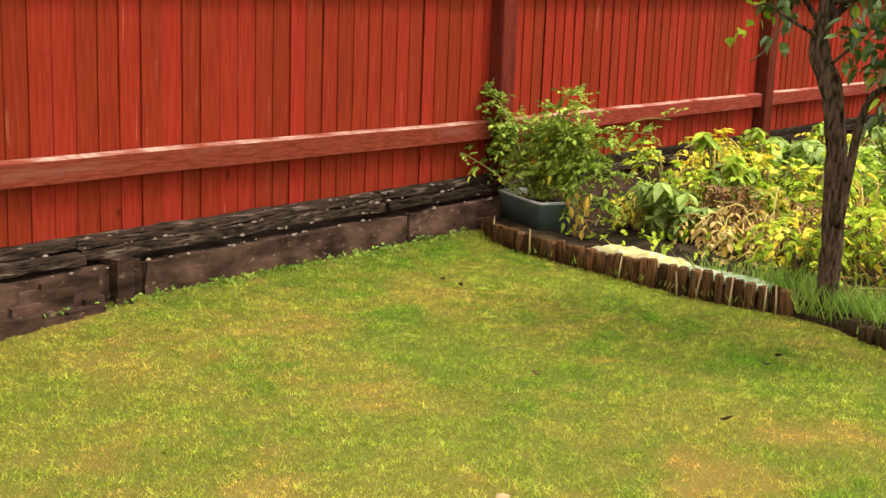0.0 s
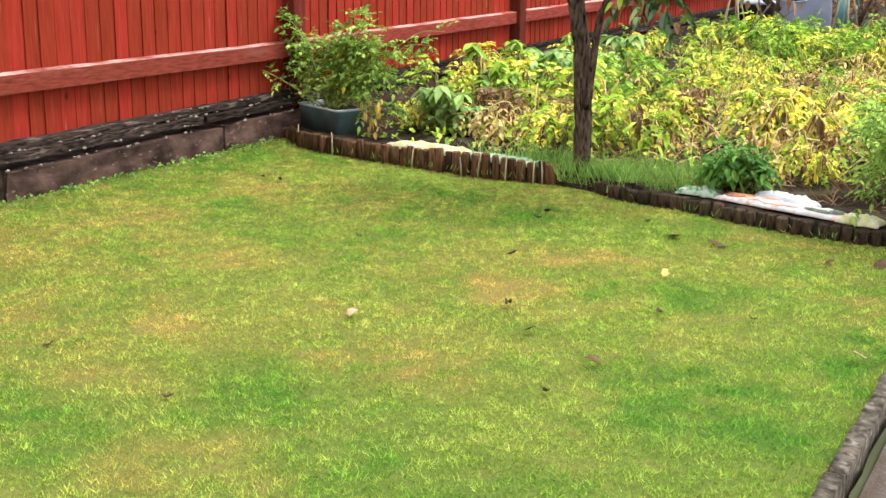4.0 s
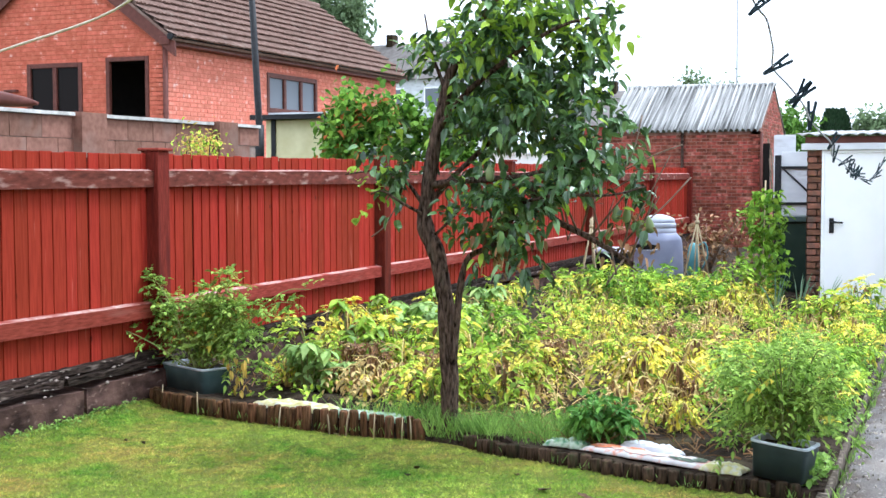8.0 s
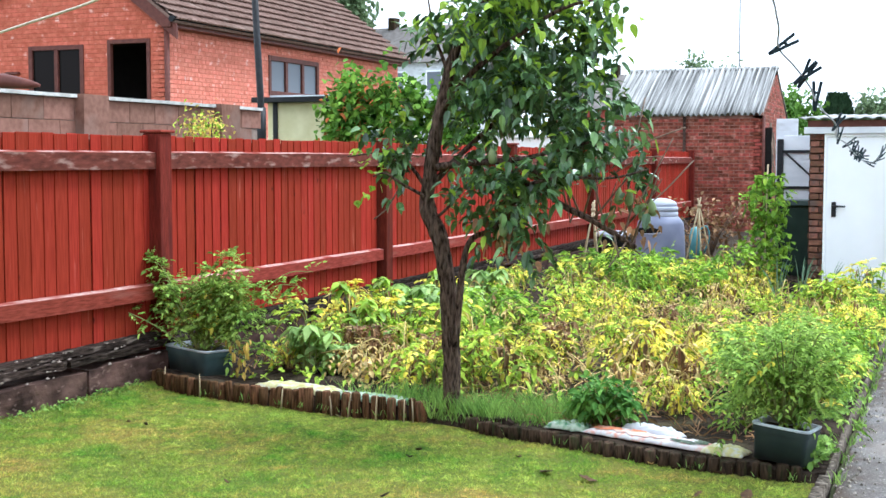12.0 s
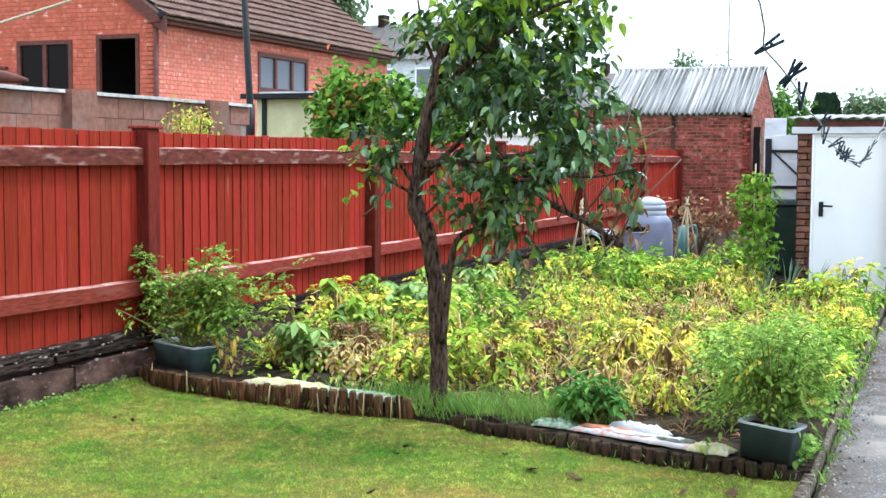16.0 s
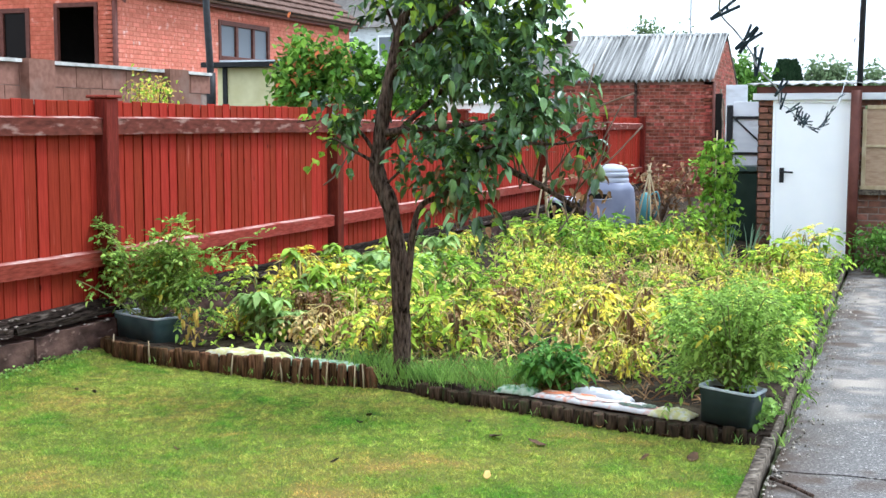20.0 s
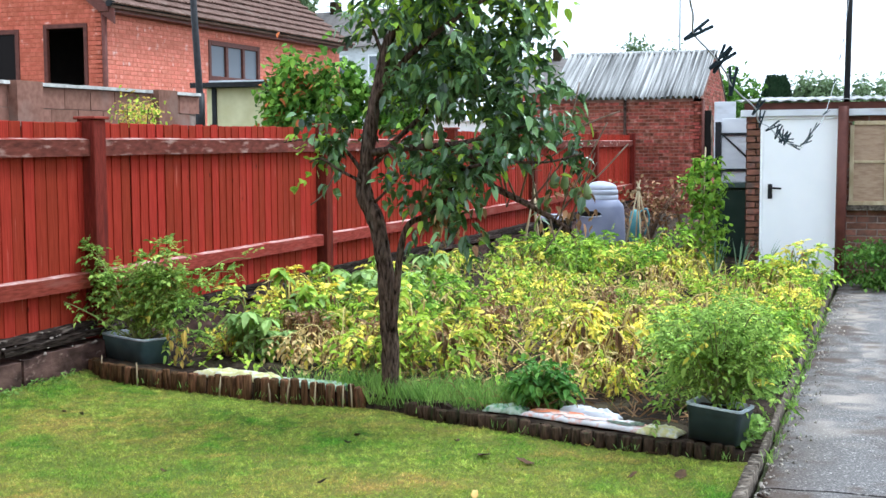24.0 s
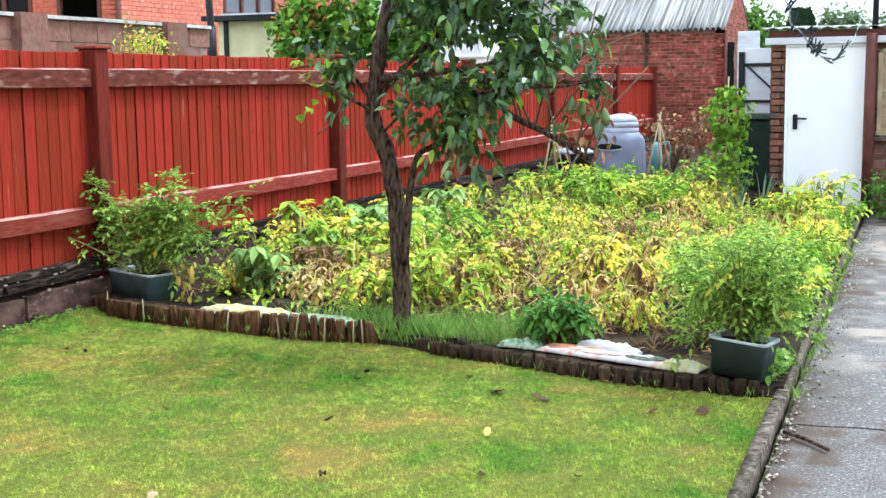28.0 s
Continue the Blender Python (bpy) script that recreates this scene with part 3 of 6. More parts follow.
BOARDS = []
for s in range(6):
    o = part("board", board_mesh(s), RED, fence)
    BOARDS.append(o)
used = 0
for y0, y1 in zip(FENCE_Y, FENCE_Y[1:]):
    y = y0 + 0.1
    while y < y1 - 0.05:
        k = R.randrange(6)
        if used < 6:
            o = BOARDS[used]
        else:
            o = share("board", BOARDS[k].data, fence, Matrix())
        used += 1
        o.matrix_basis = pose(-5.505 + R.uniform(-0.002, 0.003), y + R.uniform(-0.002, 0.002), 0.335 + R.uniform(-0.008, 0.004), R.uniform(-0.25, 0.25), 0, R.choice((2.2, 2.8, 3.4, 4.2, 5.2)) + R.uniform(-0.3, 0.3))
        y += R.uniform(0.121, 0.126)

for y0, y1 in zip(FENCE_Y, FENCE_Y[1:]):
    # added dark sheet: shade in the slits between the boards, as colour
    part("backing_board", box(-5.536, -5.526, y0, y1, 0.34, 1.74), LOG_DARK, fence, "added dark sheet giving the slits between boards their shade")
    for z, dz in ((0.64, 0.118), (1.595, 0.13)):
        dz1 = R.uniform(-0.006, 0.006)
        bm = box(-5.49, -5.435, y0 + 0.07, y1 - 0.07, z - dz / 2 + dz1, z + dz / 2 + dz1)
        for k in range(1, 12):
            bmesh.ops.bisect_plane(bm, geom=bm.verts[:] + bm.edges[:] + bm.faces[:], plane_co=(0, y0 + (y1 - y0) * k / 12, 0), plane_no=(0, 1, 0))
        for v in bm.verts:
            v.co.z += 0.006 * noise.noise(Vector((0, v.co.y * 1.3, z))) + (0.009 * max(0.0, 7.9 - v.co.y) if z < 1 else 0.0)
            if v.co.z > z and v.co.x > -5.46:
                v.co.z -= 0.012
        bm.normal_update()
        # pale rail tops: weathered stain above, light painted on the lower rail's edge
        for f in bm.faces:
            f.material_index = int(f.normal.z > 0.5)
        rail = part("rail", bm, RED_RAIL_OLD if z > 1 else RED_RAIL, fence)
        rail.data.materials.append(RED_WORN_LIT)
for i, y in enumerate(FENCE_Y):
    post = part("post", box(-5.545, -5.40, y - 0.075, y + 0.075, -0.02, 1.795, 0.006), RED_POST, fence)
    bm = box(-5.565, -5.38, y - 0.095, y + 0.095, 1.796, 1.818, 0.006)
    part("cap", bm, RED_RAIL, post)

# stone and timber base under the fence
base = thing("fence_base", "crumbling dark stone and rotten timber footing of the fence", "footing", kind="structure")
y = -0.1
i = 0
while y < 28:
    ln = R.uniform(1.5, 2.3)
    if y < 4.93 < y + ln:
        ln = 4.93 - y
    tall = 0.205 + R.uniform(-0.012, 0.012)
    fx = -5.345 + R.uniform(-0.012, 0.012)
    part("footing_stone", rough_box(-5.62, fx, y + 0.012, y + ln - 0.012, -0.06, tall, 0.09, 0.016, i), OLD_STONE, base)
    y += ln
    i += 1
y = -0.1
while y < 28:
    ln = R.uniform(1.9, 2.8)
    part("timber_baulk", rough_box(-5.62, -5.36 + R.uniform(-0.02, 0.015), y + 0.004, y + ln - 0.004, 0.243, 0.296 + R.uniform(-0.01, 0.008), 0.06, 0.013, i), SLEEPER, base)
    part("gravel_board", rough_box(-5.60, -5.405, y + 0.004, y + ln - 0.004, 0.298, 0.338, 0.07, 0.010, i + 50), SLEEPER, base)
    y += ln
    i += 1
for k, (yy, w, h, xo) in enumerate([(4.78, 0.09, 0.24, -5.29), (4.55, 0.20, 0.05, -5.27), (4.40, 0.24, 0.035, -5.25), (4.62, 0.12, 0.09, -5.30), (4.15, 0.3, 0.07, -5.24), (4.25, 0.16, 0.11, -5.28), (4.0, 0.2, 0.05, -5.22), (4.3, 0.42, 0.16, -5.31), (4.05, 0.36, 0.2, -5.30), (4.5, 0.3, 0.19, -5.32)]):
    part("loose_stone", rough_box(xo - 0.14, xo, yy - w / 2, yy + w / 2, -0.03, h, 0.06, 0.014, 80 + k), OLD_STONE, base)

crumbs = []
for s_ in range(170):
    yy = 3.6 + 5.2 * R.random()
    x0, z0 = R.choice([(-5.37, 0.298), (-5.36, 0.245), (-5.33, 0.21), (-5.41, 0.34)])
    crumbs.append((x0 + R.uniform(-0.03, 0.006), yy, z0 + R.uniform(-0.004, 0.004), R.uniform(0.004, 0.013), R.uniform(0, 6.28)))
verts, faces = [], []
for x0, yy, z0, r, a in crumbs:
    k = len(verts)
    c, d = math.cos(a) * r, math.sin(a) * r
    verts += [(x0 + c, yy + 1.8 * d, z0), (x0 - d, yy + 1.8 * c, z0 - r * 0.2), (x0 - c, yy - 1.8 * d, z0), (x0 + d, yy - 1.8 * c, z0 - r * 0.3), (x0, yy, z0 + r * 0.8), (x0, yy, z0 - r * 0.8)]
    faces += [(k + i, k + (i + 1) % 4, k + 4) for i in range(4)] + [(k + (i + 1) % 4, k + i, k + 5) for i in range(4)]
CRUMB = mat("pale_mortar_crumb", (0.10, 0.078, 0.064), (0.30, 0.25, 0.21), 40, 0.95, 0.3, island=True, rand=0.4, spec=0.05)
cloud_mesh("mortar_crumbs", verts, faces, CRUMB, base, "pale crumbs of mortar on the ledges", "stuff")

# ---- bed edging of short logs ----
LOGS = []
for s in range(5):
    rr = random.Random(s + 40)
    prof = [(0.033, -0.08), (0.034, 0.05), (0.0335, 0.125), (0.028, 0.133)]
    bm = lathe(prof, 11)
    for v in bm.verts:
        v.co.x *= 1 + 0.1 * noise.noise(v.co * 20 + Vector((s, 0, 0)))
        v.co.y *= 0.8 + 0.1 * noise.noise(v.co * 20 + Vector((0, s, 0)))
    LOGS.append(bm)


def edging(name, run, tall, label, seed, material):
    th = thing(name, label, "edging", group="log edging of the bed")
    rr = random.Random(seed)
    meshes = []
    for b in LOGS:
        o = part("log", b.copy(), material, th)
        meshes.append(o)
    pts = smooth_line([(*p, 0) for p in run], 8)
    dist, k, need = 0.0, 0, 0.0
    for a, b in zip(pts, pts[1:]):
        seg = (b - a).length
        while need <= dist + seg:
            p = a.lerp(b, (need - dist) / seg)
            o = meshes[k] if k < 5 else share("log", meshes[rr.randrange(5)].data, th, Matrix())
            s = tall(p.x) * rr.uniform(0.9, 1.08)
            w = rr.uniform(0.78, 1.15)
            o.matrix_basis = Matrix.Translation((p.x, p.y + rr.uniform(-0.006, 0.006), -0.005)) @ Euler((radians(rr.uniform(-3, 5)), radians(rr.uniform(-4, 4)), rr.uniform(0, 6))).to_matrix().to_4x4() @ Matrix.Diagonal((w, w, s / 0.133, 1))
            need += 0.067 * w + 0.004
            k += 1
        dist += seg
    return th


edging("log_edging", RUN_A, lambda x: float(np.interp(x, [-5.4, -4.2, -3.6, -3.0], [0.11, 0.13, 0.155, 0.135])), "brown upright half-log border edging with pale split pieces", 3, LOG)
edging("log_edging", RUN_B, lambda x: float(np.interp(x, [-2.7, -2.0, -0.7], [0.075, 0.088, 0.092])), "dark weathered low half-log border edging", 4, LOG_DARK)
for x, lean in ((-5.12, 2), (-4.72, -2), (-4.02, 3), (-3.62, -5), (-3.5, 7), (-3.3, 2), (-3.12, 1), (-3.06, -4)):
    y = edge_y(x) - 0.045
    sp = thing("bleached_splinter", "thin bleached wooden splinter standing against the edging", "splinter", (x, y, 0), group="splinters of the edging")
    h = 0.12 + 0.02 * abs(lean) % 0.05
    part("stick", tube([(0, 0, -0.01), (0.001 * lean, 0.004, h * 0.5), (0.003 * lean, 0.008, h)], [0.005, 0.0055, 0.003], 5), CANE, sp)
for b in LOGS:
    b.free()

# ---- brickwork ----
BM_BRICK = box(-0.105, 0.105, -0.006, 0.03, -0.0315, 0.0315, 0.004)


def brickwork(name, parent, origin, along, width, top, material, piece, mortar, holes=(), near=0, seed=0, proud=0.007, course=0.076, length=0.225, label="", thick=0.2):
    """A wall of real bricks before a mortar core: top(u) gives its height; holes are (u0, u1, z0, z1)."""
    ux = Vector((along[0], along[1], 0)).normalized()
    out = Vector((ux.y, -ux.x, 0))
    rr = random.Random(seed)
    us = sorted({0.0, width, *[h for q in holes for h in q[:2]]})
    step = [u + (v - u) * k / max(1, int((v - u) / 0.6)) for u, v in zip(us, us[1:]) for k in range(max(1, int((v - u) / 0.6)))] + [width]
    bm = bmesh.new()
    o3 = Vector(origin)

    def corner(u, z, d):
        return bm.verts.new(o3 + ux * u + out * d + Vector((0, 0, z)))

    for u, v in zip(step, step[1:]):
        mid = (u + v) / 2
        cuts = [0.0]
        for h in holes:
            if h[0] - 1e-6 <= mid <= h[1] + 1e-6:
                cuts += [h[2], h[3]]
        cuts.sort()
        cuts.append(None)
        for z0, z1 in zip(cuts[::2], cuts[1::2]):
            a = [corner(u, z0, 0), corner(v, z0, 0), corner(v, top(v) if z1 is None else z1, 0), corner(u, top(u) if z1 is None else z1, 0)]
            b = [corner(u, z0, -thick), corner(v, z0, -thick), corner(v, top(v) if z1 is None else z1, -thick), corner(u, top(u) if z1 is None else z1, -thick)]
            bm.faces.new(a)
            bm.faces.new(b[::-1])
            for k in range(4):
                bm.faces.new((a[k], b[k], b[(k + 1) % 4], a[(k + 1) % 4]))
    bmesh.ops.recalc_face_normals(bm, faces=bm.faces)
    bmesh.ops.remove_doubles(bm, verts=bm.verts, dist=1e-4)
    core = part(name, bm, mortar, parent, label)
    turn = Matrix((ux.to_4d(), out.to_4d(), (0, 0, 1, 0), (0, 0, 0, 1))).transposed()
    turn[3][3] = 1.0
    for q in range(3):
        turn[3][q] = 0.0
        turn[q][3] = 0.0
    spots = []
    row, z = 0, course / 2
    zmax = max(top(u * width / 40) for u in range(41))
    while z < zmax:
        u = -length / 2 * (row % 2)
        while u < width:
            bits = [(max(u, 0.0), min(u + length, width))]
            for h in holes:
                if h[2] < z < h[3]:
                    bits = [q for a, b in bits for q in ((a, min(b, h[0])), (max(a, h[1]), b))]
            for a, b in bits:
                if b - a > 0.04 and z + 0.04 < min(top(a), top(b)):
                    spots.append(((a + b) / 2, z, (b - a - 0.012) / 0.21))
            u += length
        z += course
        row += 1
    spots.sort(key=lambda s: (s[0] - 0.0) ** 2 + (s[1] - 2.0) ** 2)
    first = None
    verts, faces = [], []
    bv = [v.co.copy() for v in BM_BRICK.verts]
    bf = [[v.index for v in f.verts] for f in BM_BRICK.faces]
    for i, (u, z, s) in enumerate(spots):
        m = Matrix.Translation(o3 + ux * u + out * (proud - 0.03 + rr.uniform(-0.003, 0.003)) + Vector((0, 0, z))) @ turn @ pose(0, 0, 0, 0, rr.uniform(-0.5, 0.5), 0) @ Matrix.Diagonal((s, 1, course / 0.076, 1))
        if i < near:
            if first is None:
                first = part("brick", BM_BRICK.copy(), piece, core)
                first.matrix_basis = m
            else:
                share("brick", first.data, core, m)
        else:
            k = len(verts)
            verts += [m @ c for c in bv]
            faces += [[k + j for j in f] for f in bf]
    if verts:
        cloud_mesh("brickwork", [tuple(v) for v in verts], faces, material, core, kind="stuff")
    return core


for k_, v_ in enumerate(BM_BRICK.verts):
    v_.index = k_

# ---- garage with a white door ----
garage = thing("garage", "low brick garage with a corrugated roof and white side door", "garage", (0, 0, 0))
GX = -1.6
brickwork("front_wall", garage, (GX, 15.2, 0), (1, 0), 4.2, lambda u: 1.93, BRICK_G, BRICK_G, MORTAR_G, [(0.165, 1.03, 0.0, 1.93), (1.17, 2.3, 0.9, 1.84)], 290, 3, label="weathered red brick front wall")
brickwork("side_wall", garage, (GX, 19.5, 0), (0, -1), 4.3, lambda u: 1.93, BRICK_G, BRICK_G, MORTAR_G, (), 0, 4)
# shadow between roof sheets and fascia, added as a brown strip
part("wall_plate", box(GX - 0.02, 2.6, 15.12, 15.3, 1.974, 2.05), BROWN, garage, "dark strip standing for the shade under the roof sheets")
part("fascia", box(GX - 0.06, 2.7, 15.09, 15.15, 1.895, 1.972, 0.006), WHITE_DIRTY, garage, "white painted fascia board")


def corrugated(name, x0, x1, y0, z0, y1, z1, wave, depth, material, parent, thick=0.012, seed=0):
    """A wavy roof sheet from the eave line to the ridge line, its waves running up the slope."""
    k = int((x1 - x0) / wave * 8)
    bm = bmesh.new()
    rows = []
    slope = Vector((0, y1 - y0, z1 - z0)).normalized()
    nrm = Vector((0, -slope.z, slope.y))
    for lift in (0.0, thick):
        for j in range(5):
            t = j / 4
            row = []
            for i in range(k + 1):
                x = x0 + (x1 - x0) * i / k
                d = depth * (2 * abs(math.cos(math.pi * (x - x0) / wave)) - 1) + lift + 0.006 * noise.noise(Vector((x * 2, t * 3, seed)))
                row.append(bm.verts.new(Vector((x, y0 + (y1 - y0) * t, z0 + (z1 - z0) * t)) + nrm * d))
            rows.append(row)
    for a, b in list(zip(rows[:4], rows[1:5])) + list(zip(rows[5:9], rows[6:10])):
        for i in range(k):
            bm.faces.new((a[i], a[i + 1], b[i + 1], b[i])).smooth = True
    for a, b in ((rows[0], rows[5]), (rows[4], rows[9])):
        for i in range(k):
            bm.faces.new((a[i], b[i], b[i + 1], a[i + 1]))
    for c in (0, k):
        for j in range(4):
            bm.faces.new((rows[j][c], rows[j + 1][c], rows[6 + j][c], rows[5 + j][c]))
    bmesh.ops.recalc_face_normals(bm, faces=bm.faces)
    return part(name, bm, material, parent)


for k in range(4):
    corrugated("roof_sheet", GX - 0.12 + k * 1.07, GX - 0.12 + k * 1.07 + 1.09, 15.04, 2.066 + 0.003 * k, 19.6, 2.25 + 0.003 * k, 0.146, 0.012, ASBESTOS, garage, 0.006, seed=k)
door = part("door", box(-1.405, -0.595, 15.15, 15.19, 0.06, 1.86, 0.004), WHITE, garage, "plain white flush door")
bm = box(-1.435, -1.405, 15.13, 15.2, 0.03, 1.895, 0.003)
box(-0.595, -0.57, 15.13, 15.2, 0.03, 1.895, 0.003, bm)
box(-1.405, -0.595, 15.13, 15.2, 1.862, 1.895, 0.003, bm)
part("door_frame", bm, WHITE, garage, "white painted door frame")
bm = box(-1.345, -1.295, 15.13, 15.15, 0.95, 1.12, 0.004)
hd = part("handle_plate", bm, BLACK, door, "black handle plate")
bm = tube([(-1.32, 15.14, 1.075), (-1.32, 15.09, 1.075), (-1.19, 15.085, 1.07)], 0.011, 8)
part("lever_handle", bm, BLACK, door, "black lever handle")
part("door_step", rough_box(-1.2, -0.6, 14.85, 15.14, -0.04, 0.07, 0.1, 0.006, 9), KERB, garage, "mossy stone doorstep")
part("rainwater_post", tube([(-0.535, 15.06, 0.0), (-0.53, 15.06, 1.0), (-0.52, 15.06, 2.0)], 0.06, 10), BROWN, garage, "brown painted downpipe")
part("aerial_pole", tube([(-0.50, 15.3, 1.95), (-0.47, 15.3, 4.6)], 0.035, 10), BLACK, garage, "dark pole above the roof")
gwin = part("window_frame", box(-0.46, 0.72, 15.13, 15.19, 0.885, 0.93, 0.004), CANE, garage, "weathered wooden window frame")
for a, d in ((-0.4275, 0.022), (-0.06, 0.016), (0.31, 0.016), (0.67, 0.016)):
    part("glazing_bar", box(a - d, a + d, 15.14, 15.19, 0.932, 1.788, 0.003), CANE, gwin)
for c, d in ((1.8125, 0.0225), (1.375, 0.015)):
    part("glazing_bar", box(-0.405, 0.70, 15.137, 15.192, c - d, c + d, 0.003), CANE, gwin)
WOODPALE = mat("boarded_pane", (0.30, 0.20, 0.13), (0.42, 0.30, 0.20), 10, 0.6, 0.1, (1, 1, 4))
for a, b in ((-0.405, -0.076), (-0.044, 0.294), (0.326, 0.654)):
    for c, d in ((0.93, 1.36), (1.39, 1.79)):
        part("pane", box(a, b, 15.16, 15.166, c, d), WOODPALE, gwin, "brown dusty pane")
part("window_sill", rough_box(-0.5, 0.8, 15.08, 15.2, 0.83, 0.885, 0.1, 0.004, 4), KERB, garage, "grey stone sill")

# ---- brick outhouse with a cement sheet roof ----
shed = thing("outhouse", "old red brick outhouse with a lichened corrugated cement roof", "outhouse")
SX0, SX1, SY, SE, SR, SD = -7.4, -3.98, 28.4, 2.57, 3.72, 2.1
brickwork("front_wall", shed, (SX0, SY, 0), (1, 0), SX1 - SX0, lambda u: SE, BRICK_R, BRICK_P, MORTAR_R, (), 300, 5, label="patched red brick wall")
brickwork("gable_wall", shed, (SX1, SY, 0), (0, 1), 2 * SD, lambda u: SE + (SR - SE - 0.05) * (1 - abs(u - SD) / SD), BRICK_R, BRICK_P, MORTAR_R, (), 100, 6, label="red brick gable")
for k in range(4):
    a = SX0 - 0.05 + k * 0.87
    corrugated("roof_sheet", a, a + 0.89, SY - 0.14, SE + 0.012 * (k % 2), SY + SD, SR + 0.004 * (k % 2), 0.125, 0.045, ROOF_OLD, shed, seed=k + 9)
    corrugated("roof_sheet", a, a + 0.89, SY + 2 * SD + 0.14, SE, SY + SD, SR, 0.125, 0.045, ROOF_OLD, shed, seed=k + 19)
part("ridge_cap", tube([(SX0 - 0.05, SY + SD, SR + 0.01), (SX1 + 0.06, SY + SD, SR + 0.01)], 0.05, 8), ASBESTOS, shed)
part("soil_pipe", tube([(-5.68, SY - 0.05, 0.0), (-5.68, SY - 0.05, SE - 0.02)], 0.035, 8), OLD_STONE, shed, "grey vertical pipe on the wall")
# shade between outhouse and gate, added as a solid near-black box
part("recess", box(SX1 + 0.02, SX1 + 0.2, SY - 0.02, SY + 0.1, 0, 2.3), DARK, shed, "near-black box standing for the shaded gap beside the wall")
part("downpipe", tube([(SX1 + 0.04, SY - 0.06, 0.0), (SX1 + 0.03, SY - 0.06, SE - 0.03)], 0.035, 8), BROWN, shed, "rusty brown downpipe")
for k, (a, b) in enumerate(((0.16, 0.4), (0.22, 0.5))):
    part("leaning_pole", tube([(SX1 + b, SY - 0.25, 0.0), (SX1 + a, SY + 0.05, 2.4 - 0.2 * k)], 0.022, 6), TWIG, shed, "old leaning wooden pole")

# ---- metal gate and wheelie bin ----
gate = thing("metal_gate", "white sheet metal yard gate with dark braces", "gate", (-2.1, 19.0, 0))
part("gate_panel", box(-0.26, 0.6, -0.015, 0.015, 0.15, 1.95, 0.004), WHITE_DIRTY, gate, "white sheet metal panel")
for z in (1.2, 1.72):
    part("gate_rail", box(-0.30, 0.6, -0.05, -0.015, z - 0.02, z + 0.02, 0.004), BLACK, gate)
part("gate_brace", tube([(-0.25, -0.04, 1.72), (0.25, -0.04, 1.25)], 0.014, 6), BLACK, gate)
part("gate_post", box(-0.35, -0.27, -0.06, 0.06, -0.02, 1.9, 0.006), BLACK, gate)
part("upper_panel", box(-0.40, -0.09, 0.2, 0.23, 1.2, 2.2, 0.004), WHITE_DIRTY, gate, "white board above the gate")
wheelie = thing("wheelie_bin", "dark green plastic wheelie bin by the gate", "bin", (-1.9, 17.4, 0))
bm = box(-0.27, 0.27, -0.3, 0.3, 0.08, 1.0)
for v in bm.verts:
    if v.co.z < 0.5:
        v.co.x *= 0.82
        v.co.y *= 0.82
bmesh.ops.bevel(bm, geom=bm.edges[:], offset=0.03, segments=2, affect="EDGES")
part("body", bm, BIN_G, wheelie)
bm = box(-0.3, 0.3, -0.34, 0.34, 1.0, 1.07)
for v in bm.verts:
    if v.co.z > 1.04:
        v.co.x *= 0.85
        v.co.y *= 0.85
bmesh.ops.bevel(bm, geom=bm.edges[:], offset=0.015, segments=2, affect="EDGES")
part("lid", bm, BIN_G, wheelie)
for s in (-1, 1):
    part("wheel", tube([(s * 0.24, 0.26, 0.1), (s * 0.3, 0.26, 0.1)], 0.1, 14), BLACK, wheelie)

# ---- neighbouring brick house ----
house = thing("brick_house", "orange brick outbuilding with a brown tiled gable roof", "house")
HX, HY, EAVE = -17.0, 25.0, 4.78
GW = 5.9
RISE = 2.38
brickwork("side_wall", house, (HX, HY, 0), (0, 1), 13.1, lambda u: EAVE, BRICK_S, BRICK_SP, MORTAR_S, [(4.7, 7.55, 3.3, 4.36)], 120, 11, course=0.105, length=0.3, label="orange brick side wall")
brickwork("gable_wall", house, (HX - GW, HY, 0), (1, 0), GW, lambda u: EAVE + RISE * (1 - abs(u - GW / 2) / (GW / 2)), BRICK_O, BRICK_OP, MORTAR_O, [(1.98, 3.6, 3.05, 4.32), (4.28, 5.48, 2.2, 4.4)], 0, 12, course=0.105, length=0.3, label="orange brick gable wall")
# shade of the room put into near-black back, floor and ceiling panels
part("dark_room", box(HX - GW + 0.3, HX - 0.3, HY + 2.6, HY + 2.7, 0.2, EAVE), DARK, house, "near-black sheet standing for the unlit room inside")
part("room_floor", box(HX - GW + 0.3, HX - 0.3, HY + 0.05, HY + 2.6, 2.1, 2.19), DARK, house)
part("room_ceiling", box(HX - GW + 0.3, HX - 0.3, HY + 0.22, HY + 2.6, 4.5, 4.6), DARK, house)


def frame_bars(u0, u1, z0, z1, w, put, uprights=(), parent=None, name="window_frame", material=None, label=""):
    bm = bmesh.new()
    for a, b, c, d in [(u0, u0 + w, z0, z1), (u1 - w, u1, z0, z1), (u0 + w, u1 - w, z1 - w, z1), (u0 + w, u1 - w, z0, z0 + w)] + [(m - w / 2, m + w / 2, z0 + w, z1 - w) for m in uprights]:
        box(*put(a, b), c, d, 0.008, bm)
    return part(name, bm, material or BROWN, parent, label)


gable = lambda a, b: (HX - 7.6 + a, HX - 7.6 + b, HY - 0.03, HY + 0.08)
side = lambda a, b: (HX - 0.08, HX + 0.03, HY + a, HY + b)
wf = frame_bars(3.68, 5.3, 3.05, 4.32, 0.11, gable, (4.5,), house, label="brown window frame")
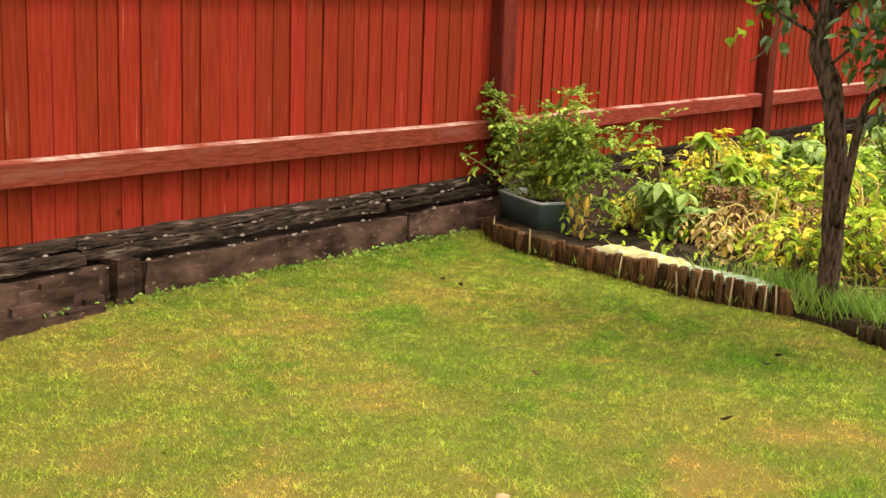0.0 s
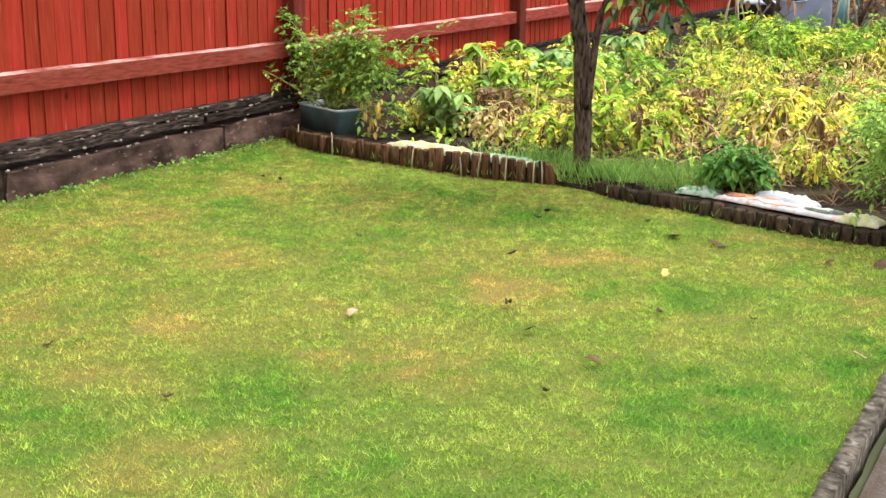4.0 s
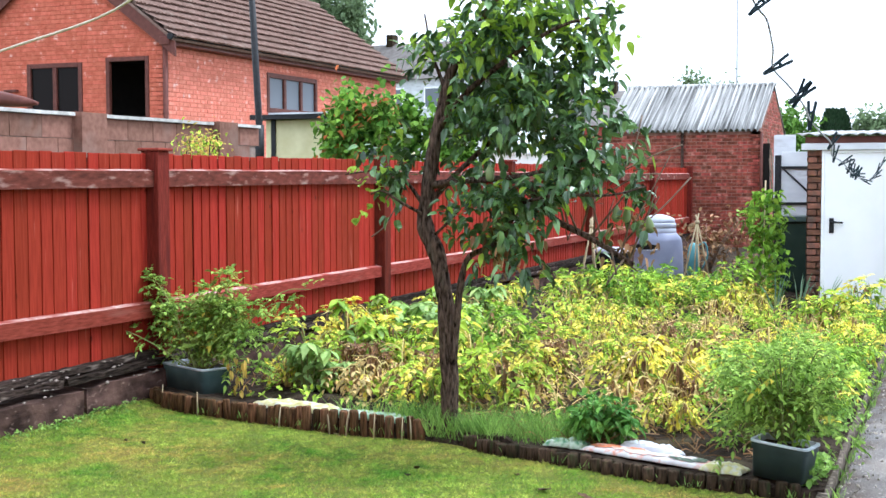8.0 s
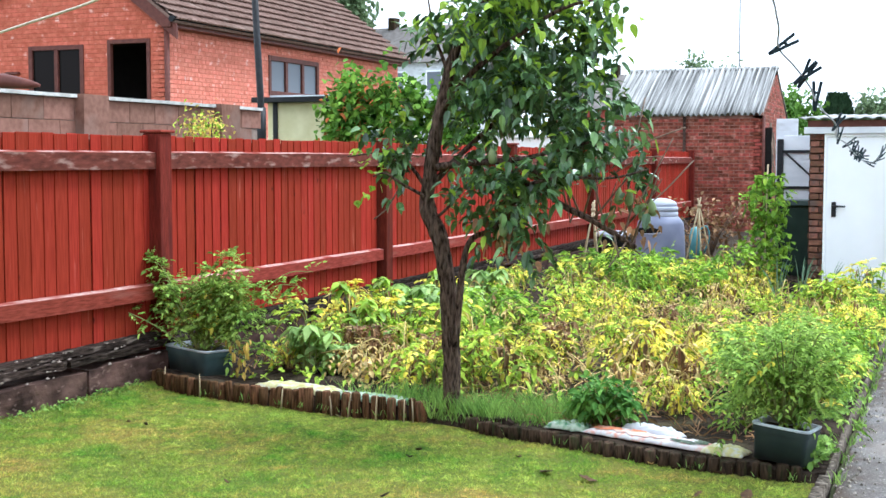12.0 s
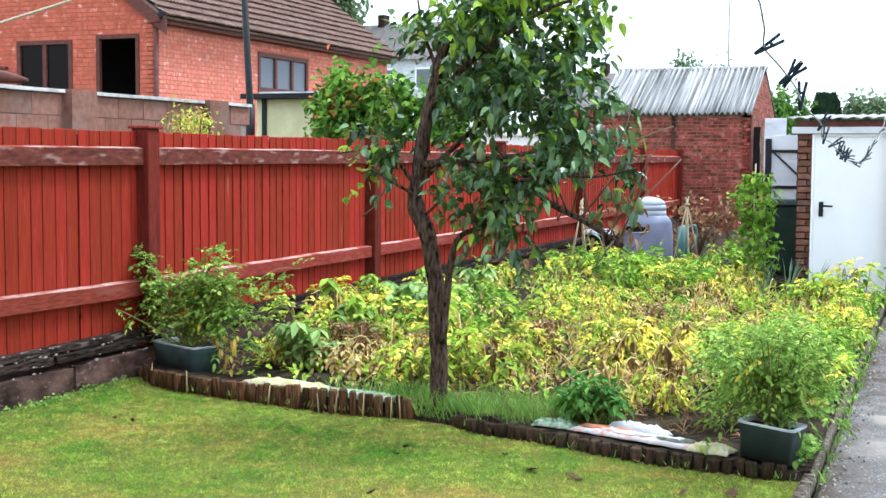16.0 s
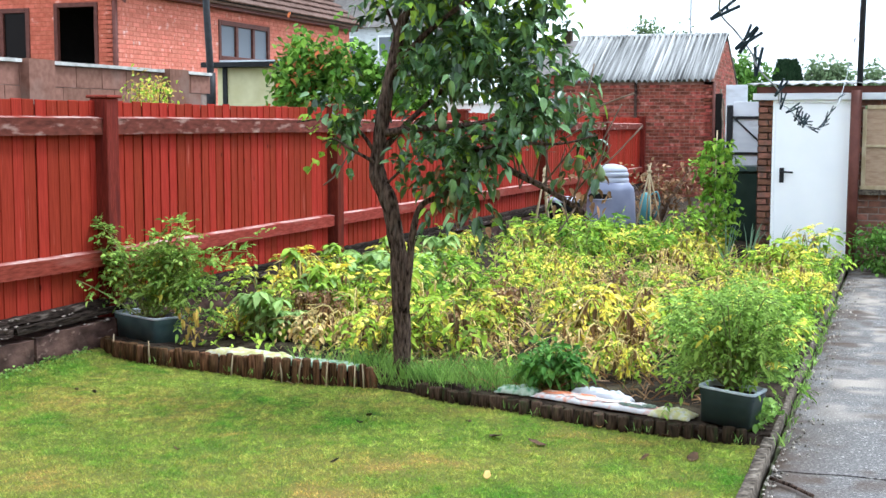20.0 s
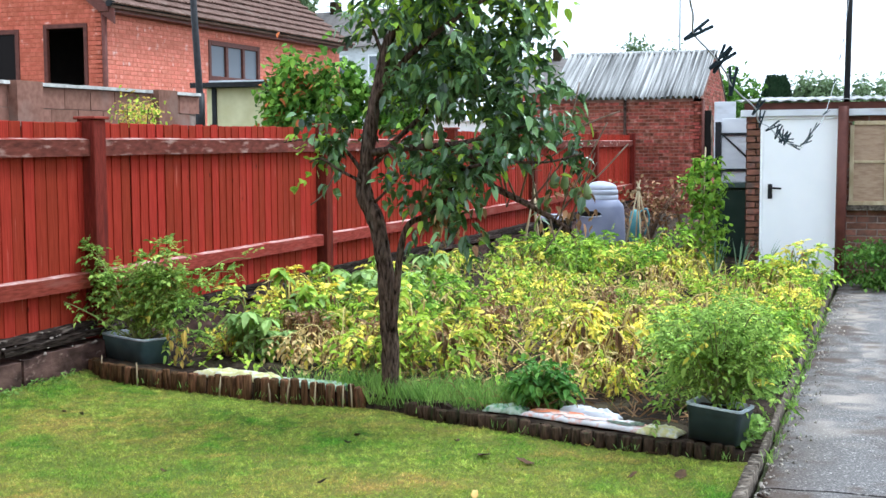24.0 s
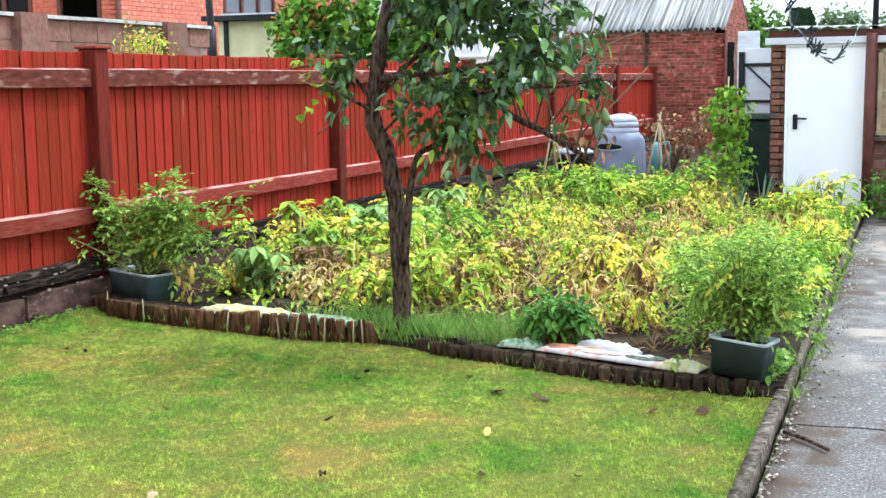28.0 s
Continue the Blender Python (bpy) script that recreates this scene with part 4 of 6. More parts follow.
for a, b in ((3.79, 4.445), (4.555, 5.19)):
    part("pane", box(HX - 7.6 + a, HX - 7.6 + b, HY + 0.03, HY + 0.04, 3.16, 4.21), GLASS_DARK, wf, "dark glass pane")
part("wall_box", box(HX - 4.56, HX - 4.18, HY - 0.12, HY - 0.012, 3.66, 3.72, 0.008), BROWN, house, "small brown ledge on the gable")
frame_bars(5.98, 7.18, 2.2, 4.4, 0.1, gable, (), house, "door_frame", label="brown door frame of an open doorway")
wf = frame_bars(4.7, 7.55, 3.3, 4.36, 0.13, side, (5.67, 6.6), house, label="brown three-light window frame")
for a, b in ((4.83, 5.605), (5.735, 6.535), (6.665, 7.42)):
    part("pane", box(HX - 0.04, HX - 0.03, HY + a, HY + b, 3.43, 4.23), GLASS_PALE, wf, "pale curtained glass pane")
part("gutter", tube([(HX + 0.32, HY - 0.25, EAVE + 0.02), (HX + 0.32, HY + 13.35, EAVE + 0.02)], 0.075, 8), BLACK, house, "black gutter")
part("eave_board", box(HX, HX + 0.27, HY - 0.2, HY + 13.2, EAVE - 0.16, EAVE + 0.03, 0.01), BROWN, house, "brown eaves board")
part("downpipe", tube([(HX + 0.07, HY - 0.06, 0.2), (HX + 0.07, HY - 0.06, EAVE - 0.1)], 0.06, 8), BROWN, house, "brown downpipe")
for s in (-1, 1):
    bm = bmesh.new()
    apex, foot = Vector((HX - GW / 2, HY - 0.16, EAVE + RISE + 0.1)), Vector((HX - GW / 2 + s * (GW / 2 + 0.4), HY - 0.16, EAVE - 0.1))
    vs = []
    for dz in (0.0, -0.42):
        for dy in (0.0, 0.06):
            vs.append((apex + Vector((0, dy, dz)), foot + Vector((0, dy, dz * 0.8))))
    q = [bm.verts.new(p) for pr in vs for p in pr]
    for f in ((0, 1, 5, 4), (2, 6, 7, 3), (0, 4, 6, 2), (1, 3, 7, 5), (0, 2, 3, 1), (4, 5, 7, 6)):
        bm.faces.new([q[i] for i in f])
    bmesh.ops.recalc_face_normals(bm, faces=bm.faces)
    part("bargeboard", bm, BROWN, house, "brown bargeboard")
# roof: a backing slab each side and tiles on the slope that faces the garden
run = GW / 2 + 0.42
ang = math.atan2(RISE + 0.12, run)
L = math.hypot(RISE + 0.12, run)
for s in (-1, 1):
    bm = box(0, L, -0.2, 13.3, -0.09, -0.03)
    rf = part("roof_slope", bm, TILE, house, "brown tiled roof slope")
    rf.matrix_basis = Matrix.Translation((HX - GW / 2, HY, EAVE + RISE + 0.12)) @ Euler((0, 0, 0 if s > 0 else math.pi)).to_matrix().to_4x4() @ Matrix.Translation((0, 0 if s > 0 else -13.1, 0)) @ Euler((0, ang, 0)).to_matrix().to_4x4()
    if s > 0:
        east = rf
# one interlocking tile: two rolls, nosed lower edge
TW, TL = 0.30, 0.345
bm = bmesh.new()
prof = [(0, 0.0), (0.035, 0.028), (0.07, 0.0), (0.15, 0.0), (0.185, 0.028), (0.22, 0.0), (0.298, 0.0)]
rows = [[bm.verts.new((x, y, z + lift)) for y, z in prof] for x, lift in ((0.0, 0.0), (TL + 0.06, 0.085))]
rows.append([bm.verts.new((TL + 0.055, y, z + 0.05)) for y, z in prof])
rows.append([bm.verts.new((TL - 0.03, y, z + 0.012)) for y, z in prof])
for a, b in zip(rows, rows[1:]):
    for i in range(len(prof) - 1):
        bm.faces.new((a[i], b[i], b[i + 1], a[i + 1]))
bmesh.ops.recalc_face_normals(bm, faces=bm.faces)
bm.verts.index_update()
tv, tf = [v.co.copy() for v in bm.verts], [[v.index for v in f.verts] for f in bm.faces]
first, verts, faces, count = None, [], [], 0
for row in range(int(L / TL), -1, -1):
    for c in range(45):
        x, y = L - TL * 1.02 - (int(L / TL) - row) * TL, -0.2 + c * TW
        if x < 0:
            continue
        m = pose(x, y + R.uniform(-0.004, 0.004), R.uniform(-0.006, 0.006) - 0.005, 0, 0, R.uniform(-0.4, 0.4))
        if count < 290:
            if first is None:
                first = part("roof_tile", bm.copy(), TILE, east)
                first.matrix_basis = m
            else:
                share("roof_tile", first.data, east, m)
            count += 1
        else:
            k = len(verts)
            verts += [tuple(m @ v) for v in tv]
            faces += [[k + j for j in f] for f in tf]
cloud_mesh("roof_tiles", verts, faces, TILE, east, kind="stuff")
bm.free()
part("ridge_tiles", tube([(HX - GW / 2, HY - 0.2, EAVE + RISE + 0.12), (HX - GW / 2, HY + 13.3, EAVE + RISE + 0.12)], 0.12, 8), TILE, house)

# ---- boundary wall of concrete blocks beyond the fence ----
bwall = thing("block_wall", "brown concrete block boundary wall with pale coping", "wall", kind="structure")
blocks = []
for s in range(3):
    blocks.append(part("block", rough_box(-0.1, 0.1, -0.219, 0.219, -0.106, 0.106, 0.2, 0.003, s), BLOCK, bwall))
part("joints", box(-8.17, -8.015, 8.2, 13.7, 0, 2.19), MORTAR_G, bwall, "pale recessed mortar joints")
n_ = 0
for row in range(10):
    y = 8.4 + (0.22 if row % 2 else 0)
    while y < 13.6:
        o = blocks[n_] if n_ < 3 else share("block", blocks[n_ % 3].data, bwall, Matrix())
        o.matrix_basis = pose(-8.1, y, 0.11 + row * 0.22, 0, 0, R.uniform(-0.3, 0.3))
        y += 0.447
        n_ += 1
for y in (10.4, 12.9):
    part("pier", rough_box(-8.22, -7.9, y - 0.2, y + 0.2, 0, 2.24, 0.2, 0.004, 5), BLOCK, bwall)
for a, b in ((8.2, 10.18), (10.62, 12.68), (13.12, 13.75)):
    part("coping", rough_box(-8.22, -7.96, a, b, 2.2, 2.235, 0.2, 0.004, 6), COPING, bwall)

# ---- cream hut with a dark roof edge, and a leaning pole ----
hut = thing("cream_hut", "small cream hut with a black felt roof edge", "hut", (-9.1, 16.2, 0))
part("wall", box(-0.2, 1.5, 0, 1.6, 0, 2.42, 0.01), CREAM, hut)
part("corner_post", box(-0.10, -0.03, -0.03, -0.001, 0, 2.42, 0.005), BLACK, hut)
part("roof", rough_box(-0.35, 1.7, -0.2, 1.8, 2.42, 2.49, 0.3, 0.01, 8), BLACK, hut, "black felt roof")
part("cover_sheet", rough_box(-0.1, 1.2, -0.1, 1.4, 2.492, 2.52, 0.2, 0.02, 9), WHITE_DIRTY, hut)
pole = thing("leaning_pole", "black metal pole leaning slightly behind the fence", "pole", (-9.0, 15.5, 0))
part("shaft", tube([(0.02, 0, 0), (0, 0, 2.3), (-0.16, 0, 5.2)], [0.05, 0.05, 0.042], 10), BLACK, pole)
part("sleeve", tube([(0.0, 0, 1.6), (0.0, 0, 2.32)], 0.068, 10), BLACK, pole)

# ---- plain rear wall of the house behind the camera ----
part_wall = part("wall_rear", box(-6.5, 6.5, -3.3, -3.0, -0.05, 5.2, 0.01), BRICK_R)
tagged(part_wall, "plain red brick rear wall of the house", "wall", kind="structure")

# ---- foliage helpers ----
class Leaves:
    """Collects leaves of one kind into one mesh: each is folded along its midrib and curls downwards."""

    def __init__(self):
        self.v, self.f = [], []

    def leaf(self, p, way, length, width, droop=0.25, fold=None, roll=None):
        p, way = Vector(p), Vector(way).normalized()
        side = way.cross(Vector((0, 0, 1)))
        if side.length < 0.05:
            side = Vector((1, 0, 0))
        side.normalize()
        up = side.cross(way)
        a = R.uniform(-0.7, 0.7) if roll is None else roll
        fold = R.uniform(0.05, 0.65) if fold is None else fold
        side, up = side * math.cos(a) + up * math.sin(a), up * math.cos(a) - side * math.sin(a)
        k = len(self.v)
        dz = Vector((0, 0, -1))
        w = width / 2
        self.v.append(p)
        for t, wide, sag in ((0.2, 0.78, 0.03), (0.48, 1.0, 0.17), (0.76, 0.66, 0.42)):
            c = p + way * length * t + dz * droop * length * sag
            self.v += [c + side * w * wide + up * fold * w, c, c - side * w * wide + up * fold * w]
        self.v.append(p + way * length + dz * droop * length * 0.75)
        self.f += [(k, k + 2, k + 1), (k, k + 3, k + 2), (k + 1, k + 2, k + 5, k + 4), (k + 2, k + 3, k + 6, k + 5),
                   (k + 4, k + 5, k + 8, k + 7), (k + 5, k + 6, k + 9, k + 8), (k + 7, k + 8, k + 10), (k + 8, k + 9, k + 10)]

    def blade(self, p, tip, width, bend=0.3):
        """A long grass-like blade that arches over."""
        p, tip = Vector(p), Vector(tip)
        way = tip - p
        side = way.cross(Vector((R.uniform(-1, 1), R.uniform(-1, 1), 0.2)))
        if side.length < 1e-4:
            side = Vector((1, 0, 0))
        side = side.normalized() * width / 2
        k = len(self.v)
        m = p + way * 0.55 + Vector((0, 0, way.length * bend * 0.4))
        self.v += [p - side, p + side, m + side * 0.8, m - side * 0.8, tip]
        self.f += [(k, k + 1, k + 2, k + 3), (k + 3, k + 2, k + 4)]

    def frond(self, p, way, length, size, pairs=3, droop=0.5):
        """A compound leaf: leaflets in pairs along a stalk and one at its end."""
        p, way = Vector(p), Vector(way).normalized()
        side = way.cross(Vector((0, 0, 1)))
        side = side.normalized() if side.length > 0.05 else Vector((1, 0, 0))
        for i in range(pairs):
            t = 0.35 + 0.6 * i / pairs
            q = p + way * length * t + Vector((0, 0, -droop * length * t * t))
            for s in (-1, 1):
                self.leaf(q, side * s + way * 0.5 + Vector((0, 0, R.uniform(-0.4, 0.2))), size * R.uniform(0.7, 1.1), size * 0.52, 0.5)
        q = p + way * length + Vector((0, 0, -droop * length))
        self.leaf(q, way + Vector((0, 0, -droop)), size * 1.25, size * 0.66, 0.5)

    def make(self, name, material, parent=None, label="", kind=""):
        return cloud_mesh(name, [tuple(v) for v in self.v], self.f, material, parent, label, kind)


def ball(r=1.0):
    while True:
        v = Vector((R.uniform(-1, 1), R.uniform(-1, 1), R.uniform(-1, 1)))
        if 0.05 < v.length <= 1:
            return v * r


def any_way(up=0.0):
    v = ball()
    v.z += up
    return v.normalized()


# ---- fruit tree ----
tree = thing("pear_tree", "small leaning pear tree with rough bark and green fruit", "tree", (-2.86, 7.16, 0))
T0 = Vector((-2.86, 7.16, 0))


def rel(pts):
    return [Vector(p) - T0 for p in pts]


line = smooth_line(rel([(-2.86, 7.16, -0.05), (-2.855, 7.16, 0.3), (-2.86, 7.15, 0.6), (-2.88, 7.14, 0.9), (-2.93, 7.13, 1.15), (-3.0, 7.13, 1.3), (-2.985, 7.13, 1.5), (-2.95, 7.14, 1.75), (-2.90, 7.16, 2.0), (-2.84, 7.18, 2.25), (-2.70, 7.2, 2.5), (-2.5, 7.2, 2.72)]), 5)
rad = [float(np.interp(p.z, [-0.05, 0.08, 0.3, 0.9, 1.3, 1.35, 2.0, 2.7], [0.078, 0.062, 0.053, 0.050, 0.053, 0.046, 0.039, 0.018])) for p in line]
part("trunk", tube(line, rad, 12, None, 0.28), BARK, tree)
BOUGHS = [
    ([(-2.845, 7.15, 0.36), (-2.82, 7.13, 0.5), (-2.79, 7.12, 0.75), (-2.755, 7.1, 0.98), (-2.70, 7.1, 1.13), (-2.56, 7.1, 1.19), (-2.45, 7.05, 1.3), (-2.35, 7.0, 1.45)], 0.028, 0.012),
    ([(-2.97, 7.13, 1.55), (-2.75, 7.1, 1.58), (-2.42, 7.05, 1.6), (-2.2, 7.0, 1.64), (-1.95, 6.98, 1.7)], 0.026, 0.008),
    ([(-2.97, 7.13, 1.45), (-2.85, 7.2, 1.6), (-2.6, 7.3, 1.85), (-2.3, 7.35, 2.1), (-2.0, 7.4, 2.3)], 0.022, 0.008),
    ([(-2.92, 7.15, 1.9), (-2.7, 7.05, 2.1), (-2.4, 7.0, 2.3), (-2.1, 6.95, 2.45), (-1.85, 6.95, 2.5)], 0.022, 0.007),
    ([(-2.99, 7.13, 1.4), (-3.12, 7.1, 1.58), (-3.3, 7.08, 1.64), (-3.5, 7.05, 1.62)], 0.014, 0.004),
    ([(-2.98, 7.13, 1.36), (-3.1, 7.0, 1.45), (-3.2, 6.95, 1.52), (-3.28, 6.95, 1.5)], 0.012, 0.004),
    ([(-2.87, 7.17, 2.1), (-2.98, 7.2, 2.35), (-3.05, 7.25, 2.6)], 0.014, 0.005),
    ([(-2.3, 7.0, 1.55), (-2.18, 7.12, 1.36), (-1.95, 7.13, 1.24), (-1.71, 7.13, 1.1)], 0.02, 0.014),
    ([(-2.94, 7.13, 1.25), (-2.8, 7.05, 1.35), (-2.72, 7.0, 1.42)], 0.010, 0.005),
    ([(-2.55, 7.2, 2.68), (-2.3, 7.2, 2.75), (-2.0, 7.2, 2.7)], 0.014, 0.005),
    ([(-2.35, 7.0, 1.45), (-2.1, 6.9, 1.5), (-1.8, 6.9, 1.5), (-1.6, 6.95, 1.55)], 0.012, 0.005),
]
for pts, r0, r1 in BOUGHS:
    ln = smooth_line(rel(pts), 4)
    part("limb", tube(ln, list(np.linspace(r0, r1, len(ln))), 7, None, 0.15), BARK, tree)
# bare twigs on the broken branch
for k in range(17):
    t = k / 17
    a = Vector((-2.15 + 0.44 * t, 7.13, 1.35 - 0.24 * t))
    b = a + Vector((R.uniform(-0.1, 0.25), R.uniform(-0.15, 0.15), R.uniform(0.1, 0.36) * (1 if k % 3 else -0.5)))
    c = b + Vector((R.uniform(-0.02, 0.12), R.uniform(-0.1, 0.1), R.uniform(0.0, 0.14)))
    part("twig", tube(rel([a, b, c]), [0.007, 0.005, 0.003], 5), TWIG, tree)
for a, b, c in [((-1.95, 7.1, 1.45), (-1.7, 7.1, 1.6), (-1.55, 7.1, 1.62)), ((-1.72, 7.1, 1.3), (-1.6, 7.15, 1.55), (-1.5, 7.1, 1.72)), ((-1.7, 7.1, 1.3), (-1.55, 7.1, 1.42), (-1.38, 7.1, 1.6)), ((-1.85, 7.1, 1.55), (-1.72, 7.1, 1.72), (-1.66, 7.1, 1.95)), ((-3.12, 7.05, 1.5), (-3.2, 7.0, 1.32), (-3.3, 7.0, 1.24)), ((-1.8, 7.1, 1.62), (-1.6, 7.1, 1.72), (-1.42, 7.05, 1.78))]:
    part("twig", tube(smooth_line(rel([a, b, c]), 3), 0.0045, 5), TWIG, tree)
# crown: leafy shoots gathered in uneven clumps
CLUMPS = [(-2.55, 7.15, 2.0, 0.36, 0.4, 0.33, 300), (-2.2, 7.1, 2.1, 0.34, 0.4, 0.36, 300), (-2.38, 7.1, 2.45, 0.42, 0.4, 0.26, 270), (-2.65, 7.15, 2.45, 0.3, 0.35, 0.3, 190),
          (-1.97, 7.1, 1.76, 0.28, 0.35, 0.26, 160), (-2.1, 7.05, 1.68, 0.2, 0.3, 0.14, 90), (-2.4, 7.05, 1.40, 0.27, 0.3, 0.18, 150), (-2.2, 7.0, 1.52, 0.24, 0.3, 0.11, 90),
          (-2.85, 7.2, 1.95, 0.16, 0.25, 0.25, 80), (-3.13, 7.1, 1.69, 0.22, 0.2, 0.17, 95), (-3.27, 7.0, 1.48, 0.07, 0.08, 0.09, 9), (-2.95, 7.2, 2.36, 0.13, 0.2, 0.25, 75),
          (-2.75, 7.1, 1.6, 0.25, 0.15, 0.08, 40), (-2.3, 7.0, 1.18, 0.12, 0.15, 0.12, 28), (-2.62, 7.05, 1.27, 0.1, 0.15, 0.1, 26), (-1.75, 7.1, 1.6, 0.16, 0.2, 0.12, 30),
          (-1.92, 7.1, 2.4, 0.18, 0.25, 0.16, 80), (-2.3, 7.2, 2.75, 0.4, 0.35, 0.16, 130), (-1.75, 7.05, 1.34, 0.1, 0.12, 0.07, 8), (-3.0, 7.13, 1.3, 0.06, 0.1, 0.1, 14)]
dark, lime = Leaves(), Leaves()
for cx, cy, cz, rx, ry, rz, n in CLUMPS:
    shoots = max(3, int(n / 4.2))
    for s in range(shoots):
        c = ball()
        c = Vector((cx + c.x * rx * 0.92, cy + c.y * ry * 0.9, cz + c.z * rz * 0.88)) - T0
        way = any_way(0.1)
        for j in range(10):
            q = c + way * (j * 0.024) + ball(0.035)
            w = q + T0
            bole = float(np.interp(w.z, [1.3, 1.5, 2.0, 2.25, 2.5], [-3.0, -2.985, -2.9, -2.84, -2.7]))
            if w.z < 2.3 and abs(w.x - bole) < 0.11 and w.y < 7.2:
                continue
            if ((w.x + 2.33) / 0.13) ** 2 + ((w.z - 1.68) / 0.095) ** 2 < 1:
                continue
            d = any_way(-0.32) + way * 0.5
            # lime share grows with height: light through the crown put into leaf colour
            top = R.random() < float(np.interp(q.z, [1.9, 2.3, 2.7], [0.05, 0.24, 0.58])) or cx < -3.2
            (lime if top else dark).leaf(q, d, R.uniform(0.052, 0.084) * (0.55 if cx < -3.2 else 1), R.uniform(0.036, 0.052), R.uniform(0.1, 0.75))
rusty = Leaves()
for k in range(70):
    q = Vector((R.uniform(-2.62, -2.25), 7.1 + R.uniform(-0.15, 0.15), R.uniform(1.0, 1.5))) - T0
    rusty.leaf(q, any_way(-0.6), R.uniform(0.04, 0.065), R.uniform(0.025, 0.04), 0.6)
for k in range(34):
    q = Vector((R.gauss(-1.74, 0.09), 7.1 + R.uniform(-0.12, 0.12), R.uniform(1.12, 1.4))) - T0
    rusty.leaf(q, any_way(-0.6), R.uniform(0.035, 0.06), R.uniform(0.022, 0.036), 0.6)
rusty.make("withered_leaves", LEAF_BROWN, tree, "a few rusty brown leaves", "stuff")
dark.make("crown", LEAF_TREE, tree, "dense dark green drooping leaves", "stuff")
lime.make("crown_top", LEAF_LIME, tree, "leaves at the top, coloured light green as if lit through", "stuff")
PEAR = mat("unripe_pear", (0.13, 0.19, 0.07), (0.22, 0.28, 0.12), 14, 0.5, 0.1, rand=0.12)
for p in [(-1.80, 7.08, 1.39), (-1.745, 7.1, 1.385), (-1.665, 7.1, 1.30), (-1.64, 7.08, 1.255), (-1.60, 7.05, 1.33), (-2.45, 6.95, 1.2), (-2.5, 6.9, 1.62)]:
    o = part("pear", lathe([(0.004, -0.045), (0.019, -0.038), (0.026, -0.02), (0.024, 0.005), (0.018, 0.03), (0.008, 0.045), (0.003, 0.055)], 12), PEAR, tree, "pale green unripe pear")
    o.matrix_basis = Matrix.Translation(Vector(p) - T0) @ Euler((R.uniform(-0.2, 0.2), R.uniform(-0.2, 0.2), 0)).to_matrix().to_4x4()

# ---- plant tubs ----
def tub(at, rz, wide, deep, tall, label, plastic):
    th = thing("plant_tub", label, "plant tub", at, rz, "green plastic plant tubs")

    def shell(w0, d0, z0, w1, d1, z1, bm, n=48):
        def ring(w, d, z):
            out = []
            for k in range(n):
                t = 2 * math.pi * k / n
                c, s = math.cos(t), math.sin(t)
                out.append(bm.verts.new((w * math.copysign(abs(c) ** 0.24, c), d * math.copysign(abs(s) ** 0.24, s), z)))
            return out
        a, b = ring(w0, d0, z0), ring(w1, d1, z1)
        for k in range(n):
            bm.faces.new((a[k], a[(k + 1) % n], b[(k + 1) % n], b[k])).smooth = True
        return a, b

    w, d = wide / 2, deep / 2
    bm = bmesh.new()
    a, b = shell(w * 0.86, d * 0.86, 0, w * 0.93, d * 0.93, tall * 0.8, bm)
    bm.faces.new(a[::-1])
    shell(w * 0.965, d * 0.965, tall * 0.78, w * 0.985, d * 0.985, tall * 0.955, bm)
    shell(w * 0.93, d * 0.93, tall * 0.79, w * 0.965, d * 0.965, tall * 0.78, bm)
    part("body", bm, plastic, th)
    bm = bmesh.new()
    shell(w, d, tall * 0.945, w * 1.01, d * 1.01, tall, bm)
    shell(w * 1.01, d * 1.01, tall, w * 0.9, d * 0.9, tall * 1.005, bm)
    shell(w * 0.9, d * 0.9, tall * 1.005, w * 0.88, d * 0.88, tall * 0.8, bm)
    shell(w * 0.96, d * 0.96, tall * 0.95, w, d, tall * 0.945, bm)
    part("rim", bm, TUB_RIM, th, "pale rim with its highlight in the colour")
    bm = bmesh.new()
    a, b = shell(w * 0.5, d * 0.5, tall * 0.86, w * 0.89, d * 0.89, tall * 0.84, bm)
    bm.faces.new(a)
    part("compost", bm, SOIL, th)
    return th


tub((-5.07, 7.80, 0.055), -25, 0.58, 0.27, 0.20, "dark green plastic tub holding a sprawling tomato plant", GREEN_FADED)
leaning = tub((-0.795, 6.53, 0.088), -14, 0.305, 0.21, 0.185, "dark green plastic tub with a bushy tomato plant", GREEN_TUB)
leaning.matrix_basis = leaning.matrix_basis @ pose(0, 0, 0, 0, 4, 0)


